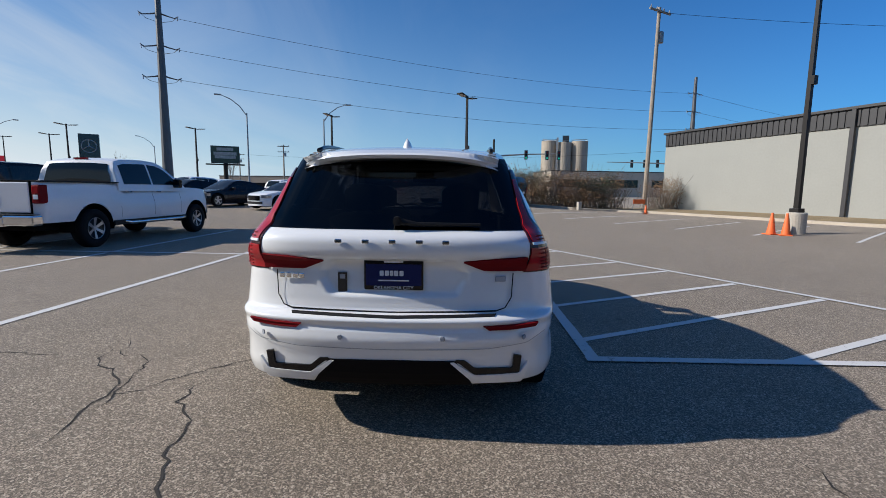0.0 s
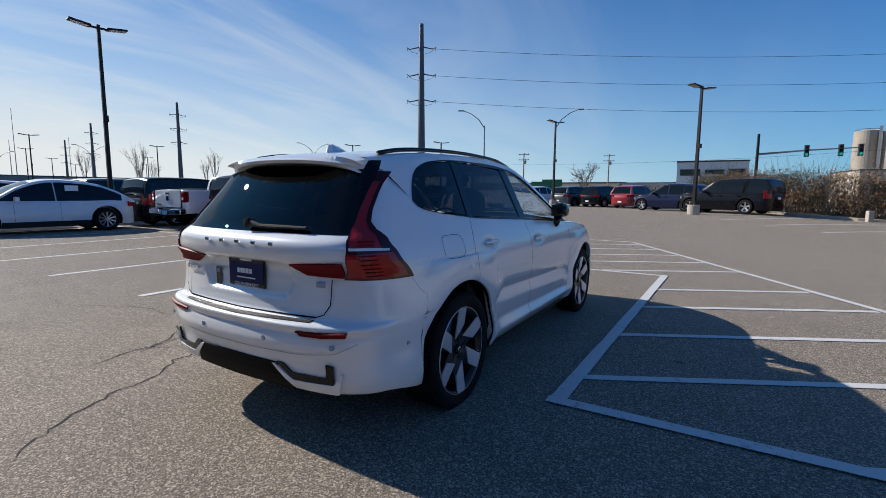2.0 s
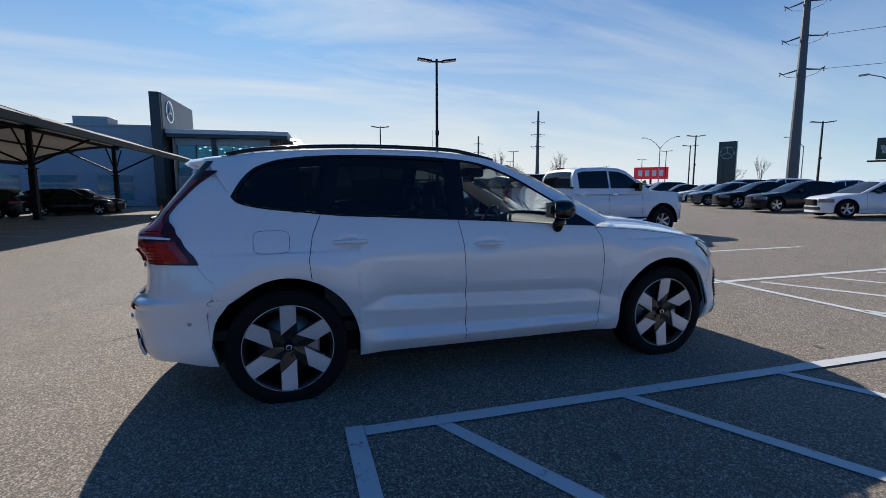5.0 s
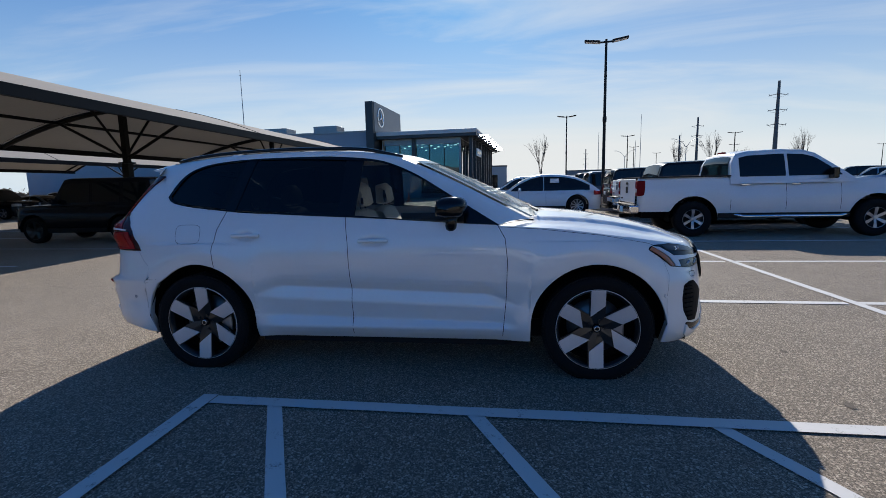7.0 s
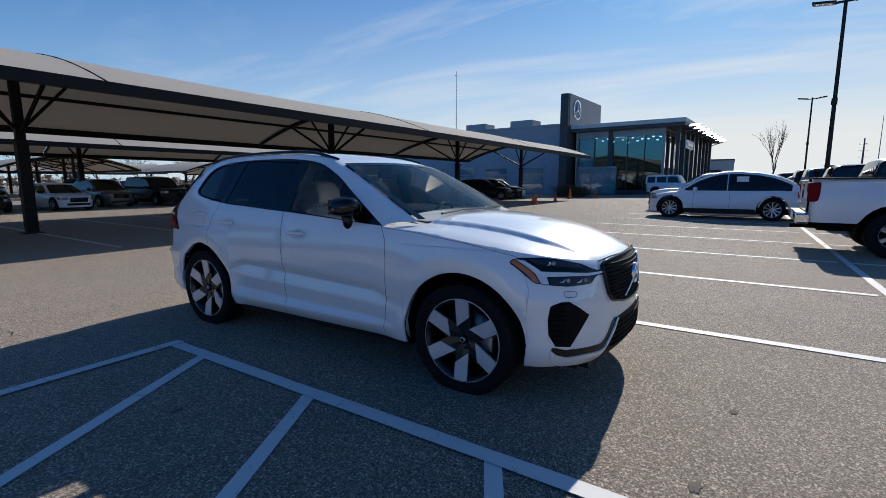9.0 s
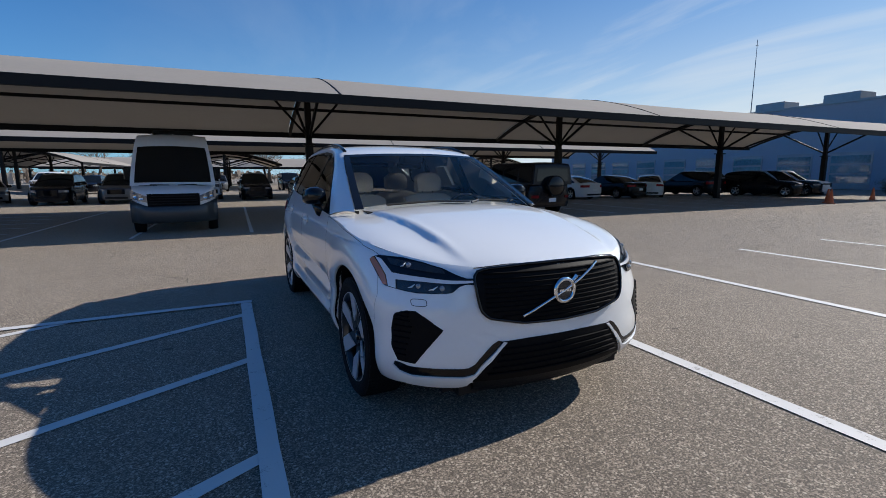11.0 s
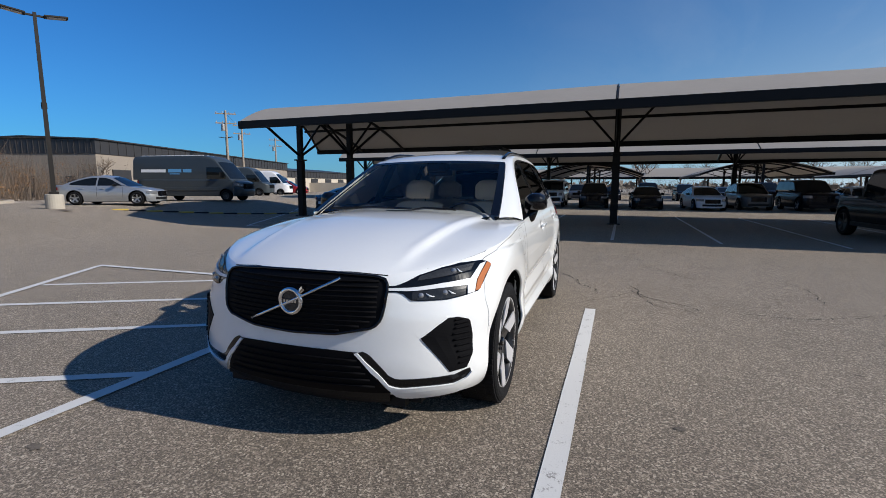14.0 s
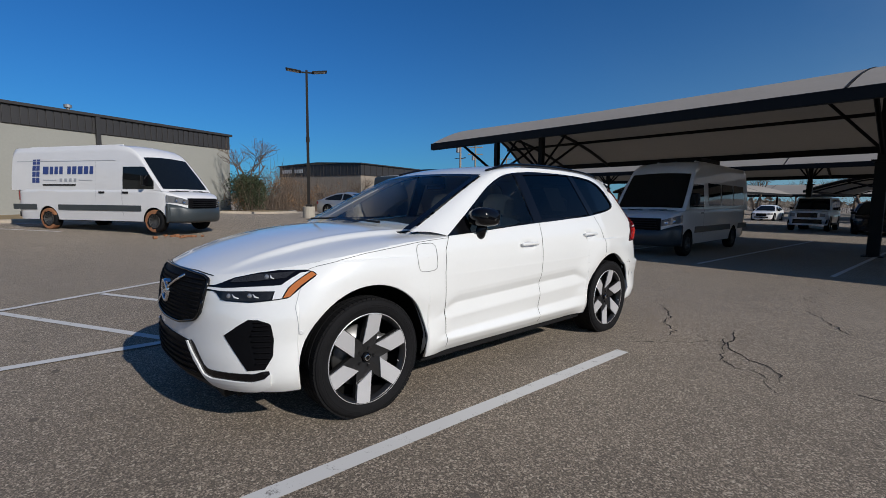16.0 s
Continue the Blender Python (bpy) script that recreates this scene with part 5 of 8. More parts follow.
def window_surround():
    """Gloss-black frame round the side windows, with the posts between the panes."""
    low = curve_at([(a, b) for a, b in DLO_LOW[::-1]])
    for sgn in (1, -1):
        ring = [tuple(p) for p in smooth_line(DLO_LOW, 60)] + [tuple(p) for p in smooth_line(DLO_TOP, 60)[::-1]]
        c = np.array([-0.4, 1.31])
        rows = []
        for y, z in ring:
            d = np.array([y, z]) - c
            d = d / np.linalg.norm(d)
            o, i = (y + d[0] * 0.004, z + d[1] * 0.004), (y - d[0] * 0.020, z - d[1] * 0.020)
            rows.append([(sgn * (side_x(*o) + 0.004), *o), (sgn * (side_x(*i) + 0.004), *i), (sgn * (side_x(*i) - 0.012), *i)])
        part("window_frame", grid_bm(rows + rows[:1]), GLOSS_BLACK, hero)
        for (a, b), (c2, d2) in (((-0.19, -0.16), (-0.31, -0.29)), ((-1.10, -1.0), (-1.18, -1.08))):
            rows = []
            for t in np.linspace(0, 1, 9):
                y0, y1 = a + (b - a) * t, c2 + (d2 - c2) * t
                z = low(a) + (1.56 - low(a)) * t
                rows.append([(sgn * (side_x(y0, z) - 0.001), y0, z), (sgn * (side_x(y1, z) - 0.001), y1, z)])
            part("window_post", solid(rows, 0.02 * sgn, (1, 0, 0)), GLOSS_BLACK, hero)
        tri = []
        for t in np.linspace(0, 1, 7):
            y = 0.83 - 0.24 * t
            zt = np.interp(y, [0.45, 0.64, 0.83], [1.290, 1.175, 1.060])
            tri.append([(sgn * (side_x(y, low(y)) + 0.002), y, low(y)), (sgn * (side_x(y, zt) + 0.002), y, zt)])
        part("mirror_triangle", solid(tri, 0.01 * sgn, (1, 0, 0)), GLOSS_BLACK, hero)


window_surround()


def seam(name, pts, place, w=0.0042, material=VOID_BLACK, sgn=1):
    """A narrow shut line laid along the surface."""
    P = [Vector(p) for p in resample(pts, 40)]
    Q = [place(p[0], p[1], 0.0012) for p in P]
    rows = []
    for i, q in enumerate(Q):
        d = (Q[min(i + 1, len(Q) - 1)] - Q[max(0, i - 1)]).normalized()
        n = (place(P[i][0], P[i][1], 0.02) - place(P[i][0], P[i][1], 0.0)).normalized()
        s = d.cross(n).normalized() * w / 2
        rows.append([Vector(((q + s).x * sgn, (q + s).y, (q + s).z)), Vector(((q - s).x * sgn, (q - s).y, (q - s).z))])
    return part(name, grid_bm(rows), material, hero)


for sg in (1, -1):
    seam("door_seam", [(0.82, 1.058), (0.87, 0.97), (0.885, 0.82), (0.875, 0.55), (0.85, 0.29)], on_side, sgn=sg)
    seam("door_seam", [(-0.25, 1.122), (-0.225, 0.95), (-0.21, 0.6), (-0.21, 0.29)], on_side, sgn=sg)
    seam("door_seam", [(-1.16, 1.178), (-1.215, 1.05), (-1.24, 0.90), (-1.228, 0.78)], on_side, sgn=sg)
    seam("wing_seam", [(0.83, 1.047), (1.1, 1.03), (1.5, 0.985), (1.8, 0.925), (1.86, 0.90)], on_side, 0.0026, sgn=sg)
    seam("bumper_seam", [(1.86, 0.865), (1.90, 0.80), (1.93, 0.72), (1.92, 0.58)], on_side, 0.003, GREY_INK, sgn=sg)
    seam("bumper_seam", [(-1.875, 0.885), (-1.83, 0.82), (-1.79, 0.785)], on_side, 0.003, GREY_INK, sgn=sg)
# charging and fuel flaps
for sg, yc, zc in ((1, -1.455, 1.015), (-1, 1.04, 0.93)):
    hw, hh = (0.105, 0.068) if sg > 0 else (0.085, 0.09)
    ring = [(yc + hw * np.sign(math.cos(a)) * abs(math.cos(a)) ** 0.45, zc + hh * np.sign(math.sin(a)) * abs(math.sin(a)) ** 0.45) for a in np.linspace(0, 2 * math.pi, 41)]
    seam("flap_seam", ring, on_side, 0.0026, sgn=sg)
# door handles
for sg in (1, -1):
    for yh, zh in ((-0.04, 0.962), (-0.985, 1.005)):
        bm = bmesh.new()
        add_box(bm, -0.014, 0.010, -0.108, 0.108, -0.0125, 0.0125, 0.009)
        h = part("door_handle", bm, WHITE, hero, smooth=True)
        h.matrix_basis = pose(sg * (side_x(yh, zh) + 0.036), yh, zh, 0, 0, 0)
        cup = [[on_side(yh + 0.075 * math.cos(a) * t, zh - 0.012 + 0.032 * math.sin(a) * t, 0.002) for t in (0.01, 0.5, 1.0)] for a in np.linspace(0, 2 * math.pi, 25)]
        part("handle_cup", grid_bm([[Vector((p.x * sg, p.y, p.z)) for p in r] for r in cup]), WHITE_B, hero)


def hero_mirrors():
    for sg in (1, -1):
        bm = bmesh.new()
        rows = []
        for x, cy, cz, ry, rz in ((0.862, 0.60, 1.172, 0.03, 0.03), (0.872, 0.595, 1.180, 0.075, 0.055), (0.92, 0.585, 1.186, 0.098, 0.070), (0.97, 0.575, 1.186, 0.098, 0.068), (1.005, 0.560, 1.180, 0.085, 0.056), (1.022, 0.548, 1.172, 0.05, 0.032), (1.026, 0.545, 1.17, 0.005, 0.005)):
            rows.append([(sg * x, cy - 0.065 + ry * np.sign(math.cos(a)) * abs(math.cos(a)) ** 0.7, cz + rz * np.sign(math.sin(a)) * abs(math.sin(a)) ** 0.7) for a in np.linspace(0, 2 * math.pi, 25)[:-1]])
        grid_bm(rows, bm, close=True)
        mi = part("door_mirror", bm, GLOSS_BLACK, hero, "gloss black mirror housing", smooth=True)
        part("mirror_arm", tube([(sg * 0.86, 0.50, 1.035), (sg * 0.90, 0.505, 1.06), (sg * 0.93, 0.515, 1.13)], [0.045, 0.04, 0.036], 10), GLOSS_BLACK, mi, smooth=True)
        face = [[(sg * (0.885 + 0.125 * u), 0.417, 1.13 + 0.105 * v) for u in np.linspace(0, 1, 4)] for v in np.linspace(0, 1, 4)]
        part("mirror_glass", solid(face, 0.004, (0, -1, 0)), CHROME, mi)


hero_mirrors()


HUB = 0.348                                         # the loaded tyre stands a little flat


def hero_wheel(ax, sg):
    """Twenty-one-inch wheel: black dish with six machined blades, on a tyre pressed flat where it stands."""
    w = new("wheel")
    w.parent = hero
    w.matrix_basis = pose(sg * 0.815, ax, HUB) @ pose(0, 0, 0, 0, 0, 0 if sg > 0 else 180)
    tyre = [(0.262, -0.105), (0.285, -0.115), (0.325, -0.122), (0.352, -0.112), (0.364, -0.085), (0.367, -0.04), (0.367, 0.04), (0.364, 0.085), (0.352, 0.110), (0.340, 0.117), (0.325, 0.120), (0.322, 0.1185), (0.318, 0.120), (0.292, 0.114), (0.278, 0.105), (0.270, 0.085)]
    bm = add_lathe(bmesh.new(), tyre, 72, "x")
    for k in range(72):                             # tread blocks across the shoulder and grooves between them
        a = 2 * math.pi * k / 72
        for s in (-1, 1):
            add_box(bm, 0.062 if s > 0 else -0.104, 0.104 if s > 0 else -0.062, -0.0138, 0.0138, 0.356, 0.3672, m=pose(0, 0, 0, math.degrees(a)))
        add_box(bm, 0.006, 0.050, -0.0145, 0.0145, 0.360, 0.3690, m=pose(0, 0, 0, math.degrees(a)))
        add_box(bm, -0.050, -0.006, -0.0145, 0.0145, 0.360, 0.3690, m=pose(0, 0, 0, math.degrees(a) + 2.5))
    for v in bm.verts:
        if v.co.z < -HUB + 0.002:
            v.co.z = -HUB + 0.002
    part("tyre", bm, RUBBER, w, "black low-profile tyre", smooth=False)
    rim = [(0.262, -0.10), (0.266, 0.02), (0.268, 0.090), (0.276, 0.104), (0.272, 0.109), (0.262, 0.098), (0.250, 0.070)]
    part("rim", add_lathe(bmesh.new(), rim, 56, "x"), RIM_DARK, w, smooth=True)
    part("rim_edge", add_lathe(bmesh.new(), [(0.2765, 0.104), (0.2745, 0.1105), (0.2705, 0.107)], 56, "x"), SPOKE, w, smooth=True)
    part("brake_disc", add_lathe(bmesh.new(), [(0.02, 0.0), (0.19, 0.0), (0.19, -0.02)], 40, "x"), mat_disc, w, smooth=True)
    part("barrel", add_lathe(bmesh.new(), [(0.02, -0.045), (0.262, -0.045)], 40, "x"), VOID_BLACK, w)
    part("brake_caliper", box(-0.02, 0.035, 0.10, 0.19, -0.08, 0.10, 0.015), ALLOY, w)
    turn = 0.0 if sg > 0 else -9.0
    for k in range(6):
        a0 = 60 * k + turn
        # dark carrier spoke: straight on one flank, kinked on the other
        sec = [[(0.060, -0.046, 0.030), (0.066, 0.0, 0.030), (0.060, 0.050, 0.030)], [(0.072, -0.046, 0.10), (0.077, 0.004, 0.10), (0.072, 0.056, 0.10)],
               [(0.084, -0.047, 0.19), (0.089, 0.004, 0.19), (0.084, 0.056, 0.19)], [(0.096, -0.048, 0.268), (0.101, 0.004, 0.268), (0.096, 0.057, 0.268)]]
        part("spoke", solid(sec, 0.03, (1, 0, 0)), RIM_DARK, w).matrix_basis = pose(0, 0, 0, a0)
        # the machined face, cut off on a slant towards the hub
        bl = []
        for t in np.linspace(0, 1, 5):
            row = []
            for u in np.linspace(0, 1, 4):
                yy = -0.044 + 0.095 * u
                r0 = 0.082 + 0.078 * u
                rr = r0 + (math.sqrt(0.2705 ** 2 - yy * yy) - r0) * t
                row.append((0.083 + 0.024 * (rr - 0.08) / 0.19 + 0.001 * math.sin(math.pi * u), yy, rr))
            bl.append(row)
        part("blade", solid(bl, 0.008, (1, 0, 0)), SPOKE, w, "machined silver blade").matrix_basis = pose(0, 0, 0, a0)
    part("hub_cap", add_lathe(bmesh.new(), [(0.001, 0.086), (0.024, 0.086), (0.028, 0.082), (0.030, 0.060)], 24, "x"), GLOSS_BLACK, w, smooth=True)
    part("hub_ring", add_lathe(bmesh.new(), [(0.013, 0.088), (0.017, 0.089), (0.019, 0.0865)], 24, "x"), CHROME, w, smooth=True)
    for k in range(5):
        part("wheel_nut", add_lathe(bmesh.new(), [(0.001, 0.078), (0.010, 0.078), (0.011, 0.062)], 6, "x", pose(0, 0.056 * math.cos(k * 1.2566), 0.056 * math.sin(k * 1.2566))), RIM_DARK, w)
    part("valve", tube([(0.100, 0.215, -0.060), (0.118, 0.205, -0.057)], 0.004, 6), GREY_INK, w)
    return w


mat_disc = mat("brake_steel", (0.25, 0.25, 0.25), 0.4, metal=0.9)
for ax in (AX_F, AX_R):
    for sg in (1, -1):
        hero_wheel(ax, sg)


def hero_underside():
    bm = box(-0.62, 0.62, -1.95, 2.15, 0.20, 0.33)
    add_box(bm, -0.86, 0.86, -0.93, 1.03, 0.21, 0.30)
    add_box(bm, -0.45, 0.45, -2.20, -1.85, 0.31, 0.46)
    add_box(bm, -0.55, 0.55, 1.95, 2.20, 0.19, 0.30)
    part("underbody", bm, TRIM_BLACK, hero)
    for ax in (AX_F, AX_R):
        for sg in (1, -1):
            rows = []
            for a in np.linspace(-0.25, math.pi + 0.25, 30):
                p = lambda e: (ax + (R_ARCH - 0.005 + e) * math.cos(a), HUB_Z + (R_ARCH - 0.005 + e) * math.sin(a))
                xo = side_x(p(0)[0], max(0.26, p(0)[1])) - 0.012
                rows.append([(sg * xo, *p(0.0)), (sg * (xo - 0.045), *p(0.015)), (sg * 0.60, *p(0.02))])
            part("wheel_arch_liner", grid_bm(rows), VOID_BLACK, hero)
            part("wheel_arch_wall", box(*sorted((sg * 0.58, sg * 0.60)), ax - 0.46, ax + 0.46, 0.2, 0.83), VOID_BLACK, hero)
    part("cabin_floor", box(-0.80, 0.80, -2.0, 0.95, 0.40, 0.46), DASH, hero)


hero_underside()

# ---- the white SUV: front ----
def panel(name, low, high, place, material, off=0.006, na=14, nb=5, both=False, soft=False, parent=None, label="", depth=0.012):
    """A panel that follows the body between two lines; both: its twin on the other side too."""
    for sg in ((1, -1) if both else (1,)):
        rows = [[Vector((p.x * sg, p.y, p.z)) for p in r] for r in between(low, high, na, nb, lambda u, v: place(u, v, off), soft)]
        back = [[Vector((p.x * sg, p.y, p.z)) for p in r] for r in between(low, high, na, nb, lambda u, v: place(u, v, off - depth), soft)]
        bm = grid_bm(rows)
        rim = lambda g: [g[0][j] for j in range(nb)] + [g[i][-1] for i in range(1, na)] + [g[-1][j] for j in range(nb - 2, -1, -1)] + [g[i][0] for i in range(na - 2, -1, -1)]
        grid_bm([rim(rows), rim(back)], bm)
        merge(bm)
        ob = part(name, bm, material, parent or hero, label)
    return ob


def rod(name, pts, r, material, place, off, both=False, parent=None, n=24, seg=6, soft=True, label=""):
    for sg in ((1, -1) if both else (1,)):
        P = [place(u, v, off) for u, v in (smooth_line(pts, n) if soft and len(pts) > 2 else resample(pts, n))]
        ob = part(name, tube([(p.x * sg, p.y, p.z) for p in P], r, seg), material, parent or hero, label, smooth=True)
    return ob


GL = [(-0.478, 0.74), (-0.466, 0.665), (-0.43, 0.625), (-0.24, 0.586), (0.0, 0.578), (0.24, 0.586), (0.43, 0.625), (0.466, 0.665), (0.478, 0.74)]
GT = [(-0.484, 0.815), (-0.472, 0.846), (-0.42, 0.860), (-0.21, 0.872), (0.0, 0.875), (0.21, 0.872), (0.42, 0.860), (0.472, 0.846), (0.484, 0.815)]
grille = panel("grille", GL, GT, on_front, VENT_BLACK, 0.008, 30, 9, depth=0.02, label="gloss black grille with thin horizontal slats")
for k in range(11):
    z = 0.605 + 0.0235 * k
    hx = (0.26, 0.36, 0.41, 0.44)[min(k, 3)]
    rod("grille_slat", [(-hx, z), (0, z), (hx, z)], 0.0055, SLAT_BLACK, on_front, 0.012, parent=grille, n=14, seg=5)
rod("grille_frame", GL + GT[::-1] + GL[:1], 0.008, GLOSS_BLACK, on_front, 0.012, parent=grille, n=80, soft=False)
rod("grille_bar", [(0.250, 0.622), (-0.255, 0.848)], 0.0085, CHROME, on_front, 0.019, parent=grille, n=12)
bm = bmesh.new()
add_lathe(bm, [(0.050, 0.0), (0.050, 0.012), (0.056, 0.018), (0.068, 0.016), (0.072, 0.006), (0.072, -0.01)], 40, "y")
ring = part("emblem_ring", bm, CHROME, grille, "chrome ring emblem", smooth=True)
ring.matrix_basis = pose(0, front_y(0, 0.735) + 0.011, 0.735)
bm = add_lathe(bmesh.new(), [(0.001, 0.008), (0.051, 0.008)], 32, "y")
add_box(bm, -0.05, 0.05, 0.0, 0.012, -0.012, 0.012)
part("emblem_disc", bm, SIGN_DARK, grille).matrix_basis = pose(0, front_y(0, 0.735) + 0.011, 0.735)
for k in range(5):
    part("emblem_mark", box(-0.005, 0.005, 0.012, 0.015, -0.007, 0.007), CHROME, grille).matrix_basis = pose((k - 2) * 0.016, front_y(0, 0.735) + 0.011, 0.735)
part("emblem_arrow", tube([(-0.052, 0, 0.048), (-0.078, 0, 0.072)], [0.012, 0.016], 6), CHROME, grille).matrix_basis = pose(0, front_y(0, 0.735) + 0.013, 0.735)

HL_LOW = [(0.926, 0.791), (0.914, 0.794), (0.902, 0.786), (0.888, 0.749), (0.84, 0.747), (0.80, 0.746), (0.72, 0.759), (0.66, 0.770), (0.56, 0.876)]
HL_TOP = [(0.924, 0.821), (0.91, 0.822), (0.89, 0.838), (0.86, 0.866), (0.80, 0.893), (0.73, 0.909), (0.62, 0.911), (0.575, 0.900), (0.558, 0.886)]
for sg in (1, -1):
    place = lambda u, v, off, sg=sg: Vector((on_front(u, v, off).x * sg, on_front(u, v, off).y, on_front(u, v, off).z))
    nose = lambda u, v, off, sg=sg: Matrix.Diagonal((sg, 1, 1)) @ on_nose(u, v, off)
    hl = panel("headlight", HL_LOW, HL_TOP, nose, GLOSS_BLACK, 0.004, 30, 7, label="dark headlight with a white light bar and amber corner")
    panel("lower_lens", [(0.888, 0.754), (0.84, 0.752), (0.80, 0.752), (0.73, 0.763)], [(0.882, 0.792), (0.84, 0.796), (0.80, 0.802), (0.715, 0.802)], nose, LENS_BOWL, 0.008, 14, 4, parent=hl, depth=0.003)
    panel("light_bar", [(0.925, 0.799), (0.8826, 0.795), (0.81, 0.802), (0.702, 0.804)], [(0.923, 0.810), (0.878, 0.811), (0.806, 0.823), (0.688, 0.834)], nose, LENS_WHITE, 0.011, 18, 3, parent=hl, depth=0.006)
    panel("light_bar", [(0.722, 0.762), (0.708, 0.815), (0.632, 0.892)], [(0.688, 0.768), (0.664, 0.822), (0.596, 0.900)], nose, LENS_WHITE, 0.012, 12, 3, parent=hl, depth=0.006)
    panel("amber_reflector", [(0.682, 0.771), (0.656, 0.825), (0.588, 0.899)], [(0.658, 0.775), (0.622, 0.822), (0.560, 0.884)], nose, LENS_AMBER, 0.010, 10, 3, parent=hl, depth=0.006)
    panel("upper_lens", [(0.865, 0.842), (0.80, 0.852), (0.68, 0.872)], [(0.858, 0.860), (0.80, 0.886), (0.66, 0.902)], nose, LENS_SMOKE, 0.007, 12, 3, parent=hl, depth=0.003)
    for q, z in ((0.865, 0.772), (0.80, 0.778), (0.755, 0.872)):
        bm = add_lathe(bmesh.new(), [(0.001, 0.006), (0.009, 0.005), (0.013, 0.0), (0.015, -0.004)], 20, "y")
        p = on_nose(q, z, 0.008)
        part("projector", bm, LENS_CLEAR, hl, smooth=True).matrix_basis = pose(p.x * sg, p.y, p.z, 0, 0, -32 * sg)
        e = [on_nose(q - 0.012, z + 0.010, 0.010), on_nose(q - 0.020, z - 0.004, 0.012), on_nose(q - 0.032, z - 0.008, 0.010)]
        part("lamp_fin", tube([(v.x * sg, v.y, v.z) for v in e], [0.002, 0.005, 0.002], 6), LENS_WHITE, hl, smooth=True)
    # side vent with its ribs
    VI, VO = [(0.815, 0.660), (0.850, 0.625), (0.8895, 0.568), (0.860, 0.485), (0.8237, 0.390)], [(0.783, 0.660), (0.740, 0.640), (0.728, 0.555), (0.733, 0.470), (0.765, 0.400)]
    vent = panel("bumper_vent", VI, VO, nose, VENT_BLACK, 0.004, 22, 6, label="black bumper vent with ribs")
    for k in range(9):
        t = (k + 0.8) / 10
        a, b = resample(VI, 40)[int(t * 39)], resample(VO, 40)[int(t * 39)]
        rod("vent_rib", [tuple(a + (b - a) * 0.5), tuple(a + (b - a) * 0.94)], 0.005, SLAT_BLACK, nose, 0.008, parent=vent, n=8, seg=5)
    # black slot and raised white lip
    LU = [(0.752, 0.392), (0.775, 0.388), (0.8045, 0.374), (0.9034, 0.368), (0.933, 0.366), (0.9435, 0.386), (0.964, 0.490), (0.969, 0.503)]
    LM = [(0.748, 0.376), (0.768, 0.348), (0.8084, 0.328), (0.8853, 0.328), (0.9273, 0.322), (0.9414, 0.334), (0.9662, 0.450), (0.9732, 0.496)]
    LL = [(0.744, 0.372), (0.745, 0.310), (0.79, 0.272), (0.8596, 0.262), (0.9177, 0.258), (0.9306, 0.272), (0.962, 0.400), (0.976, 0.492)]
    panel("bumper_slot", LU, LM, nose, GLOSS_BLACK, 0.005, 34, 3)
    panel("bumper_lip", LM, LL, nose, WHITE, 0.014, 34, 4, depth=0.018)
    p = on_nose(0.62, 0.585, 0.003)
    part("parking_sensor", add_lathe(bmesh.new(), [(0.001, 0.002), (0.010, 0.002), (0.013, -0.004)], 16, "y"), WHITE_B, hero).matrix_basis = pose(p.x * sg, p.y, p.z, 0, 0, -65 * sg)
    ring2 = [(0.74 + 0.032 * np.sign(math.cos(a)) * abs(math.cos(a)) ** 0.5, 0.702 + 0.017 * np.sign(math.sin(a)) * abs(math.sin(a)) ** 0.5) for a in np.linspace(0, 2 * math.pi, 33)]
    if sg > 0:
        seam("washer_cover", ring2, on_front, 0.003)
intake = panel("lower_intake", [(-0.50, 0.290), (-0.2, 0.285), (0.2, 0.285), (0.50, 0.290)], [(-0.362, 0.496), (-0.2, 0.502), (0.2, 0.502), (0.362, 0.496)], on_front, VENT_BLACK, 0.006, 20, 5, label="black lower intake")
for z in (0.33, 0.362, 0.394, 0.426, 0.458):
    hx = 0.46 - (z - 0.29) * 0.66
    rod("intake_slat", [(-hx, z), (0, z), (hx, z)], 0.006, SLAT_BLACK, on_front, 0.010, parent=intake, n=12, seg=5)
panel("front_skid", [(-0.46, 0.195), (0, 0.19), (0.46, 0.195)], [(-0.50, 0.290), (0, 0.285), (0.50, 0.290)], on_front, TRIM_BLACK, 0.006, 14, 3)
seam("bonnet_seam", [(-0.47, 0.868), (-0.3, 0.881), (0.3, 0.881), (0.47, 0.868)], on_front, 0.006)

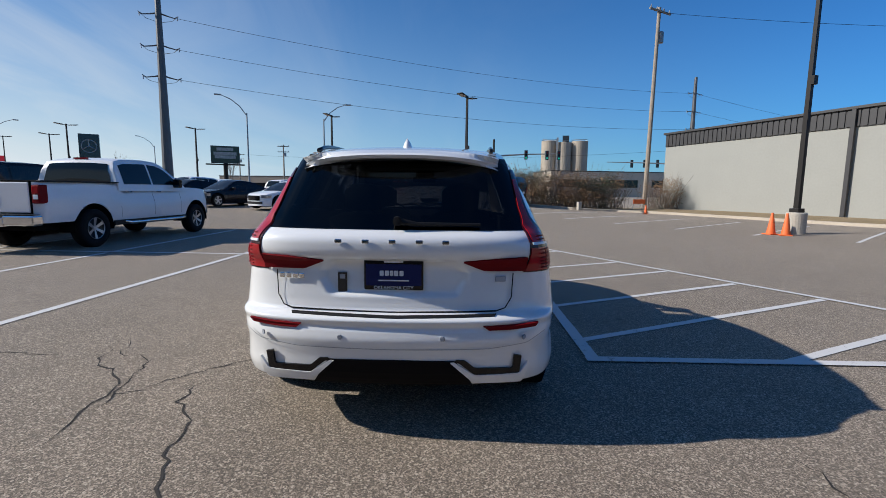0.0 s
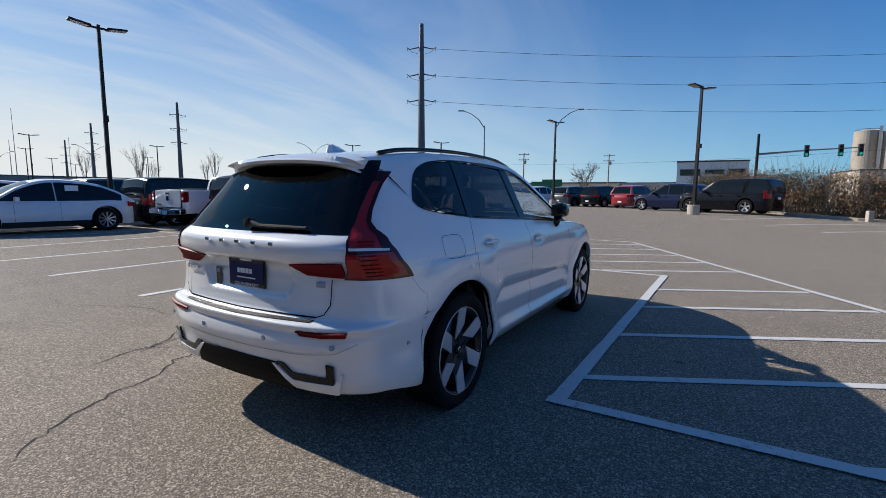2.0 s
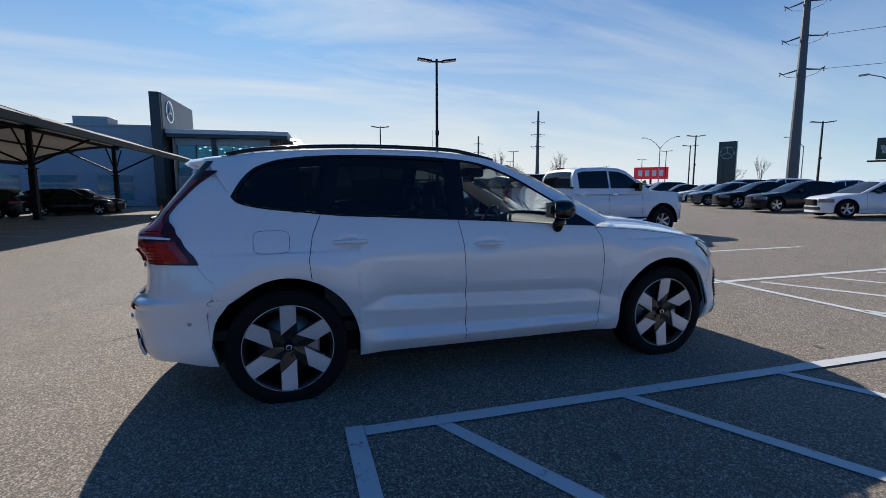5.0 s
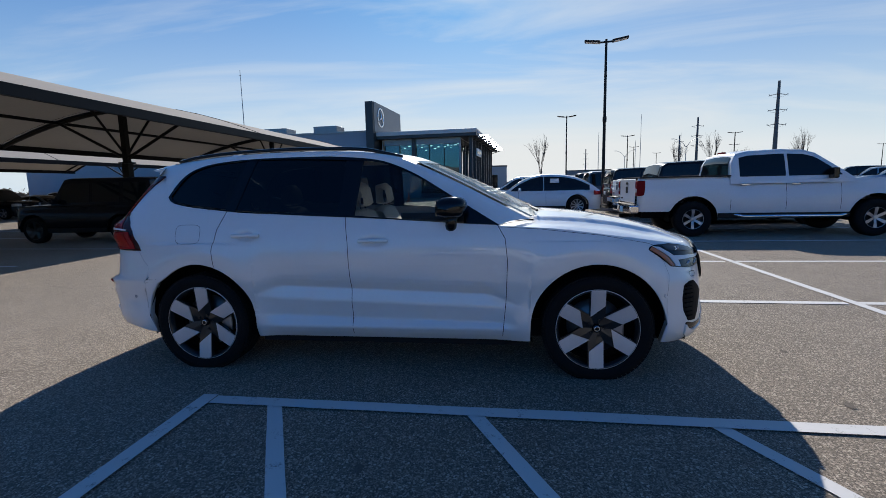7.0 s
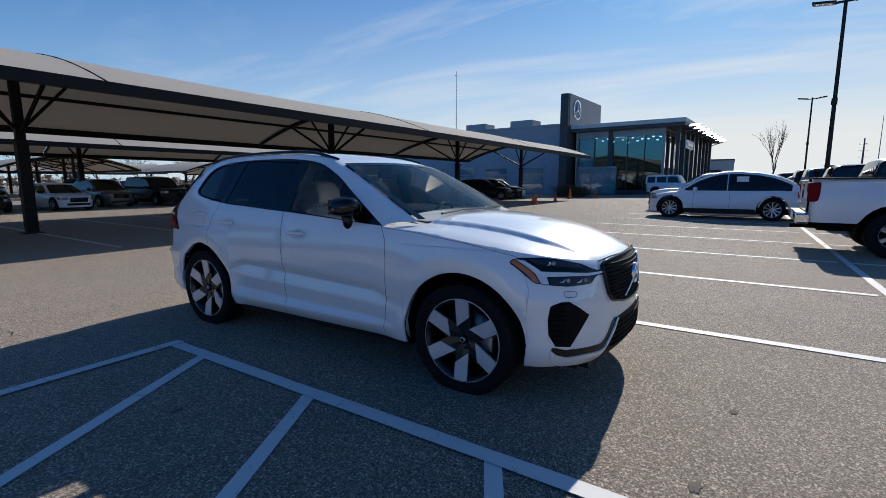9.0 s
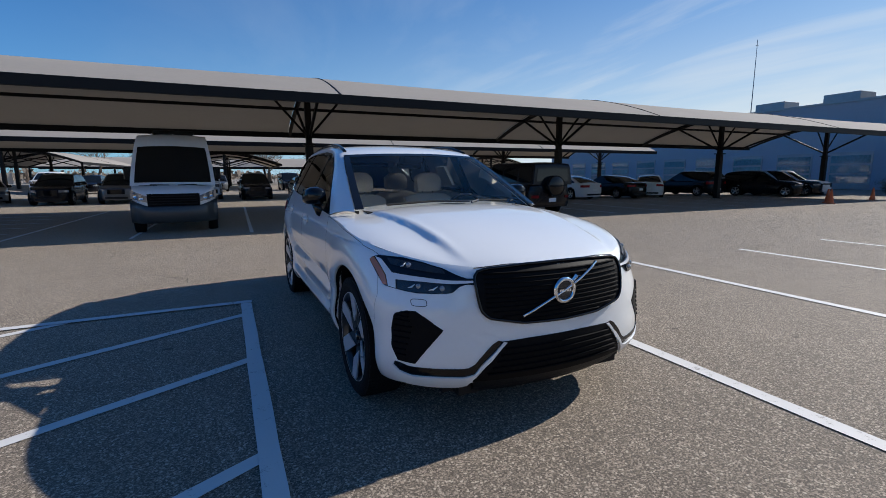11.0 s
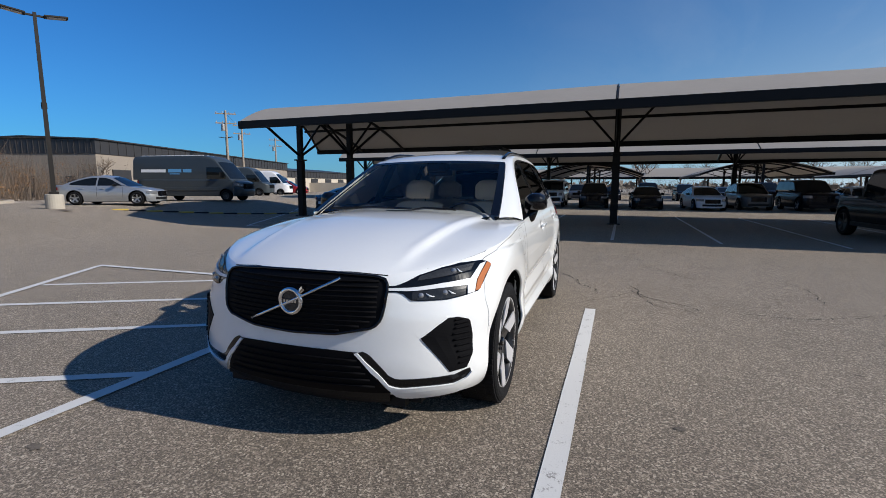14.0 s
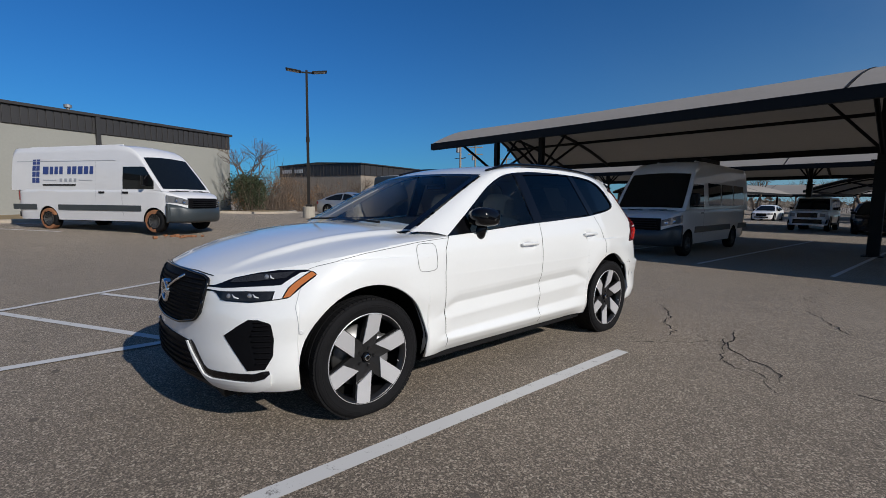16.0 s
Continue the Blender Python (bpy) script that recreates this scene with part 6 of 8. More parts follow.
# ---- the white SUV: rear ----
for sg in (1, -1):
    place = lambda u, v, off, sg=sg: Vector((on_rear(u, v, off).x * sg, on_rear(u, v, off).y, on_rear(u, v, off).z))
    tail = lambda u, v, off, sg=sg: Matrix.Diagonal((sg, 1, 1)) @ on_tail(u, v, off)
    TO = [(0.700, 1.450), (0.771, 1.389), (0.802, 1.333), (0.831, 1.244), (0.8335, 1.181), (0.805, 1.145), (0.717, 1.101), (0.659, 1.041), (0.631, 0.974), (0.593, 0.891)]
    TI = [(0.820, 1.450), (0.845, 1.389), (0.865, 1.333), (0.886, 1.244), (0.896, 1.181), (0.908, 1.140), (0.905, 1.106), (0.904, 1.055), (0.916, 0.975), (0.928, 0.898)]
    mid = lambda f: [(a[0] + (b[0] - a[0]) * f, a[1] + (b[1] - a[1]) * f) for a, b in zip(TI, TO)]
    tl = panel("tail_lamp", TI, TO, tail, LAMP_SMOKE, 0.006, 44, 9, label="tall red tail lamp curving up beside the rear glass")
    panel("lamp_band", mid(0.04)[1:8], mid(0.62)[1:8], tail, LENS_RED, 0.010, 40, 7, parent=tl, depth=0.005, label="bright red light band")
    panel("lamp_block", [(0.905, 1.030), (0.914, 0.975), (0.924, 0.905)], [(0.69, 1.030), (0.67, 0.975), (0.645, 0.905)], tail, LENS_RED, 0.011, 12, 9, parent=tl, depth=0.006)
    panel("lamp_facet", [(0.835, 1.022), (0.835, 0.925)], [(0.735, 1.022), (0.700, 0.920)], tail, LENS_ORANGE, 0.0135, 8, 6, parent=tl, depth=0.004)
    panel("reverse_light", [(0.898, 1.046), (0.82, 1.044), (0.715, 1.038)], [(0.898, 1.058), (0.82, 1.056), (0.715, 1.049)], tail, LENS_WHITE, 0.015, 12, 3, parent=tl, depth=0.008)
    for z in (0.92, 0.94, 0.96, 0.98, 1.00, 1.02, 1.07, 1.085):
        rod("lamp_rib", [(0.875, z), (0.80, z)], 0.003, LENS_RED_DARK, tail, 0.013, parent=tl, n=10, seg=5)
    panel("lamp_arm", [(0.366, 0.955), (0.470, 0.910), (0.55, 0.909), (0.695, 0.909)], [(0.366, 0.960), (0.46, 0.969), (0.55, 0.975), (0.700, 0.984)], place, LENS_RED_DARK, 0.0045, 18, 4, parent=tl)
    panel("lower_reflector", [(0.500, 0.614), (0.62, 0.615), (0.745, 0.626)], [(0.470, 0.638), (0.62, 0.641), (0.760, 0.652)], place, LENS_RED_DARK, 0.006, 12, 3, label="slim dark red bumper reflector")
    panel("diffuser_slot", [(0.636, 0.480), (0.632, 0.405), (0.43, 0.412), (0.378, 0.457), (0.335, 0.459)], [(0.676, 0.470), (0.668, 0.374), (0.43, 0.374), (0.35, 0.440), (0.322, 0.448)], place, GLOSS_BLACK, 0.006, 30, 3)
    panel("diffuser_lip", [(0.712, 0.436), (0.668, 0.374), (0.43, 0.374), (0.322, 0.448)], [(0.718, 0.424), (0.684, 0.318), (0.429, 0.326), (0.300, 0.446)], place, WHITE, 0.010, 28, 3, depth=0.014)
    for x, z in ((0.262, 0.576), (0.683, 0.576)):
        p = on_rear(x, z, 0.003)
        part("parking_sensor", add_lathe(bmesh.new(), [(0.001, -0.002), (0.010, -0.002), (0.0125, 0.004), (0.0135, -0.001)], 16, "y"), GREY_INK, hero).matrix_basis = pose(p.x * sg, p.y, p.z, 0, 0, 40 * sg if x > 0.5 else 0)
    p = on_side(-1.93, 0.545, 0.001)
    part("parking_sensor", add_lathe(bmesh.new(), [(0.001, 0.002), (0.010, 0.002), (0.0125, -0.003), (0.0135, -0.001)], 16, "x"), GREY_INK, hero).matrix_basis = pose(p.x * sg, p.y, p.z, 0, 0, 0 if sg > 0 else 180)
    seam("tailgate_seam", [(0.627, 0.899), (0.620, 0.77), (0.587, 0.717), (0.54, 0.702)], on_rear, 0.006, sgn=sg)
    # shade along the bumper's crease, drawn as a thin grey strip
    seam("crease_shade_line", [(0.0, 0.515), (0.5, 0.52), (0.70, 0.545), (0.80, 0.60)], on_rear, 0.004, GREY_INK, sgn=sg)
panel("diffuser", [(-0.42, 0.312), (0, 0.31), (0.42, 0.312)], [(-0.33, 0.452), (0, 0.456), (0.33, 0.452)], on_rear, VENT_BLACK, 0.006, 20, 5, label="black rear diffuser")
panel("bumper_step", [(-0.53, 0.6815), (0, 0.6745), (0.53, 0.6815)], [(-0.54, 0.689), (0, 0.682), (0.54, 0.689)], on_rear, TRIM_BLACK, 0.003, 20, 3, depth=0.005)
seam("tailgate_lower_seam", [(-0.54, 0.702), (0, 0.694), (0.54, 0.702)], on_rear, 0.008)
p = on_rear(0, 0.885, 0.0)
plate = part("number_plate", box(-0.156, 0.156, -0.012, 0.0, -0.082, 0.082, 0.006), GLOSS_BLACK, hero, "navy dealer plate in a black frame")
plate.matrix_basis = pose(0, p.y - 0.006, 0.885)
part("plate_face", box(-0.146, 0.146, -0.0145, -0.0125, -0.058, 0.056), PLATE_BLUE, plate)
text_part("OKLAHOMA CITY", 0.026, WHITE_INK, pose(0, -0.0135, -0.070) @ pose(0, 0, 0, 90), plate, 0.0008)
for x, w in ((-0.062, 0.017), (-0.034, 0.017), (-0.010, 0.014), (0.014, 0.017), (0.042, 0.017)):
    part("plate_mark", box(x - w * 0.62, x + w * 0.62, -0.0165, -0.0145, -0.006, 0.022, 0.003), WHITE_INK, plate)
part("plate_small_print", box(-0.08, 0.08, -0.0160, -0.0145, -0.034, -0.027), WHITE_INK, plate)
part("plate_small_print", box(-0.05, 0.05, -0.0140, -0.0120, 0.064, 0.073), WHITE_INK, plate)
# tailgate badges as plain bright blocks
for k, x in enumerate((-0.278, -0.138, 0.0, 0.138, 0.272)):
    q = on_rear(x, 1.062, 0.006)
    part("tailgate_badge", box(-0.018, 0.018, -0.004, 0.003, -0.010, 0.010, 0.004), CHROME, hero).matrix_basis = pose(x, q.y, q.z)
for k in range(4):
    q = on_rear(-0.595 + 0.036 * k, 0.872, 0.005)
    part("model_badge", box(-0.014, 0.014, -0.003, 0.003, -0.013, 0.013, 0.004), CHROME, hero).matrix_basis = pose(q.x, q.y, q.z, 0, 0, -8)
q = on_rear(0.56, 0.868, 0.004)
part("plug_badge", box(-0.028, 0.028, -0.002, 0.003, -0.014, 0.014, 0.003), GREY_INK, hero).matrix_basis = pose(q.x, q.y, q.z, 0, 0, 8)
q = on_rear(-0.272, 0.83, 0.004)
bm = bmesh.new()
vs = [bm.verts.new(v) for v in ((-0.024, 0, 0.062), (0.024, 0, 0.062), (0.024, 0, -0.040), (0.0, 0, -0.062), (-0.024, 0, -0.040))]
bmesh.ops.extrude_face_region(bm, geom=[bm.faces.new(vs)])
for v in list(bm.verts)[5:]:
    v.co.y -= 0.004
tag = part("hang_tag", bm, SIGN_DARK, hero, "small black tag on the tailgate")
tag.matrix_basis = pose(q.x, q.y, q.z)
part("tag_print", box(-0.014, 0.014, -0.0055, -0.0042, 0.028, 0.052), GREY_INK, tag)

# ---- the white SUV: roof and cabin ----
for sg in (1, -1):
    E = smooth_line([(y, x, z) for y, x, z in ROOF_EDGE if y < 0.2], 30)
    pts = [(sg * (e[1] - 0.022), e[0], e[2] + 0.006 + 0.016 * min(1, 8 * (i / 29) * (1 - i / 29))) for i, e in enumerate(E[:-2])]
    part("roof_rail", tube(pts, 0.014, 8), GLOSS_BLACK, hero, "black roof rail", smooth=True)
fin = []
for y, h, w in ((-1.36, 0.004, 0.010), (-1.42, 0.026, 0.028), (-1.49, 0.056, 0.037), (-1.55, 0.072, 0.035), (-1.585, 0.070, 0.029), (-1.605, 0.01, 0.02)):
    z0 = 1.618 - 0.030 * max(0, (-1.1 - y) / 0.43)
    fin.append([(-w, y, z0), (-w * 0.55, y, z0 + h * 0.6), (0, y, z0 + h), (w * 0.55, y, z0 + h * 0.6), (w, y, z0)])
part("antenna_fin", merge(grid_bm(fin)), WHITE, hero, smooth=True)


def seat(x, y, big=True):
    s = new("seat")
    s.parent = hero
    s.matrix_basis = pose(x, y, 0)
    s["label"] = "cream leather seat"

    def cushion(nm, prof, wid):
        rows = [[(wid * c * (1 - 0.14 * abs(2 * i / (len(prof) - 1) - 1) ** 4), p[0] - 0.02 * (1 - c * c) * p[2], p[1] - 0.05 * c ** 4 * (1 - abs(2 * i / (len(prof) - 1) - 1))) for c in np.linspace(-1, 1, 9)] for i, p in enumerate(prof)]
        part(nm, merge(grid_bm(rows)), CREAM, s, smooth=True)
    cushion("backrest", [(-0.02, 0.62, -1), (0.02, 0.68, -1), (-0.08, 0.95, -1), (-0.18, 1.14, -1), (-0.22, 1.16, 0), (-0.27, 1.14, 1), (-0.18, 0.90, 1), (-0.12, 0.62, 1)], 0.26)
    cushion("cushion", [(-0.05, 0.55, 0), (-0.05, 0.64, 0), (0.25, 0.66, 0), (0.46, 0.69, 0), (0.50, 0.66, 0), (0.50, 0.55, 0)], 0.26)
    cushion("headrest", [(-0.20, 1.18, -1), (-0.17, 1.22, -1), (-0.19, 1.33, -1), (-0.22, 1.37, 0), (-0.28, 1.35, 1), (-0.28, 1.20, 1), (-0.24, 1.17, 1)], 0.135)
    for c in (-0.06, 0.06):
        part("headrest_post", tube([(c, -0.22, 1.12), (c, -0.23, 1.22)], 0.008, 6), CHROME, s)


for x in (-0.37, 0.37):
    seat(x, -0.05)
    seat(x * 0.95, -0.98)
dash = [[(x, y, z + 0.02 * (1 - (x / 0.72) ** 2)) for y, z in ((1.10, 1.06), (0.92, 1.085), (0.74, 1.075), (0.66, 1.03), (0.64, 0.92), (0.68, 0.70))] for x in np.linspace(-0.74, 0.74, 15)]
part("dashboard", solid(dash, 0.02, (0, 0, 1)), DASH, hero, "pale grey dashboard", smooth=True)
part("steering_wheel", add_lathe(bmesh.new(), [(0.175, 0.0), (0.18, 0.014), (0.192, 0.016), (0.198, 0.0), (0.192, -0.014), (0.18, -0.014), (0.175, 0.0)], 36, "y", pose(-0.37, 0.50, 1.00, -22)), DASH, hero, smooth=True)
part("steering_hub", add_lathe(bmesh.new(), [(0.001, -0.03), (0.07, -0.02), (0.08, 0.01), (0.02, 0.12)], 20, "y", pose(-0.37, 0.51, 0.995, -22)), DASH, hero, smooth=True)
part("centre_screen", box(-0.08, 0.08, 0.63, 0.65, 0.82, 1.04, 0.006), PANE_DARK, hero)
part("rear_view_mirror", box(-0.12, 0.12, 0.13, 0.16, 1.40, 1.46, 0.015), TRIM_BLACK, hero)
part("headlining", box(-0.56, 0.56, -1.75, 0.05, 1.545, 1.55), mat("headlining_cloth", (0.50, 0.47, 0.43), 0.95), hero)
for sg in (1, -1):
    for t0, t1 in ((0.80, -0.22), (-0.28, -1.15)):
        part("door_card", box(*sorted((sg * 0.80, sg * 0.825)), min(t0, t1), max(t0, t1), 0.5, 1.05), DASH, hero)
    trim = [[(sg * (e[1] - 0.012), e[0] - 0.03, e[2] - 0.03), (sg * (side_x(d[0], d[1]) - 0.035), d[0] - 0.01, d[1] + 0.005)] for e, d in zip(smooth_line(ROOF_EDGE, 60), smooth_line(DLO_TOP, 60)) if 0.05 < d[0] < 0.80]
    part("pillar_trim", solid(trim, 0.008, (-sg, 0, 0)), CREAM, hero, "pale inner trim of the windscreen pillar")
# paper in the side window
rows = [[(-(side_x(y, z) - 0.022), y, z) for z in np.linspace(1.22, 1.43, 5)] for y in np.linspace(-0.78, -0.54, 5)]
part("window_sticker", grid_bm(rows), mat("sticker_paper", (0.60, 0.62, 0.60), 0.6, vary=0.15, noise_scale=20), hero, "printed paper sheet behind the rear side window")

# ---- other vehicles ----
def parked(kind, label, category, paint, spec, lower=None):
    """A parked vehicle round the origin, nose to +y: shell with wheel arches, glasshouse, wheels, lamps."""
    L, W, wb, fo = spec["L"], spec["W"], spec["wb"], spec["fo"]
    r, clr = spec["r"], spec.get("clr", 0.22)
    c = thing(kind, pose(0, 0, 0), label, category)
    y1, y0 = L / 2, -L / 2
    axf, axr = y1 - fo, y1 - fo - wb
    ra = r * spec.get("arch", 1.16) + 0.02
    dk = np.array(spec["deck"]).T
    deck = lambda u: float(np.interp(u, dk[0], dk[1]))                   # top of the lower shell along y (as a share of L from the tail)
    hw = W / 2

    def low(y):
        z = clr if y > axr else spec.get("tail_clr", clr)
        for a in (axf, axr):
            if abs(y - a) < ra:
                z = max(z, r + math.sqrt(ra * ra - (y - a) ** 2))
        return z
    ys = list(y0 + (1 - np.cos(np.linspace(0, math.pi, 40))) / 2 * L)
    for a in (axf, axr):
        ys = [y for y in ys if abs(y - a) > ra + 0.01] + [a + (ra + 1e-4) * math.cos(t) for t in np.linspace(0, math.pi, 15)]
    ys = sorted(set(ys))
    nose, tail = spec.get("nose", 3.0), spec.get("tailp", 5.0)

    def plan(y):
        if y > 0:
            u = min(1, y / y1)
            return max(0.0, 1 - u ** (nose * 2.6)) ** 0.5
        u = min(1, y / y0)
        return max(0.0, 1 - u ** (tail * 2.6)) ** 0.5

    def flank_x(y, z):
        zt = deck((y - y0) / L)
        q = (z - clr) / max(0.3, zt - clr)
        swell = 0.955 + 0.045 * math.sin(math.pi * min(1, q * 1.15)) - 0.1 * max(0, q - 0.75) if spec.get("tuck", True) else min(1.0, 0.965 + 0.09 * q)
        return hw * (0.12 + 0.88 * plan(y)) * swell
    rows = []
    for y in ys:
        zt, zl = deck((y - y0) / L), low(y)
        sec = [(flank_x(y, zl + (zt - zl) * k / 10), y, zl + (zt - zl) * k / 10) for k in range(11)]
        for u in (0.93, 0.8, 0.5, 0.2, 0.0):
            sec.append((sec[10][0] * u, y, zt + spec.get("crown", 0.04) * (1 - u * u)))
        rows.append(sec)
    bm = grid_bm(rows, mirror=True)
    for e in (rows[0], rows[-1]):
        grid_bm([e, [(0, e[0][1], p[2]) for p in e]], bm, mirror=True)
    merge(bm, 1e-3)
    part("body", bm, paint, c, smooth=True)
    ub = box(-hw * 0.66, hw * 0.66, y0 + 0.2, y1 - 0.25, clr - 0.02, clr + 0.15)
    add_box(ub, -hw * 0.93, hw * 0.93, axr + ra + 0.02, axf - ra - 0.02, clr - 0.02, clr + 0.1)
    part("underbody", ub, VOID_BLACK, c)
    for a in (axf, axr):
        for s in (1, -1):
            part("wheel_arch", grid_bm([[(s * x, a + (ra - 0.004) * math.cos(t), r + (ra - 0.004) * math.sin(t)) for x in (hw * 0.985, hw * 0.62)] for t in np.linspace(-0.1, math.pi + 0.1, 16)]), VOID_BLACK, c)
    if lower:
        for s in (1, -1):
            part("lower_cladding", box(*sorted((s * hw * 0.97, s * (hw + 0.012))), axr + ra, axf - ra, clr - 0.01, clr + spec.get("clad", 0.16), 0.01), lower, c)
    # glasshouse: a roof profile along y, flanks that lean in, windows laid on it
    for g in spec["cabins"]:
        prof, zb = g["roof"], g["zb"]
        zt = max(z for _, z in prof)
        ws_, wt_ = g.get("wb", hw * 0.93), g.get("wt", hw * 0.72)
        lean = g.get("lean", 1.25)
        py, pz = np.array(prof).T

        def xs(z):
            return ws_ + (wt_ - ws_) * max(0.0, min(1.0, (z - zb) / (zt - zb))) ** lean
        P2 = resample(prof, 64)
        rows = []
        for y, z in P2:
            e = xs(z)
            flank = [(xs(zb + (z - zb) * k / 8), y, zb + (z - zb) * k / 8) for k in range(8)]
            bulge = g.get("crown", 0.05)
            cap = [(e * u, y, z + bulge * min(1, (z - zb) * 4) * (1 - u * u)) for u in (1.0, 0.97, 0.9, 0.7, 0.4, 0.0)]
            rows.append(flank + cap)
        bm = grid_bm(rows, mirror=True)
        merge(bm, 1e-3)
        part("cabin", bm, g.get("paint", paint), c, smooth=True)
        arc = np.concatenate([[0], np.cumsum(np.hypot(np.diff(py), np.diff(pz)))])
        roofz = lambda y: float(np.interp(y, py, pz))
        sill, head = g.get("sill", 0.05), g.get("head", 0.075)
        for ya, yb in g["side"]:
            for s in (1, -1):
                rows2 = []
                for i in range(11):
                    y = ya + (yb - ya) * i / 10
                    z0, z1 = zb + sill, max(zb + sill + 0.01, min(roofz(y) - head, g.get("wtop", 9)))
                    rows2.append([(s * (xs(z0 + (z1 - z0) * j / 6) + 0.006), y, z0 + (z1 - z0) * j / 6) for j in range(7)])
                part("side_window", grid_bm(rows2), PANE_DARK, c, smooth=True)
        for nm, (ya, yb), f in (("windscreen", g["front"], 0.90), ("rear_window", g.get("back", (0, 0)), g.get("backw", 0.84))):
            if ya == yb:
                continue
            sa, sb = [np.interp(q, py, arc) for q in (ya, yb)]
            rows2 = []
            for t in np.linspace(sa, sb, 9):
                y, z = np.interp(t, arc, py), np.interp(t, arc, pz)
                e = xs(z) * f
                o = 0.010 if nm == "windscreen" else -0.010
                rows2.append([(e * u, y + o, z + 0.008 + g.get("crown", 0.05) * min(1, max(0, z - zb) * 4) * (1 - (u * f) ** 2)) for u in np.linspace(-1, 1, 11)])
            part(nm, grid_bm(rows2), PANE_DARK, c, smooth=True)
    # wheels
    for a in (axf, axr):
        for s in (1, -1):
            w = new("wheel")
            w.parent = c
            w.matrix_basis = pose(s * (hw - 0.125), a, r) @ pose(0, 0, 0, 0, 0, 0 if s > 0 else 180)
            rr = r * spec.get("rim", 0.68)
            tw = spec.get("tw", 0.115)
            bm = add_lathe(bmesh.new(), [(rr, -tw), (r * 0.93, -tw * 1.05), (r, -tw * 0.75), (r, tw * 0.75), (r * 0.93, tw * 1.05), (rr, tw * 0.95), (rr * 0.96, tw * 0.6)], 28, "x")
            part("tyre", bm, spec.get("tyre", RUBBER), w, smooth=True)
            part("rim_well", add_lathe(bmesh.new(), [(rr * 1.0, tw * 0.98), (rr * 0.95, tw * 0.8), (rr * 0.9, tw * 0.25), (0.02, tw * 0.2)], 24, "x"), RIM_DARK, w, smooth=True)
            n = spec.get("spokes", 5)
            wf = 5.0 / n
            rim = add_lathe(bmesh.new(), [(rr * 1.0, tw * 0.99), (rr * 0.985, tw * 1.03), (rr * 0.94, tw * 0.95)], 24, "x")
            add_lathe(rim, [(0.001, tw * 0.78), (rr * 0.18, tw * 0.75), (rr * 0.2, tw * 0.5)], 12, "x")
            for k in range(n):
                sp = [[(tw * 0.62, -rr * 0.13 * wf, rr * 0.12), (tw * 0.68, rr * 0.13 * wf, rr * 0.12)], [(tw * 0.80, -rr * 0.15 * wf, rr * 0.55), (tw * 0.84, rr * 0.15 * wf, rr * 0.55)], [(tw * 0.90, -rr * 0.20 * wf, rr * 0.97), (tw * 0.92, rr * 0.20 * wf, rr * 0.97)]]
                turn = pose(0, 0, 0, 360 * k / n)
                grid_bm([[turn @ Vector(p) for p in r] for r in sp], rim)
            part("rim", rim, spec.get("alloy", ALLOY), w)
    # lamps, grille, plates: (name, material, end, x0, x1, z0, z1, proud)
    for nm, ma, end, xa, xb, za, zb2, both in spec["fit"]:
        for s in ((1, -1) if both else (1,)):
            rows3 = []
            for i in range(7):
                x = xa + (xb - xa) * i / 6
                col = []
                for j in range(3):
                    z = za + (zb2 - za) * j / 2
                    # where the plan outline has this half width
                    f = max(0.0, min(1.0, (abs(x) / hw - 0.12) / 0.88))
                    u = (1 - min(0.999, f * 0.985) ** 2) ** (1 / ((nose if end > 0 else tail) * 2.6))
                    col.append(Vector((x * s, (y1 if end > 0 else y0) * u + end * 0.012, z)))
                rows3.append(col)
            part(nm, solid(rows3, 0.03 * end, (0, 1, 0)), ma, c)
    for s in (1, -1):
        if "mirror" in spec:
            my, mz = spec["mirror"]
            part("door_mirror", box(*sorted((s * (hw - 0.04), s * (hw + 0.17))), my - 0.07, my + 0.05, mz, mz + spec.get("mh", 0.15), 0.03), spec.get("mirror_paint", GLOSS_BLACK), c)
        for hy in spec.get("handles", ()):
            part("door_handle", box(*sorted((s * (hw - 0.02), s * (hw + 0.018))), hy - 0.09, hy + 0.09, spec["hz"] - 0.015, spec["hz"] + 0.015, 0.008), spec.get("handle_paint", paint), c)
        for (sy, sz0, sz1) in spec.get("seams", ()):
            strip = []
            for z in np.linspace(max(sz0, low(sy) + 0.02), min(sz1, deck((sy - y0) / L) - 0.01), 12):
                x = flank_x(sy, z) + 0.0025
                strip.append([(s * x, sy - 0.004, z), (s * x, sy + 0.004, z)])
            part("door_seam", grid_bm(strip), VOID_BLACK, c)
    return c


def fit_out(hl, gr, tl, pl=(0.42, 0.55), grm=None):
    """The usual lamps, grille and plates; hl, gr, tl as (x0, x1, z0, z1)."""
    return [("headlight", LENS_CLEAR, 1, *hl, True), ("grille", grm or GLOSS_BLACK, 1, *gr, False), ("lower_grille", TRIM_BLACK, 1, gr[0] * 1.3, gr[1] * 1.3, 0.28, 0.40, False),
            ("tail_lamp", LENS_RED, -1, *tl, True), ("rear_plate", WHITE_INK, -1, -0.15, 0.15, *pl, False), ("lower_bumper", TRIM_BLACK, -1, -0.6, 0.6, 0.26, 0.36, False)]


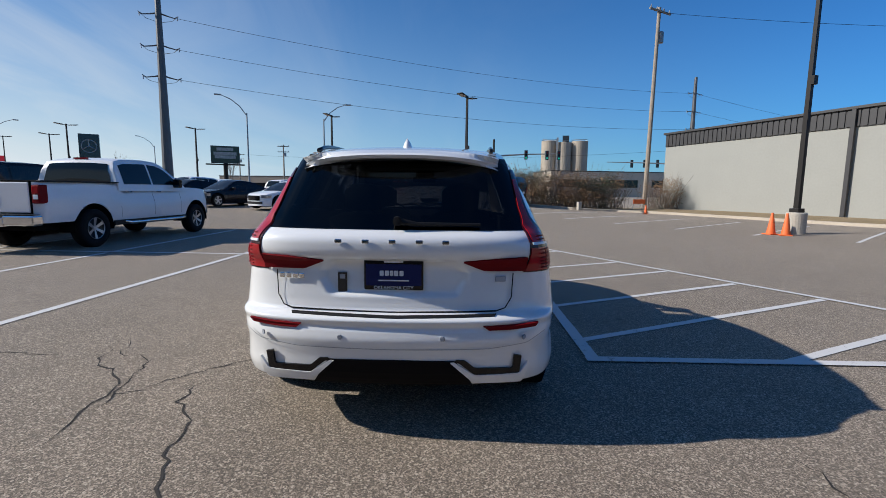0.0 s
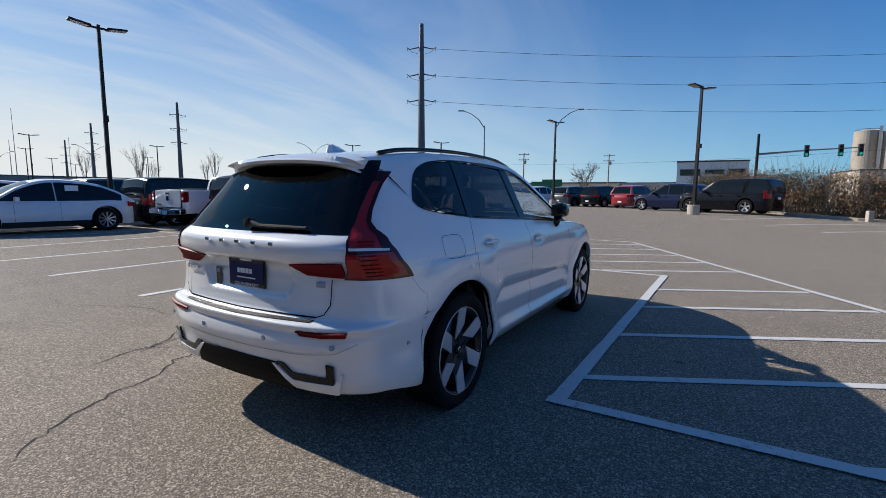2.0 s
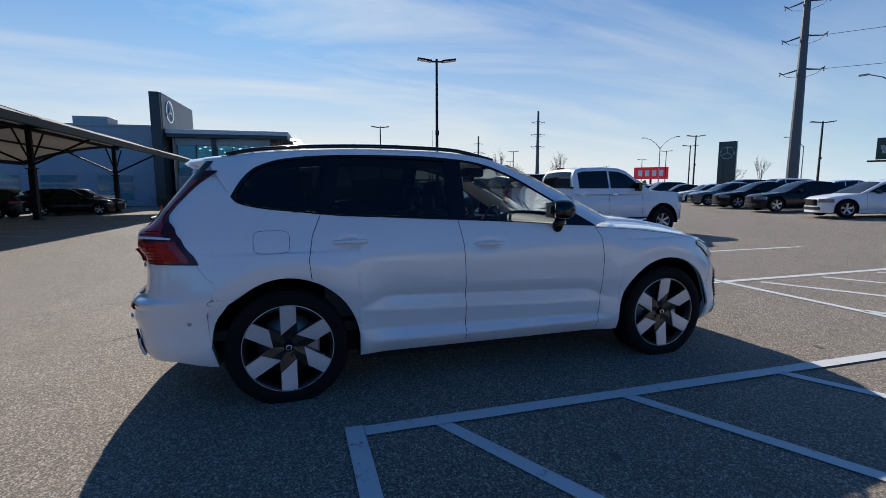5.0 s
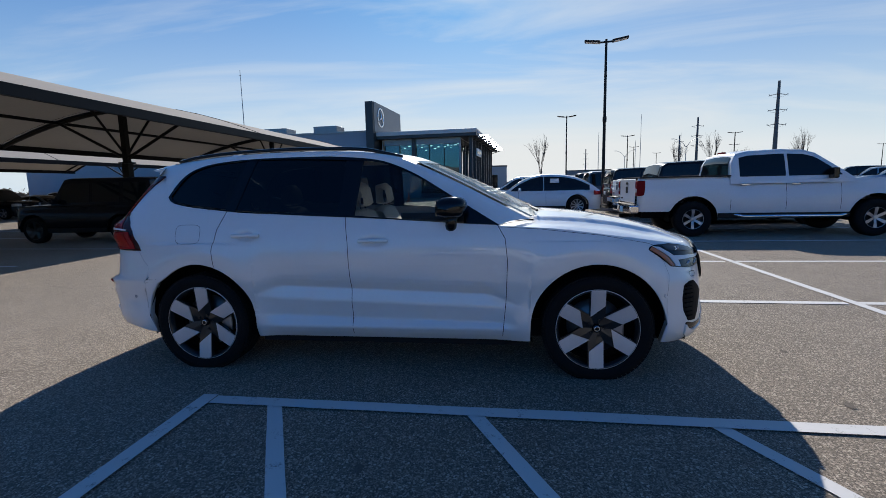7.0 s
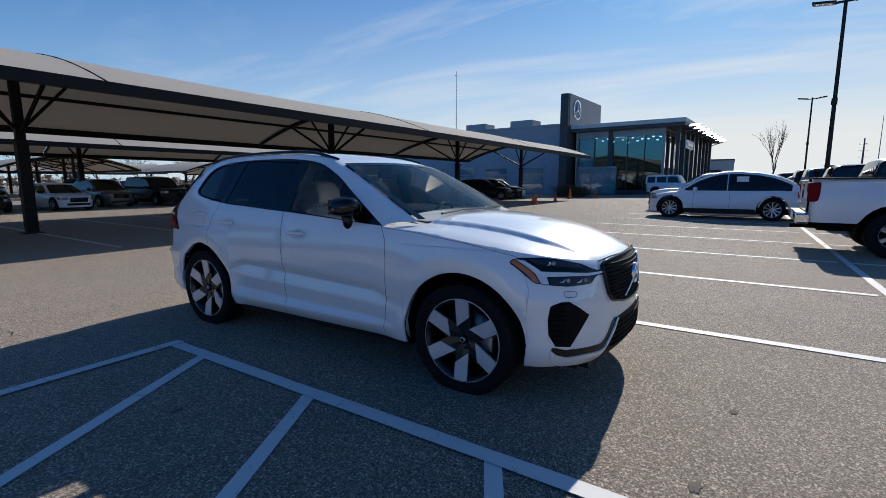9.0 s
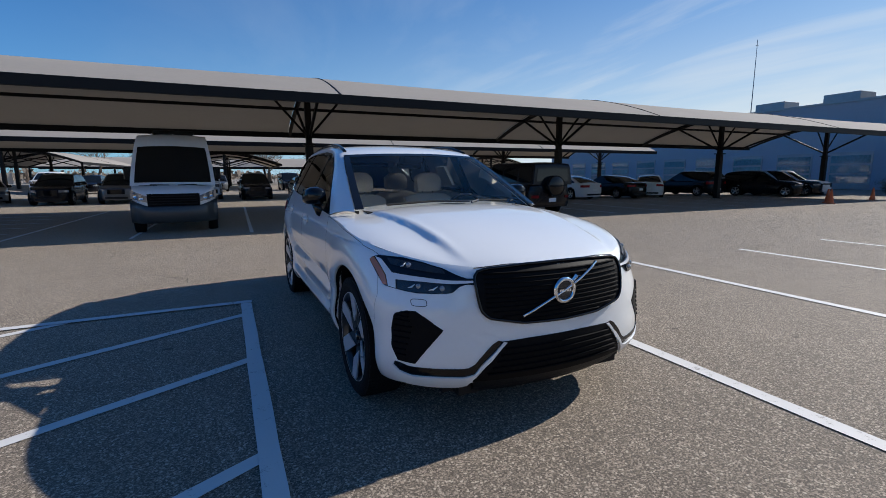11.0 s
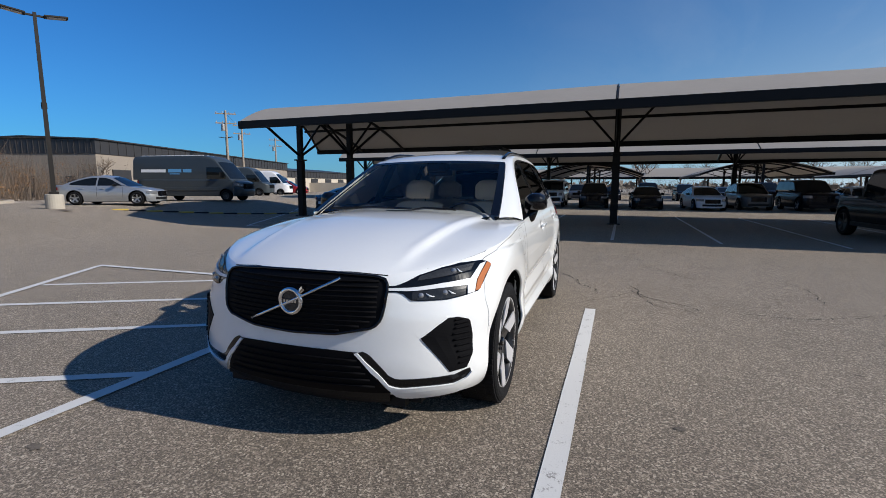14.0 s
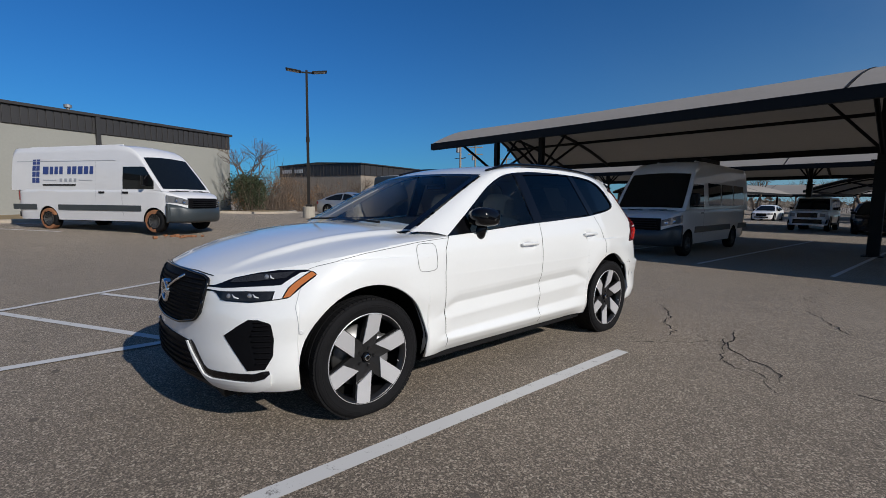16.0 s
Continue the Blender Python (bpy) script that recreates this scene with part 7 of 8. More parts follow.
SUV = dict(L=4.75, W=1.92, wb=2.85, fo=0.88, r=0.36, deck=[(0, 0.72), (0.01, 0.90), (0.03, 1.0), (0.2, 1.04), (0.62, 1.02), (0.72, 1.02), (0.86, 0.98), (0.93, 0.92), (0.975, 0.84), (1.0, 0.66)],
           cabins=[dict(roof=[(-2.28, 1.0), (-2.22, 1.22), (-2.05, 1.52), (-1.85, 1.61), (-1.5, 1.655), (-0.8, 1.69), (-0.2, 1.685), (0.12, 1.63), (1.08, 1.0)], zb=1.0, side=[(-2.0, -1.25), (-1.2, -0.28), (-0.2, 0.92)], front=(0.14, 1.05), back=(-2.26, -2.03))],
           fit=fit_out((0.48, 0.86, 0.70, 0.82), (-0.42, 0.42, 0.55, 0.82), (0.55, 0.93, 0.82, 1.0)), mirror=(0.62, 1.02), handles=(-0.05, -1.0), hz=0.90, seams=((0.9, 0.4, 1.0), (-0.25, 0.4, 1.0)))
BIG_SUV = dict(SUV, L=5.15, W=2.02, wb=3.05, fo=0.92, r=0.39, nose=4, tailp=8, deck=[(0, 0.8), (0.008, 1.0), (0.02, 1.1), (0.2, 1.12), (0.62, 1.12), (0.72, 1.13), (0.86, 1.11), (0.94, 1.07), (0.985, 0.98), (1.0, 0.72)],
               cabins=[dict(roof=[(-2.50, 1.1), (-2.46, 1.45), (-2.36, 1.76), (-2.22, 1.84), (-1.6, 1.87), (-0.5, 1.88), (0.15, 1.85), (0.40, 1.78), (1.18, 1.10)], zb=1.1, side=[(-2.35, -1.35), (-1.28, -0.25), (-0.15, 1.0)], wt=0.80, front=(0.42, 1.14), back=(-2.49, -2.36))],
               fit=fit_out((0.55, 0.92, 0.80, 0.96), (-0.5, 0.5, 0.60, 0.96), (0.72, 0.99, 0.85, 1.25), (0.80, 0.93)), mirror=(0.75, 1.12), hz=1.0)
SEDAN = dict(L=4.9, W=1.86, wb=2.92, fo=0.85, r=0.335, deck=[(0, 0.62), (0.01, 0.85), (0.03, 0.97), (0.15, 1.0), (0.3, 0.97), (0.66, 0.93), (0.8, 0.89), (0.92, 0.80), (0.975, 0.70), (1.0, 0.52)], clr=0.18,
             cabins=[dict(roof=[(-1.95, 0.95), (-1.60, 1.12), (-1.15, 1.30), (-0.75, 1.40), (-0.2, 1.445), (0.10, 1.42), (0.35, 1.35), (1.22, 0.90)], zb=0.92, side=[(-1.55, -0.32), (-0.24, 1.05)], wt=0.60, front=(0.37, 1.16), back=(-1.85, -1.0))],
             fit=fit_out((0.48, 0.84, 0.58, 0.72), (-0.42, 0.42, 0.45, 0.70), (0.45, 0.88, 0.74, 0.88), (0.52, 0.65)), mirror=(0.65, 0.92), handles=(0.0, -0.95), hz=0.82, seams=((0.95, 0.3, 0.9), (-0.27, 0.3, 0.9)))
EV_SUV = dict(SUV, L=5.12, W=1.96, wb=3.2, fo=0.88, r=0.385, deck=[(0, 0.75), (0.01, 0.92), (0.04, 1.03), (0.2, 1.03), (0.62, 0.98), (0.72, 0.99), (0.86, 0.93), (0.94, 0.84), (0.98, 0.74), (1.0, 0.55)],
              cabins=[dict(roof=[(-2.42, 1.0), (-2.25, 1.14), (-1.95, 1.34), (-1.5, 1.54), (-1.0, 1.645), (-0.4, 1.69), (0.0, 1.68), (0.35, 1.61), (0.8, 1.42), (1.5, 0.96)], zb=0.97, side=[(-2.02, -0.17), (-0.14, 1.2)], wt=0.64, front=(0.40, 1.45), back=(-2.30, -1.62))], spokes=10, handles=(0.1, -0.95), hz=0.92, mirror=(0.85, 1.0), mirror_paint=WHITE_B)
G_BOX = dict(L=4.65, W=1.93, wb=2.89, fo=0.78, r=0.40, nose=8, tailp=9, clr=0.34, deck=[(0, 0.9), (0.008, 1.14), (0.1, 1.16), (0.62, 1.16), (0.70, 1.15), (0.9, 1.13), (0.975, 1.10), (0.99, 1.0), (1.0, 0.7)],
             cabins=[dict(roof=[(-2.31, 1.14), (-2.28, 1.80), (-2.22, 1.90), (-1.9, 1.93), (0.3, 1.94), (0.50, 1.90), (0.96, 1.14)], zb=1.14, side=[(-2.15, -1.42), (-1.3, -0.42), (-0.32, 0.62)], wb=0.90, wt=0.78, lean=1.0, sill=0.08, head=0.14, front=(0.54, 0.92), back=(-2.305, -2.285), crown=0.03)],
             fit=[("headlight", LENS_CLEAR, 1, 0.56, 0.80, 0.82, 1.02, True), ("grille", GLOSS_BLACK, 1, -0.46, 0.46, 0.78, 1.04, False), ("bumper", GLOSS_BLACK, 1, -0.9, 0.9, 0.44, 0.68, False),
                  ("tail_lamp", LENS_RED_DARK, -1, 0.60, 0.86, 0.66, 0.76, True), ("rear_plate", WHITE_INK, -1, -0.16, 0.16, 0.52, 0.66, False), ("bumper", GLOSS_BLACK, -1, -0.9, 0.9, 0.42, 0.50, False)],
             mirror=(0.72, 1.2), handles=(-0.1, -1.0), hz=1.08, seams=((0.75, 0.5, 1.1), (-0.37, 0.5, 1.1)), rim=0.7, clad=0.12, alloy=RIM_DARK)
PICKUP = dict(L=6.05, W=2.06, wb=3.80, fo=1.00, r=0.415, nose=6, tailp=44, clr=0.45, tail_clr=0.60, arch=1.26, deck=[(0, 1.1), (0.004, 1.36), (0.01, 1.395), (0.335, 1.40), (0.337, 1.22), (0.66, 1.22), (0.72, 1.29), (0.80, 1.31), (0.90, 1.28), (0.965, 1.22), (0.992, 1.08), (1.0, 0.75)], crown=0.02,
              cabins=[dict(roof=[(-1.0, 1.22), (-0.96, 1.70), (-0.86, 1.90), (-0.6, 1.96), (0.1, 1.985), (0.55, 1.96), (0.80, 1.88), (1.62, 1.26)], zb=1.22, side=[(-0.80, 0.16), (0.22, 1.30)], wb=1.015, wt=0.78, sill=0.16, head=0.10, front=(0.84, 1.56), back=(-0.99, -0.90), crown=0.04)],
              fit=[("headlight", LENS_CLEAR, 1, 0.66, 0.98, 0.98, 1.18, True), ("grille", CHROME, 1, -0.62, 0.62, 0.82, 1.20, False), ("front_bumper", CHROME, 1, -0.95, 0.95, 0.52, 0.76, False)],
              mirror=(1.08, 1.30), mh=0.24, handles=(0.35, -0.70), hz=1.20, handle_paint=CHROME, seams=((1.30, 0.62, 1.2), (0.19, 0.62, 1.25), (-0.98, 0.62, 1.38)), spokes=6, rim=0.57, tw=0.13, clad=0.1)
STEEL_WHEEL = mat("grey_steel_wheel", (0.10, 0.098, 0.095), 0.5, metal=0.3, vary=0.25, noise_scale=12)
VAN = dict(tuck=False, L=6.9, W=2.02, wb=4.32, fo=1.0, r=0.345, nose=5, tailp=10, clr=0.32, deck=[(0, 1.1), (0.004, 1.28), (0.01, 1.30), (0.84, 1.30), (0.90, 1.26), (0.95, 1.17), (0.98, 1.05), (1.0, 0.7)], crown=0.05,
           cabins=[dict(roof=[(-3.43, 1.28), (-3.42, 2.50), (-3.36, 2.62), (-3.2, 2.67), (1.0, 2.70), (1.45, 2.64), (1.75, 2.50), (1.95, 2.32), (2.80, 1.26)], zb=1.28, side=[(1.30, 2.50)], wtop=2.02, wb=1.008, wt=0.86, lean=1.6, front=(1.97, 2.74), back=(0, 0), crown=0.05)],
           fit=[("grille", VENT_BLACK, 1, -0.60, 0.60, 0.74, 1.06, False),
                ("tail_lamp", LENS_RED, -1, 0.86, 0.99, 0.95, 1.5, True), ("rear_bumper", TRIM_BLACK, -1, -0.95, 0.95, 0.40, 0.56, False), ("rear_plate", WHITE_INK, -1, -0.15, 0.15, 0.6, 0.72, False)],
           alloy=STEEL_WHEEL, spokes=12, mirror=(2.25, 1.42), mh=0.34, handles=(1.42,), hz=1.2, handle_paint=TRIM_BLACK, seams=((1.25, 0.5, 1.3),), rim=0.6, clad=0.3)

# ---- parked vehicles, row by row ----
MADE = {}
KINDS = {"suv": (SUV, "suv"), "big_suv": (BIG_SUV, "large_suv"), "sedan": (SEDAN, "sedan"), "ev": (EV_SUV, "electric_suv"), "box": (G_BOX, "off_roader"), "pickup": (PICKUP, "pickup_truck"), "van": (VAN, "van")}
PAINTS = {"white": WHITE_B, "black": BLACK_P, "navy": NAVY_P, "grey": GREY_P, "silver": SILVER_P, "red": RED_P, "slate": SLATE_P}
WORDS = {"suv": "five-door SUV", "big_suv": "large boxy SUV", "sedan": "four-door sedan", "ev": "smooth electric SUV", "box": "square off-roader", "pickup": "crew-cab pickup truck", "van": "high-roof delivery van"}


def pickup_tail(c):
    """Tailgate, corner lamps, chrome step bumper and hitch of a pickup truck."""
    gate = part("tailgate", box(-0.80, 0.80, -3.045, -2.99, 0.80, 1.385, 0.018), WHITE_B, c, smooth=False)
    part("tailgate_gap", box(-0.815, 0.815, -3.030, -2.99, 0.785, 1.40), VOID_BLACK, c)
    part("gate_handle", box(-0.12, 0.12, -3.056, -3.04, 1.25, 1.31, 0.01), TRIM_BLACK, gate)
    part("gate_badge", box(-0.07, 0.07, -3.054, -3.04, 1.03, 1.20, 0.02), STEEL_DARK, gate)
    part("gate_badge", box(-0.70, -0.42, -3.050, -3.04, 0.88, 0.92), STEEL_DARK, gate)
    for s in (1, -1):
        lamp = part("tail_lamp", box(*sorted((s * 0.855, s * 1.018)), -3.048, -2.86, 0.98, 1.34, 0.02), LENS_RED_DARK, c)
        part("brake_lens", box(*sorted((s * 0.875, s * 0.998)), -3.056, -3.04, 1.17, 1.32, 0.01), LENS_RED, lamp)
        part("reverse_lens", box(*sorted((s * 0.885, s * 0.985)), -3.056, -3.04, 1.06, 1.15, 0.01), LENS_WHITE, lamp)
    bumper = part("rear_bumper", box(-1.0, -0.36, -3.20, -2.98, 0.56, 0.76, 0.035), CHROME, c, "chrome step bumper")
    add = bmesh.new()
    add_box(add, 0.36, 1.0, -3.20, -2.98, 0.56, 0.76, 0.035)
    part("rear_bumper", add, CHROME, c, "chrome step bumper")
    mid = part("bumper_step", box(-0.36, 0.36, -3.17, -2.98, 0.54, 0.72, 0.02), CHROME, c)
    part("step_pad", box(-0.95, 0.95, -3.185, -3.0, 0.76, 0.772), TRIM_BLACK, c)
    part("rear_plate", box(-0.15, 0.15, -3.178, -3.165, 0.56, 0.70), BLUE_INK, mid)
    part("hitch", box(-0.04, 0.04, -3.22, -2.7, 0.42, 0.50), VOID_BLACK, c)
    part("frame_rail", box(-0.55, 0.55, -2.98, -1.3, 0.46, 0.74), VOID_BLACK, c)


def park(kind, colour, x, y, turn, where, scale=1.0):
    key = (kind, colour)
    m = on_ground(x, y, turn, scale)
    if key not in MADE:
        spec, name = KINDS[kind]
        MADE[key] = parked(name, "", "car" if kind != "van" else "van", PAINTS[colour], spec, None if kind == "van" else (TRIM_BLACK if kind in ("box", "pickup", "ev") else None))
        ob = MADE[key]
        if kind == "pickup":
            pickup_tail(ob)
        ob.matrix_basis = m
    else:
        ob = copy_thing(MADE[key], pose(0, 0, 0))
        ob.matrix_basis = m
    return tagged(ob, "%s %s %s" % (colour, WORDS[kind], where), "van" if kind == "van" else ("pickup" if kind == "pickup" else "car"), "parked vehicles")


# row of trucks nose to +y, beside the car's own row
ROW = "in a row, tail to the aisle"
ram = park("pickup", "white", -8.45, 7.15, -2, ROW)
park("big_suv", "black", -11.4, 8.0, -1, ROW)
park("pickup", "white", -14.3, 8.3, -1, ROW)
park("big_suv", "black", -17.2, 8.0, 0, ROW)
park("big_suv", "grey", -21.6, 7.8, 0, ROW)
for i, (k, cl) in enumerate((("big_suv", "black"), ("suv", "black"), ("pickup", "white"), ("suv", "grey"), ("big_suv", "black"))):
    park(k, cl, -24.4 - 2.75 * i, 7.7, 0, ROW)
# row nose to -y, with the electric SUV at its end
ROW = "nose out at the aisle"
ev = park("ev", "white", -17.0, 2.6, 176, ROW)
for i, (k, cl) in enumerate((("suv", "white"), ("sedan", "white"), ("sedan", "black"), ("suv", "silver"), ("sedan", "silver"), ("suv", "black"), ("sedan", "white"), ("sedan", "grey"))):
    park(k, cl, -21.2 - 2.75 * i, 1.8 + 0.1 * i, 178, ROW)
# before the dealership
ROW = "before the glass-fronted dealership"
park("box", "white", -46.5, -2.1, -8, ROW)
park("box", "silver", -55.5, 5.4, -74, ROW)
park("suv", "silver", -57.5, 9.5, -72, ROW)
park("suv", "white", -60, -14, 100, ROW), park("suv", "white", -37.5, -16.0, 20, ROW), park("suv", "black", -35.0, -15.4, 20, ROW), park("suv", "black", -32.4, -15.2, 20, ROW)
for i in range(9):
    park(("suv", "sedan", "suv")[i % 3], ("white", "black", "silver", "white", "grey", "black", "white", "red", "black")[i], -66 - 3.0 * i, 14 + 0.8 * i, 90 + 3 * (i % 3), "in a far row near the showroom wing")
# rows towards the road
ROW = "across the aisle towards the road"
park("sedan", "white", -8.6, 20.9, 152, ROW)
park("sedan", "black", -12.6, 22.4, 155, ROW)
park("sedan", "black", -16.0, 24.0, 155, ROW)
park("sedan", "grey", -19.4, 25.6, 155, ROW)
for i, (x, y, k, cl) in enumerate(((-14.6, 38.2, "suv", "white"), (-11.9, 38.0, "suv", "white"), (-8.6, 37.3, "suv", "grey"), (-6.0, 36.6, "suv", "black"), (-3.2, 34.8, "suv", "red"))):
    park(k, cl, x, y, -22, "in the row along the road")
park("big_suv", "black", 2.7, 27.3, 62, "beside the hedge")
park("suv", "navy", -0.4, 29.6, 66, "beside the hedge")
park("suv", "black", -6.0, 42.0, -22, "in the row along the road")
rnd = random.Random(5)
COLS = ("white", "black", "grey", "silver", "black", "white", "red", "navy")
for r in range(2):
    for i in range(13):
        k = rnd.choice(("suv", "sedan", "suv", "big_suv"))
        cl = rnd.choice(COLS)
        if (k, cl) in MADE or len(MADE) < 26:
            park(k, cl, -19 - 3.1 * i - r * 2, 29 + 11 * r + 0.9 * i * (0.6 if r == 0 else 0.2), 155 if r % 2 == 0 else -22, "in the crowded rows towards the road")
# under the canopies
ROW = "in shade under the canopy"
gw = park("box", "black", -9.45, -11.7, 181, ROW)
bus = park("van", "white", 2.65, -13.2, 1, ROW)
park("sedan", "navy", 11.7, -19.4, 152, ROW)
park("sedan", "white", -18.9, -19.6, 184, ROW)
park("sedan", "black", -22.0, -18.9, 184, ROW), park("sedan", "white", -25.6, -18.8, 130, ROW), park("suv", "black", -29.2, -18.5, 182, ROW)
for i, (x, y, k, cl, t) in enumerate(((13.9, -33.0, "sedan", "silver", 20), (9.6, -29.6, "suv", "black", 0), (6.6, -29.8, "suv", "grey", 0), (2.1, -32.4, "box", "white", 0), (-0.9, -30.6, "suv", "black", 0), (-4.2, -30.2, "sedan", "black", 0), (-7.6, -30.0, "sedan", "white", 4), (-10.6, -31.6, "suv", "grey", 0), (-13.6, -31.0, "big_suv", "black", 0), (-16.4, -31.0, "sedan", "white", 0), (-19.2, -31.2, "suv", "black", 0), (-22.2, -31.2, "big_suv", "black", 0), (-25.4, -31.2, "sedan", "grey", 0), (-28.4, -31.2, "suv", "white", 0))):
    park(k, cl, x, y, t, "in the second row under the canopy")
for i in range(11):
    park(("suv", "sedan", "big_suv")[i % 3], ("black", "white", "black", "grey")[i % 4] if i % 3 != 2 else "black", 12 - 3.6 * i, -50.5, 0, "in the third row under the canopy")
park("pickup", "white", 14.6, -49, 0, "in the third row under the canopy")
# by the plaster building and beyond
wv = park("van", "white", 16.0, 0.26, 122.5, "by the plaster building, wheels muddy")
park("sedan", "silver", 21.35, -12.3, 114.3, "in the open by the verge", 0.95)
gv = park("van", "slate", 22.5, -18.45, 103, "in the open past the verge")
park("van", "slate", 32.3, -32.6, 108, "in the open past the verge")
park("van", "white", 35.3, -39.5, 110, "in the open past the verge"), park("suv", "red", 35.6, -44.8, 110, "in the open past the verge"), park("van", "slate", 42.5, -50.0, 112, "in the open past the verge")


# what every van has: wrap-round bumper, grille bars, dark side bands, roof ribs, wipers
def van_trim(van, bands=True):
    plan = lambda x: max(2.95, 3.45 * max(0.0, 1 - min(0.9995, max(0.0, (abs(x) / 1.01 - 0.12) / 0.88)) ** 2) ** (1 / 13))
    rows = [[(-1.025, 2.93, z) for z in (0.34, 0.42, 0.60, 0.78, 0.84)]]
    for x in np.concatenate([[-1.02, -1.01, -0.99], np.linspace(-0.95, 0.95, 21), [0.99, 1.01, 1.02]]):
        y = plan(x)
        rows.append([(x, y - 0.05, 0.30), (x, y + 0.03, 0.38), (x, y + 0.05, 0.58), (x, y + 0.035, 0.72), (x, y + 0.0, 0.74 + 0.14 * min(1, max(0, (abs(x) - 0.6) / 0.35)))])
    rows.append([(1.025, 2.93, z) for z in (0.34, 0.42, 0.60, 0.78, 0.84)])
    for s in (1, -1):                               # swept headlamps
        cols = [[(s * x, plan(x) + 0.012, 0.84 + 0.10 * t + (0.16 + 0.06 * t) * v) for v in (0, 0.5, 1)] for t, x in zip(np.linspace(0, 1, 9), np.linspace(0.60, 1.005, 9))]
        lamp = part("headlight", solid(cols, 0.02, (0, 1, 0)), LENS_CLEAR, van)
        for x, r, z in ((0.72, 0.052, 0.955), (0.86, 0.062, 1.005)):
            bowl = part("lamp_bowl", add_lathe(bmesh.new(), [(0.001, 0.0), (r * 0.5, 0.004), (r * 0.9, 0.018), (r, 0.028)], 20, "y"), CHROME, lamp, smooth=True)
            bowl.matrix_basis = pose(s * x, plan(x) + 0.018, z, 0, 0, -14 * s)
    bumper = part("front_bumper", solid(rows, -0.05, (0, 1, 0)), SLATE_P, van, "grey plastic wrap-round bumper", smooth=True)
    part("front_plate", box(-0.16, 0.16, 3.505, 3.515, 0.44, 0.57), WHITE_INK, bumper)
    for k in range(4):
        part("grille_bar", box(-0.56 + 0.02 * k, 0.56 - 0.02 * k, 3.47, 3.50, 0.79 + 0.065 * k, 0.815 + 0.065 * k, 0.008), TRIM_BLACK, van)
    for s in (1, -1):
        if bands:
            for ya, yb in ((-1.40, 1.98), (-3.40, -2.34)):
                part("side_band", box(*sorted((s * 0.99, s * 1.026)), ya, yb, 0.64, 0.82, 0.01), SLATE_P, van)
        part("wiper", tube([(s * 0.1, 2.93, 1.275), (s * 0.55, 2.87, 1.29)], 0.012, 5), TRIM_BLACK, van)
        part("bonnet_vent", box(*sorted((s * 0.38, s * 0.80)), 2.86, 2.92, 1.262, 1.272), VOID_BLACK, van)
    for x in (-0.55, 0.0, 0.55):
        part("roof_rib", tube([(x, -3.1, 2.715), (x, 0.9, 2.745)], 0.025, 6), WHITE_B, van)


for v in (wv, bus, gv):
    van_trim(v)


# printed marks on the vans, and what sets some vehicles apart
def van_print(van, side, items):
    for nm, ma, y0, y1, z0, z1 in items:
        hw = lambda z: (1.008 - 0.148 * max(0.0, (z - 1.28) / 1.42) ** 1.6 + 0.010) if z > 1.28 else 1.020
        rows = [[(side * hw(z), y, z) for z in np.linspace(z0, z1, 4)] for y in np.linspace(y0, y1, 4)]
        part(nm, grid_bm(rows), ma, van)


# the name along the flank, as bars; the arched window mark ahead of it
letters = [(0.25, 0.25), (0.15, 0.25), (0.15, 0.25), (0.15, 0.25), (0.0, 0.14), (0.15, 0.25), (0.18, 0.25), (0.20, 0.25), (0.18, 0.25), (0.15, 0.25)]
yl, marks = -2.02, []
for w, hgt in letters:
    if w:
        marks.append(("side_lettering", NAVY_INK, yl, yl + w, 1.80, 1.80 + hgt))
    yl += w + (0.055 if w else 0.14)
van_print(wv, 1, marks)
van_print(wv, 1, [("side_lettering", GREY_INK, -1.28 + 0.20 * k, -1.17 + 0.20 * k, 1.56, 1.66) for k in range(4)]
          + [("side_line", GREY_INK, -2.02, -1.42, 1.60, 1.615), ("side_line", GREY_INK, -0.45, 0.10, 1.60, 1.615), ("side_bar", SIGN_DARK, -2.02, -0.60, 1.42, 1.48)]
          + [("window_mark", NAVY_INK, -2.48 + 0.17 * (i % 2), -2.33 + 0.17 * (i % 2), 1.52 + 0.20 * (i // 2), 1.69 + 0.20 * (i // 2)) for i in range(8)]
          # no pressed groove: its shade is a flat grey strip
          + [("groove_shade_line", GREY_INK, -3.2, 1.0, 2.22, 2.232), ("door_seam", GREY_INK, 0.20, 0.206, 0.9, 2.2)])
for y in (0.45, 1.40):
    part("door_handle", box(0.99, 1.04, y - 0.11, y + 0.11, 1.19, 1.25, 0.015), TRIM_BLACK, wv)
for sgn in (1, -1):
    for yy, a0, a1 in ((2.45, 1.2, 4.9), (-1.87, 0.4, 5.6)):
        rows = []
        for i, a in enumerate(np.linspace(a0, a1, 40)):
            k = 0.04 * noise.noise((a * 3, yy, sgn))
            rows.append([(sgn * 1.012, yy + r * math.cos(a), 0.345 + r * math.sin(a)) for r in (0.25 + k * 1.6, 0.30 + k, 0.335)] + [(sgn * 0.97, yy + 0.352 * math.cos(a), 0.345 + 0.352 * math.sin(a)), (sgn * 0.86, yy + 0.353 * math.cos(a), 0.345 + 0.353 * math.sin(a))])
        part("mud", grid_bm(rows), MUD, wv, "red mud caked on the tyre")
clod = thing("mud_clods", on_ground(12.9, -0.85), "broken clods of red mud beside the van wheel", "mud", kind="stuff")
rm, bm = random.Random(9), bmesh.new()
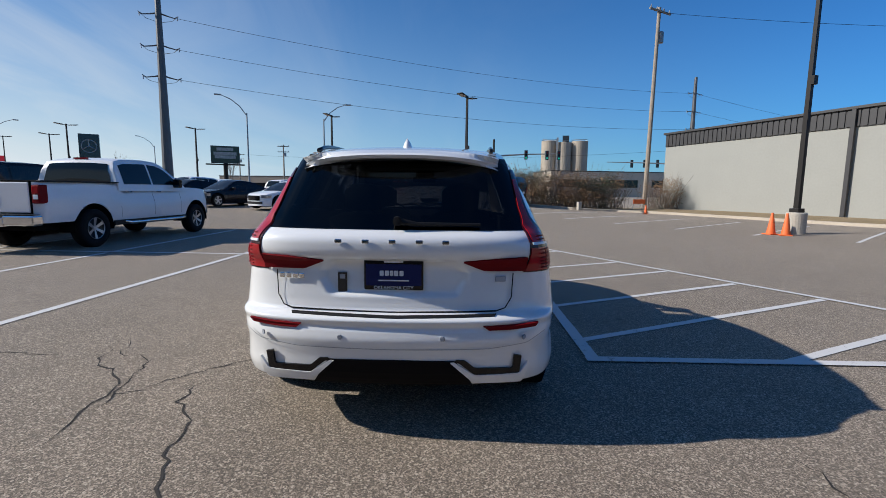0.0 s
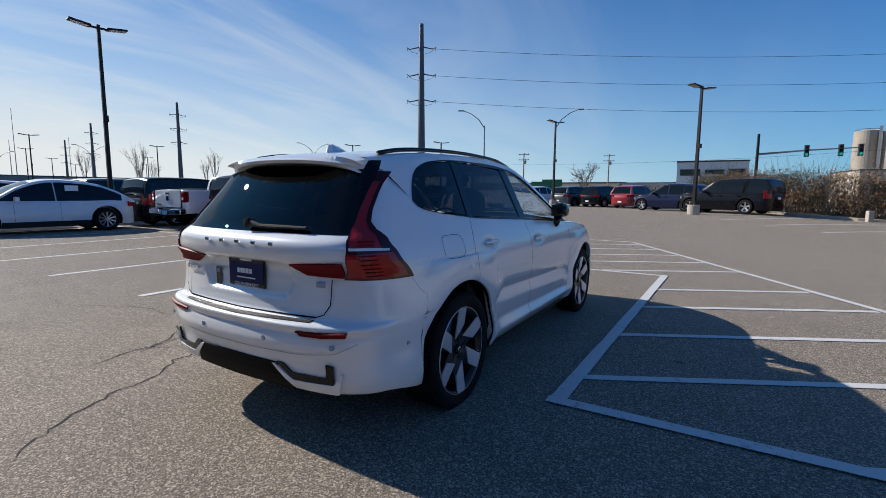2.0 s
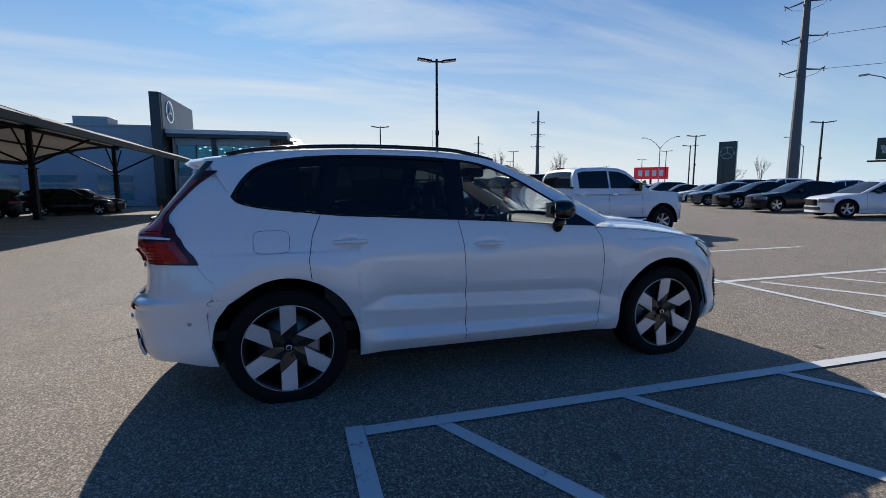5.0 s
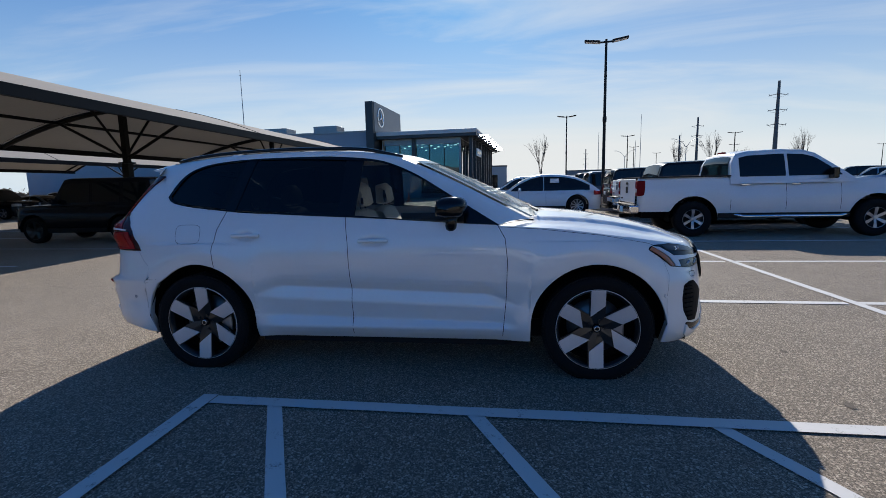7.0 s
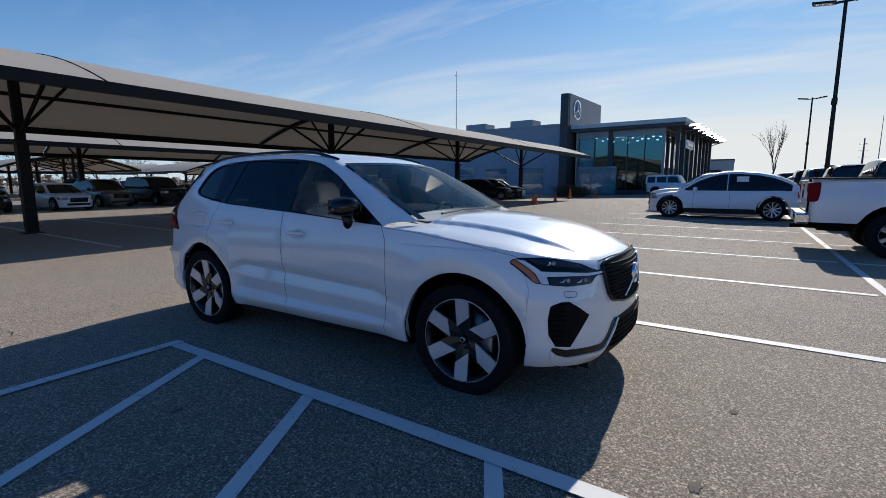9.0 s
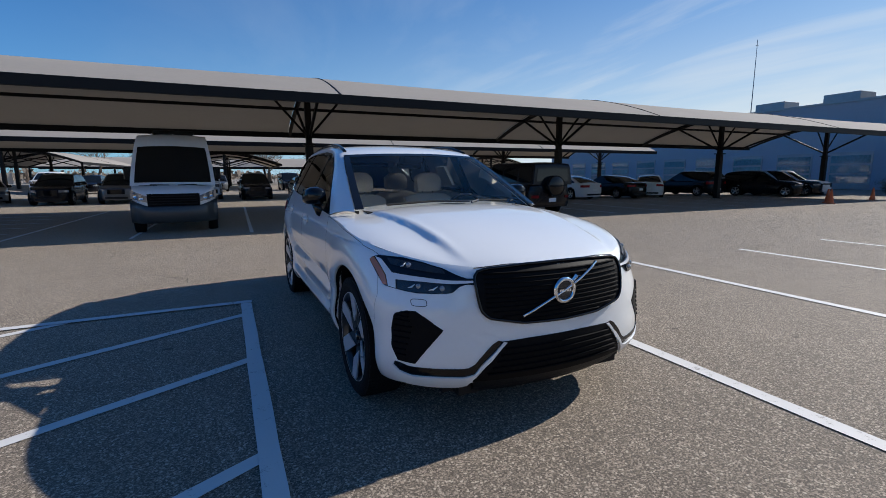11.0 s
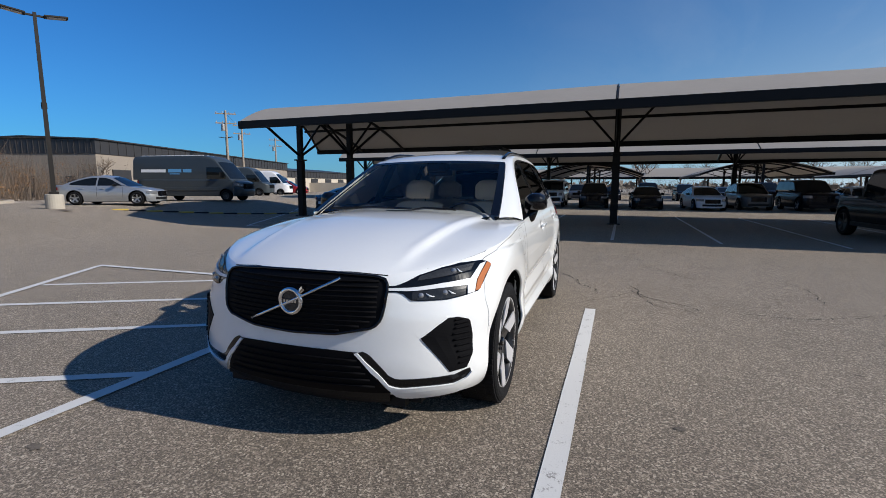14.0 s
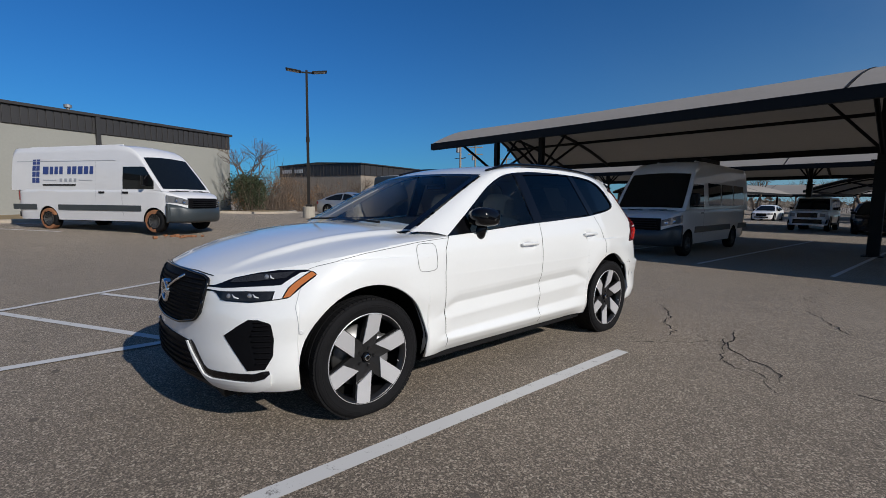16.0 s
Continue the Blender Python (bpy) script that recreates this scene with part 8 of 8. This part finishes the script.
for _ in range(26):
    x, y, r = rm.gauss(0, 0.35), rm.gauss(0, 0.25), rm.uniform(0.02, 0.07)
    add_box(bm, x - r, x + r, y - r * 0.8, y + r * 0.8, 0, r * 1.1, r * 0.3, pose(0, 0, 0, 0, 0, rm.uniform(0, 60)))
part("clods", bm, MUD, clod)
van_print(gv, 1, [("side_lettering", BLUE_INK, -0.2 - 0.0, 0.35, 1.72, 1.92), ("side_lettering", BLUE_INK, -1.15, -0.3, 1.72, 1.92), ("side_lettering", WHITE_INK, -2.9, -1.3, 1.72, 1.90), ("side_stripe", BLUE_INK, -1.05, -0.4, 1.60, 1.66)])
# the passenger van's side glass and roof unit
for y0, y1 in ((-2.9, -1.7), (-1.6, -0.4), (-0.3, 0.9)):
    van_print(bus, -1, [("side_window", PANE_DARK, y0, y1, 1.42, 2.08)])
    van_print(bus, 1, [("side_window", PANE_DARK, y0, y1, 1.42, 2.08)])
part("roof_unit", box(-0.55, 0.55, -1.6, 0.4, 2.72, 2.92, 0.05), TRIM_BLACK, bus)
# spare wheel and ring on the off-roader's tail
part("spare_wheel_cover", add_lathe(bmesh.new(), [(0.01, -0.20), (0.33, -0.20), (0.37, -0.17), (0.37, 0.0)], 28, "y", pose(0, -2.34, 1.10)), GLOSS_BLACK, gw, smooth=True)
part("spare_wheel_ring", add_lathe(bmesh.new(), [(0.345, -0.205), (0.365, -0.205), (0.372, -0.18)], 28, "y", pose(0, -2.34, 1.10)), STEEL_DARK, gw)
# chrome step bar, third brake light and paper sheet
for sgn in (1, -1):
    part("step_bar", tube([(sgn * 1.0, -0.9, 0.52), (sgn * 1.02, -0.7, 0.47), (sgn * 1.02, 1.3, 0.47), (sgn * 1.0, 1.5, 0.52)], 0.045, 8), CHROME, ram, smooth=True)
part("brake_light", box(-0.16, 0.16, -0.86, -0.80, 1.95, 1.99), LENS_RED, ram)
for sgn in (1, -1):
    part("bed_rail", box(*sorted((sgn * 0.92, sgn * 1.01)), -3.0, -0.99, 1.395, 1.425, 0.008), TRIM_BLACK, ram)
part("tonneau_cover", box(-0.90, 0.90, -2.98, -0.98, 1.402, 1.425, 0.01), VOID_BLACK, ram)
part("window_paper", box(-0.86, -0.84, -0.78, -0.42, 1.34, 1.52), WHITE_INK, ev)
part("window_paper", box(0.84, 0.86, -0.78, -0.42, 1.34, 1.52), WHITE_INK, ev)

# ---- trees, hedges, far woods ----
def bare_tree(h, seed, spread=0.5, label="bare winter tree with fine upright twigs", depth=5, girth=0.02):
    """A leafless tree: trunk, limbs and twigs that fork and thin out."""
    rnd = random.Random(seed)
    c = thing("bare_tree", pose(0, 0, 0), label, "tree", "bare trees")
    trunk, limbs = bmesh.new(), bmesh.new()
    top = Vector((rnd.uniform(-0.1, 0.1) * h, rnd.uniform(-0.1, 0.1) * h, h * 0.36))
    add_tube(trunk, [(0, 0, -0.05), top * 0.5 + Vector((0.03 * h, 0, 0)), top], [h * girth * 1.3, h * girth, h * girth * 0.75], 8)

    def grow(p, d, length, r, lvl):
        mid = p + d * length * 0.5 + Vector([rnd.uniform(-1, 1) * length * 0.07 for _ in range(3)])
        q = p + d * length
        add_tube(limbs, [p, mid, q], [r, r * 0.8, r * 0.6], 5 if lvl > 2 else 4, caps=False)
        if lvl == 0:
            return
        for k in range(rnd.choice((2, 3, 3))):
            nd = (d + Vector((rnd.gauss(0, spread), rnd.gauss(0, spread), rnd.uniform(-0.05, 0.35)))).normalized()
            s = p + (q - p) * rnd.uniform(0.45, 1.0)
            grow(s, nd, length * rnd.uniform(0.6, 0.85), max(r * 0.58, 0.004), lvl - 1)
    for k in range(4):
        a = 2 * math.pi * (k + rnd.random()) / 4
        grow(top * rnd.uniform(0.6, 1.0), Vector((math.cos(a) * spread * 1.2, math.sin(a) * spread * 1.2, 1)).normalized(), h * 0.24, h * girth * 0.5, depth - 1)
    part("trunk", trunk, TWIG, c, smooth=True)
    part("crown", limbs, TWIG, c)
    return c


t1 = bare_tree(5.2, 3, 0.65, "spreading bare winter tree behind the verge")
t1.matrix_basis = pose(30.6, -9.6, gz(30.6, -9.6)) @ Matrix.Scale(1.25, 4)
t2 = bare_tree(8.5, 8, 0.16, "slim upright bare poplar", girth=0.012)
t2.matrix_basis = pose(-62.6, 6.0, 0)
for i, (x, y, s) in enumerate(((-66, 30, 1.0), (-74, 47, 1.1), (-90, 56, 1.0), (-58, 78, 0.9), (-104, 40, 1.2), (-130, 66, 1.2), (-48, 96, 0.9), (-152, 72, 1.3))):
    copy_thing(t2, pose(x, y, 0, 0, 0, 40 * i) @ Matrix.Scale(s, 4))
for i, (x, y, s) in enumerate(((46, -29, 0.8), (55, -22, 0.7), (-21, 92, 1.5), (-34, 140, 1.6), (30, -70, 1.3), (18, -88, 1.5), (-8, -92, 1.6), (-30, -90, 1.6), (5, -84, 1.3), (-80, 96, 1.4), (60, 60, 1.0), (12, 60, 0.8))):
    copy_thing(t1, pose(x, y, 0, 0, 0, 70 * i) @ Matrix.Scale(s, 4))


def thicket(pts, width, height, seed, twigs, leaves, label, green=0.5, sink=0.0):
    """A ragged hedge along a line: thin stems that fan out, and many small leaves in clumps."""
    rnd = random.Random(seed)
    c = thing("hedge", pose(0, 0, 0), label, "hedge", kind="stuff")
    P = resample(pts, 400)
    st, gr, dr = bmesh.new(), bmesh.new(), bmesh.new()
    for _ in range(twigs):
        i = rnd.randrange(400)
        x, y = P[i] + np.array([rnd.gauss(0, width * 0.3), rnd.gauss(0, width * 0.3)])
        h = height * rnd.uniform(0.45, 1.15) * (0.8 + 0.4 * noise.noise((x * 0.5, y * 0.5, 0)))
        z = gz(x, y) + 0.05
        d = Vector((rnd.gauss(0, 0.28), rnd.gauss(0, 0.28), 1))
        p = Vector((x, y, z))
        r = rnd.uniform(0.008, 0.02)
        add_tube(st, [p, p + d * h * 0.5 + Vector((rnd.gauss(0, 0.06), rnd.gauss(0, 0.06), 0)), p + d * h], [r, r * 0.7, r * 0.25], 3, caps=False)
        for k in range(2):
            s = p + d * h * rnd.uniform(0.3, 0.8)
            e = s + Vector((rnd.gauss(0, 0.3), rnd.gauss(0, 0.3), rnd.uniform(0.1, 0.5)))
            add_tube(st, [s, e], [r * 0.5, r * 0.2], 3, caps=False)
    clumps = []
    for _ in range(max(1, leaves // 60)):
        i = rnd.randrange(400)
        x, y = P[i] + np.array([rnd.gauss(0, width * 0.28), rnd.gauss(0, width * 0.28)])
        clumps.append((Vector((x, y, gz(x, y) + rnd.uniform(0.15, 0.75) * height)), rnd.random() < green * (1.3 if noise.noise((x * 0.35, y * 0.35, 3)) > 0 else 0.4)))
    for cp, isg in clumps:
        for _ in range(60):
            p = cp + Vector((rnd.gauss(0, 0.30), rnd.gauss(0, 0.30), rnd.gauss(0, 0.24)))
            s = rnd.uniform(0.03, 0.075)
            u = Vector((rnd.gauss(0, 1), rnd.gauss(0, 1), rnd.gauss(0, 1))).normalized()
            v = u.orthogonal().normalized() * 0.55
            bm = gr if isg else dr
            bm.faces.new([bm.verts.new(q) for q in (p - u * s, p + v * s, p + u * s, p - v * s)])
    part("stems", st, TWIG, c)
    part("green_leaves", gr, LEAF, c)
    part("dry_leaves", dr, LEAF_DRY, c)
    return c


thicket([(1.0, 36.5), (4.4, 30.5), (6.6, 28.4), (9.0, 28.0), (12.2, 29.2)], 1.8, 3.0, 11, 1100, 34000, "tangled roadside hedge of brown twigs and dark leaves", 0.55)
thicket([(-6, 46), (1.0, 36.5)], 1.6, 2.0, 12, 350, 8000, "tangled roadside hedge of brown twigs", 0.3)
thicket([(15.0, 30.5), (18.0, 32.5)], 1.0, 3.0, 13, 160, 1500, "thin bare shrubs at the building corner", 0.1)
thicket([(30.0, -8.8), (31.6, -10.4)], 1.4, 3.2, 14, 160, 14000, "dense evergreen bush beside the building", 1.0)
thicket([(32.5, -12.2), (40, -15.5), (44.5, -22.0), (46, -27)], 3.4, 4.3, 15, 1000, 2400, "tall tangle of bare brown shrubs behind the verge", 0.12)
thicket([(-40.5, -8.8), (-43.5, -12.5)], 0.7, 1.1, 16, 120, 6000, "low clipped hedge before the dealership", 0.5)


thicket([(48, -112), (10, -118), (-30, -118), (-70, -112)], 7.0, 4.6, 17, 1800, 2400, "tall brown winter scrub behind the canopies", 0.1)
rnd = random.Random(41)
for i in range(22):
    copy_thing(t1, pose(46 - 5.4 * i + rnd.uniform(-2, 2), -116 + rnd.uniform(-6, 4), 0, 0, 0, 53 * i) @ Matrix.Scale(rnd.uniform(1.2, 1.8), 4))


def far_woods():
    """A low ragged belt of leafless woods and scrub all round the horizon."""
    rnd = random.Random(77)
    bm = bmesh.new()
    for _ in range(2600):
        a = rnd.uniform(0, 2 * math.pi)
        d = rnd.uniform(260, 420)
        x, y = d * math.cos(a), d * math.sin(a)
        h = rnd.uniform(2.0, 7.0) * (0.7 + 0.6 * noise.noise((a * 6, 0, 0)))
        for _k in range(5):
            p = Vector((x + rnd.gauss(0, 3), y + rnd.gauss(0, 3), rnd.uniform(0.1, 1.0) * h))
            s = rnd.uniform(0.8, 2.2)
            u = Vector((rnd.gauss(0, 1), rnd.gauss(0, 1), rnd.gauss(0, 1))).normalized()
            v = u.orthogonal().normalized() * 0.7
            bm.faces.new([bm.verts.new(q) for q in (p - u * s, p + v * s, p + u * s, p - v * s)])
    ob = part("far_woods", bm, mat("winter_woods", (0.16, 0.14, 0.12), 0.95, vary=0.35, noise_scale=0.1))
    tagged(ob, "low belt of leafless woods along the horizon", "woods", kind="stuff")


far_woods()

# ---- cones, barriers, cracks, stains ----
def cone(scale=1.0):
    c = thing("traffic_cone", pose(0, 0, 0), "orange traffic cone standing on the asphalt", "traffic cone", "traffic cones")
    part("base", box(-0.18, 0.18, -0.18, 0.18, 0, 0.035, 0.012), ORANGE, c)
    part("cone", add_lathe(bmesh.new(), [(0.135, 0.034), (0.035, 0.70), (0.028, 0.71), (0.002, 0.71)], 20, "z"), ORANGE, c, smooth=True)
    return c


c0 = cone()
c0.matrix_basis = on_ground(10.75, 10.75, 10)
for x, y, s in ((10.95, 10.35, 1.0), (12.2, 24.2, 0.8), (-25.8, -8.1, 1.0), (-26.6, -8.6, 1.0), (-31.5, -8.7, 1.0), (-37.3, -9.3, 1.2), (-40.6, -7.9, 1.2)):
    copy_thing(c0, on_ground(x, y, 30 * x, s))
for x, y in ((13.0, 27.3),):
    c = thing("barrier_board", on_ground(x, y, 20), "red and white road barrier board by the hedge", "barrier")
    part("board", box(-0.5, 0.5, -0.03, 0.03, 0.55, 0.85, 0.01), ORANGE, c)
    for s in (-0.4, 0.4):
        part("leg", tube([(s, 0.2, 0), (s, 0, 0.9)], 0.02, 6), GALV, c)
c = thing("wheel_stop", on_ground(8.6, 26.0, 20), "small concrete marker post by the kerb", "marker")
part("block", box(-0.12, 0.12, -0.12, 0.12, 0, 0.55, 0.02), CONCRETE, c)
# speed bump past the lamp post
BUMP_YELLOW = mat("bump_yellow", (0.45, 0.32, 0.06), 0.7, vary=0.2, noise_scale=6)
c = thing("speed_bump", pose(0, 0, 0), "black and yellow striped rubber speed bump", "speed bump")
for k in range(13):
    x, y = 18.7 - 4.4 * k / 12, -10.6 - 6.36 * k / 12
    o = part("segment", box(-0.31, 0.31, -0.16, 0.16, -0.02, 0.05, 0.02), TRIM_BLACK if k % 2 else BUMP_YELLOW, c)
    o.matrix_basis = pose(x, y, gz(x, y), 0, 0, 55.3)

# cracks wander across the asphalt near the car's tail and beyond
C = [([(-2.53, -0.96), (-2.43, -1.28), (-2.03, -1.56), (-1.93, -1.85), (-1.90, -2.21), (-1.83, -2.4)], 0.026), ([(-1.25, -1.13), (-1.35, -1.23), (-1.52, -1.40), (-1.60, -1.54), (-1.77, -1.74)], 0.022),
     ([(-1.41, -1.53), (-1.46, -1.70), (-1.41, -1.92), (-1.20, -2.15), (-1.18, -2.45), (-1.08, -2.65), (-0.95, -2.91), (-0.72, -3.1)], 0.028), ([(1.98, -2.32), (2.03, -2.5), (2.06, -2.67), (2.5, -3.23)], 0.02),
     ([(-1.83, -2.1), (-1.95, -1.6), (-2.03, -1.23), (-2.32, -1.12), (-2.54, -0.74)], 0.018), ([(-1.77, -1.74), (-1.93, -1.85)], 0.02), ([(-3.89, -3.36), (-3.95, -2.6), (-3.86, -1.71)], 0.02), ([(-2.07, -4.28), (-2.35, -3.7), (-2.74, -2.99)], 0.022),
     ([(-2.5, -1.25), (-3.4, -1.1), (-4.3, -1.6), (-5.2, -1.4)], 0.016), ([(-2.3, -4.6), (-1.9, -5.3), (-2.2, -6.0), (-1.8, -6.9)], 0.02), ([(-4.6, -4.4), (-4.2, -5.2), (-4.7, -6.0)], 0.02),
     ([(2.4, -4.6), (3.4, -5.2), (3.2, -6.1), (4.4, -6.6)], 0.018), ([(3.5, 5.0), (5.0, 6.4), (6.2, 6.2)], 0.012), ([(-6.4, -2.2), (-7.3, -3.4), (-9.0, -3.2)], 0.018)]
for i, (p, w) in enumerate(C):
    crack(p, w, 100 + i)
STAIN = mat("oil_stain", (0.14, 0.12, 0.10), 0.95, spec=0.1, vary=0.4, noise_scale=9)


def stain(x, y, r, seed):
    rnd = random.Random(seed)
    ring = [(x + r * (0.6 + 0.6 * rnd.random()) * math.cos(a), y + r * 0.6 * (0.6 + 0.6 * rnd.random()) * math.sin(a), gz(x, y) + 0.0035) for a in np.linspace(0, 2 * math.pi, 26)[:-1]]
    bm = bmesh.new()
    bm.faces.new([bm.verts.new(p) for p in ring])
    ob = part("stain", bm, STAIN)
    tagged(ob, "small dark oil spot on the asphalt", "stain", "oil spots", "structure")


for i, (x, y, r) in enumerate(((17.5, -7.5, 0.7), (1.2, 2.85, 0.08), (0.3, 3.0, 0.06), (2.05, 0.15, 0.07), (-1.9, 1.6, 0.06), (-2.6, 2.2, 0.05), (2.3, 3.0, 0.05), (-3.2, 0.4, 0.05), (9.5, 9.0, 0.2), (1.1, -2.9, 0.04))):
    stain(x, y, r * 0.65, i)
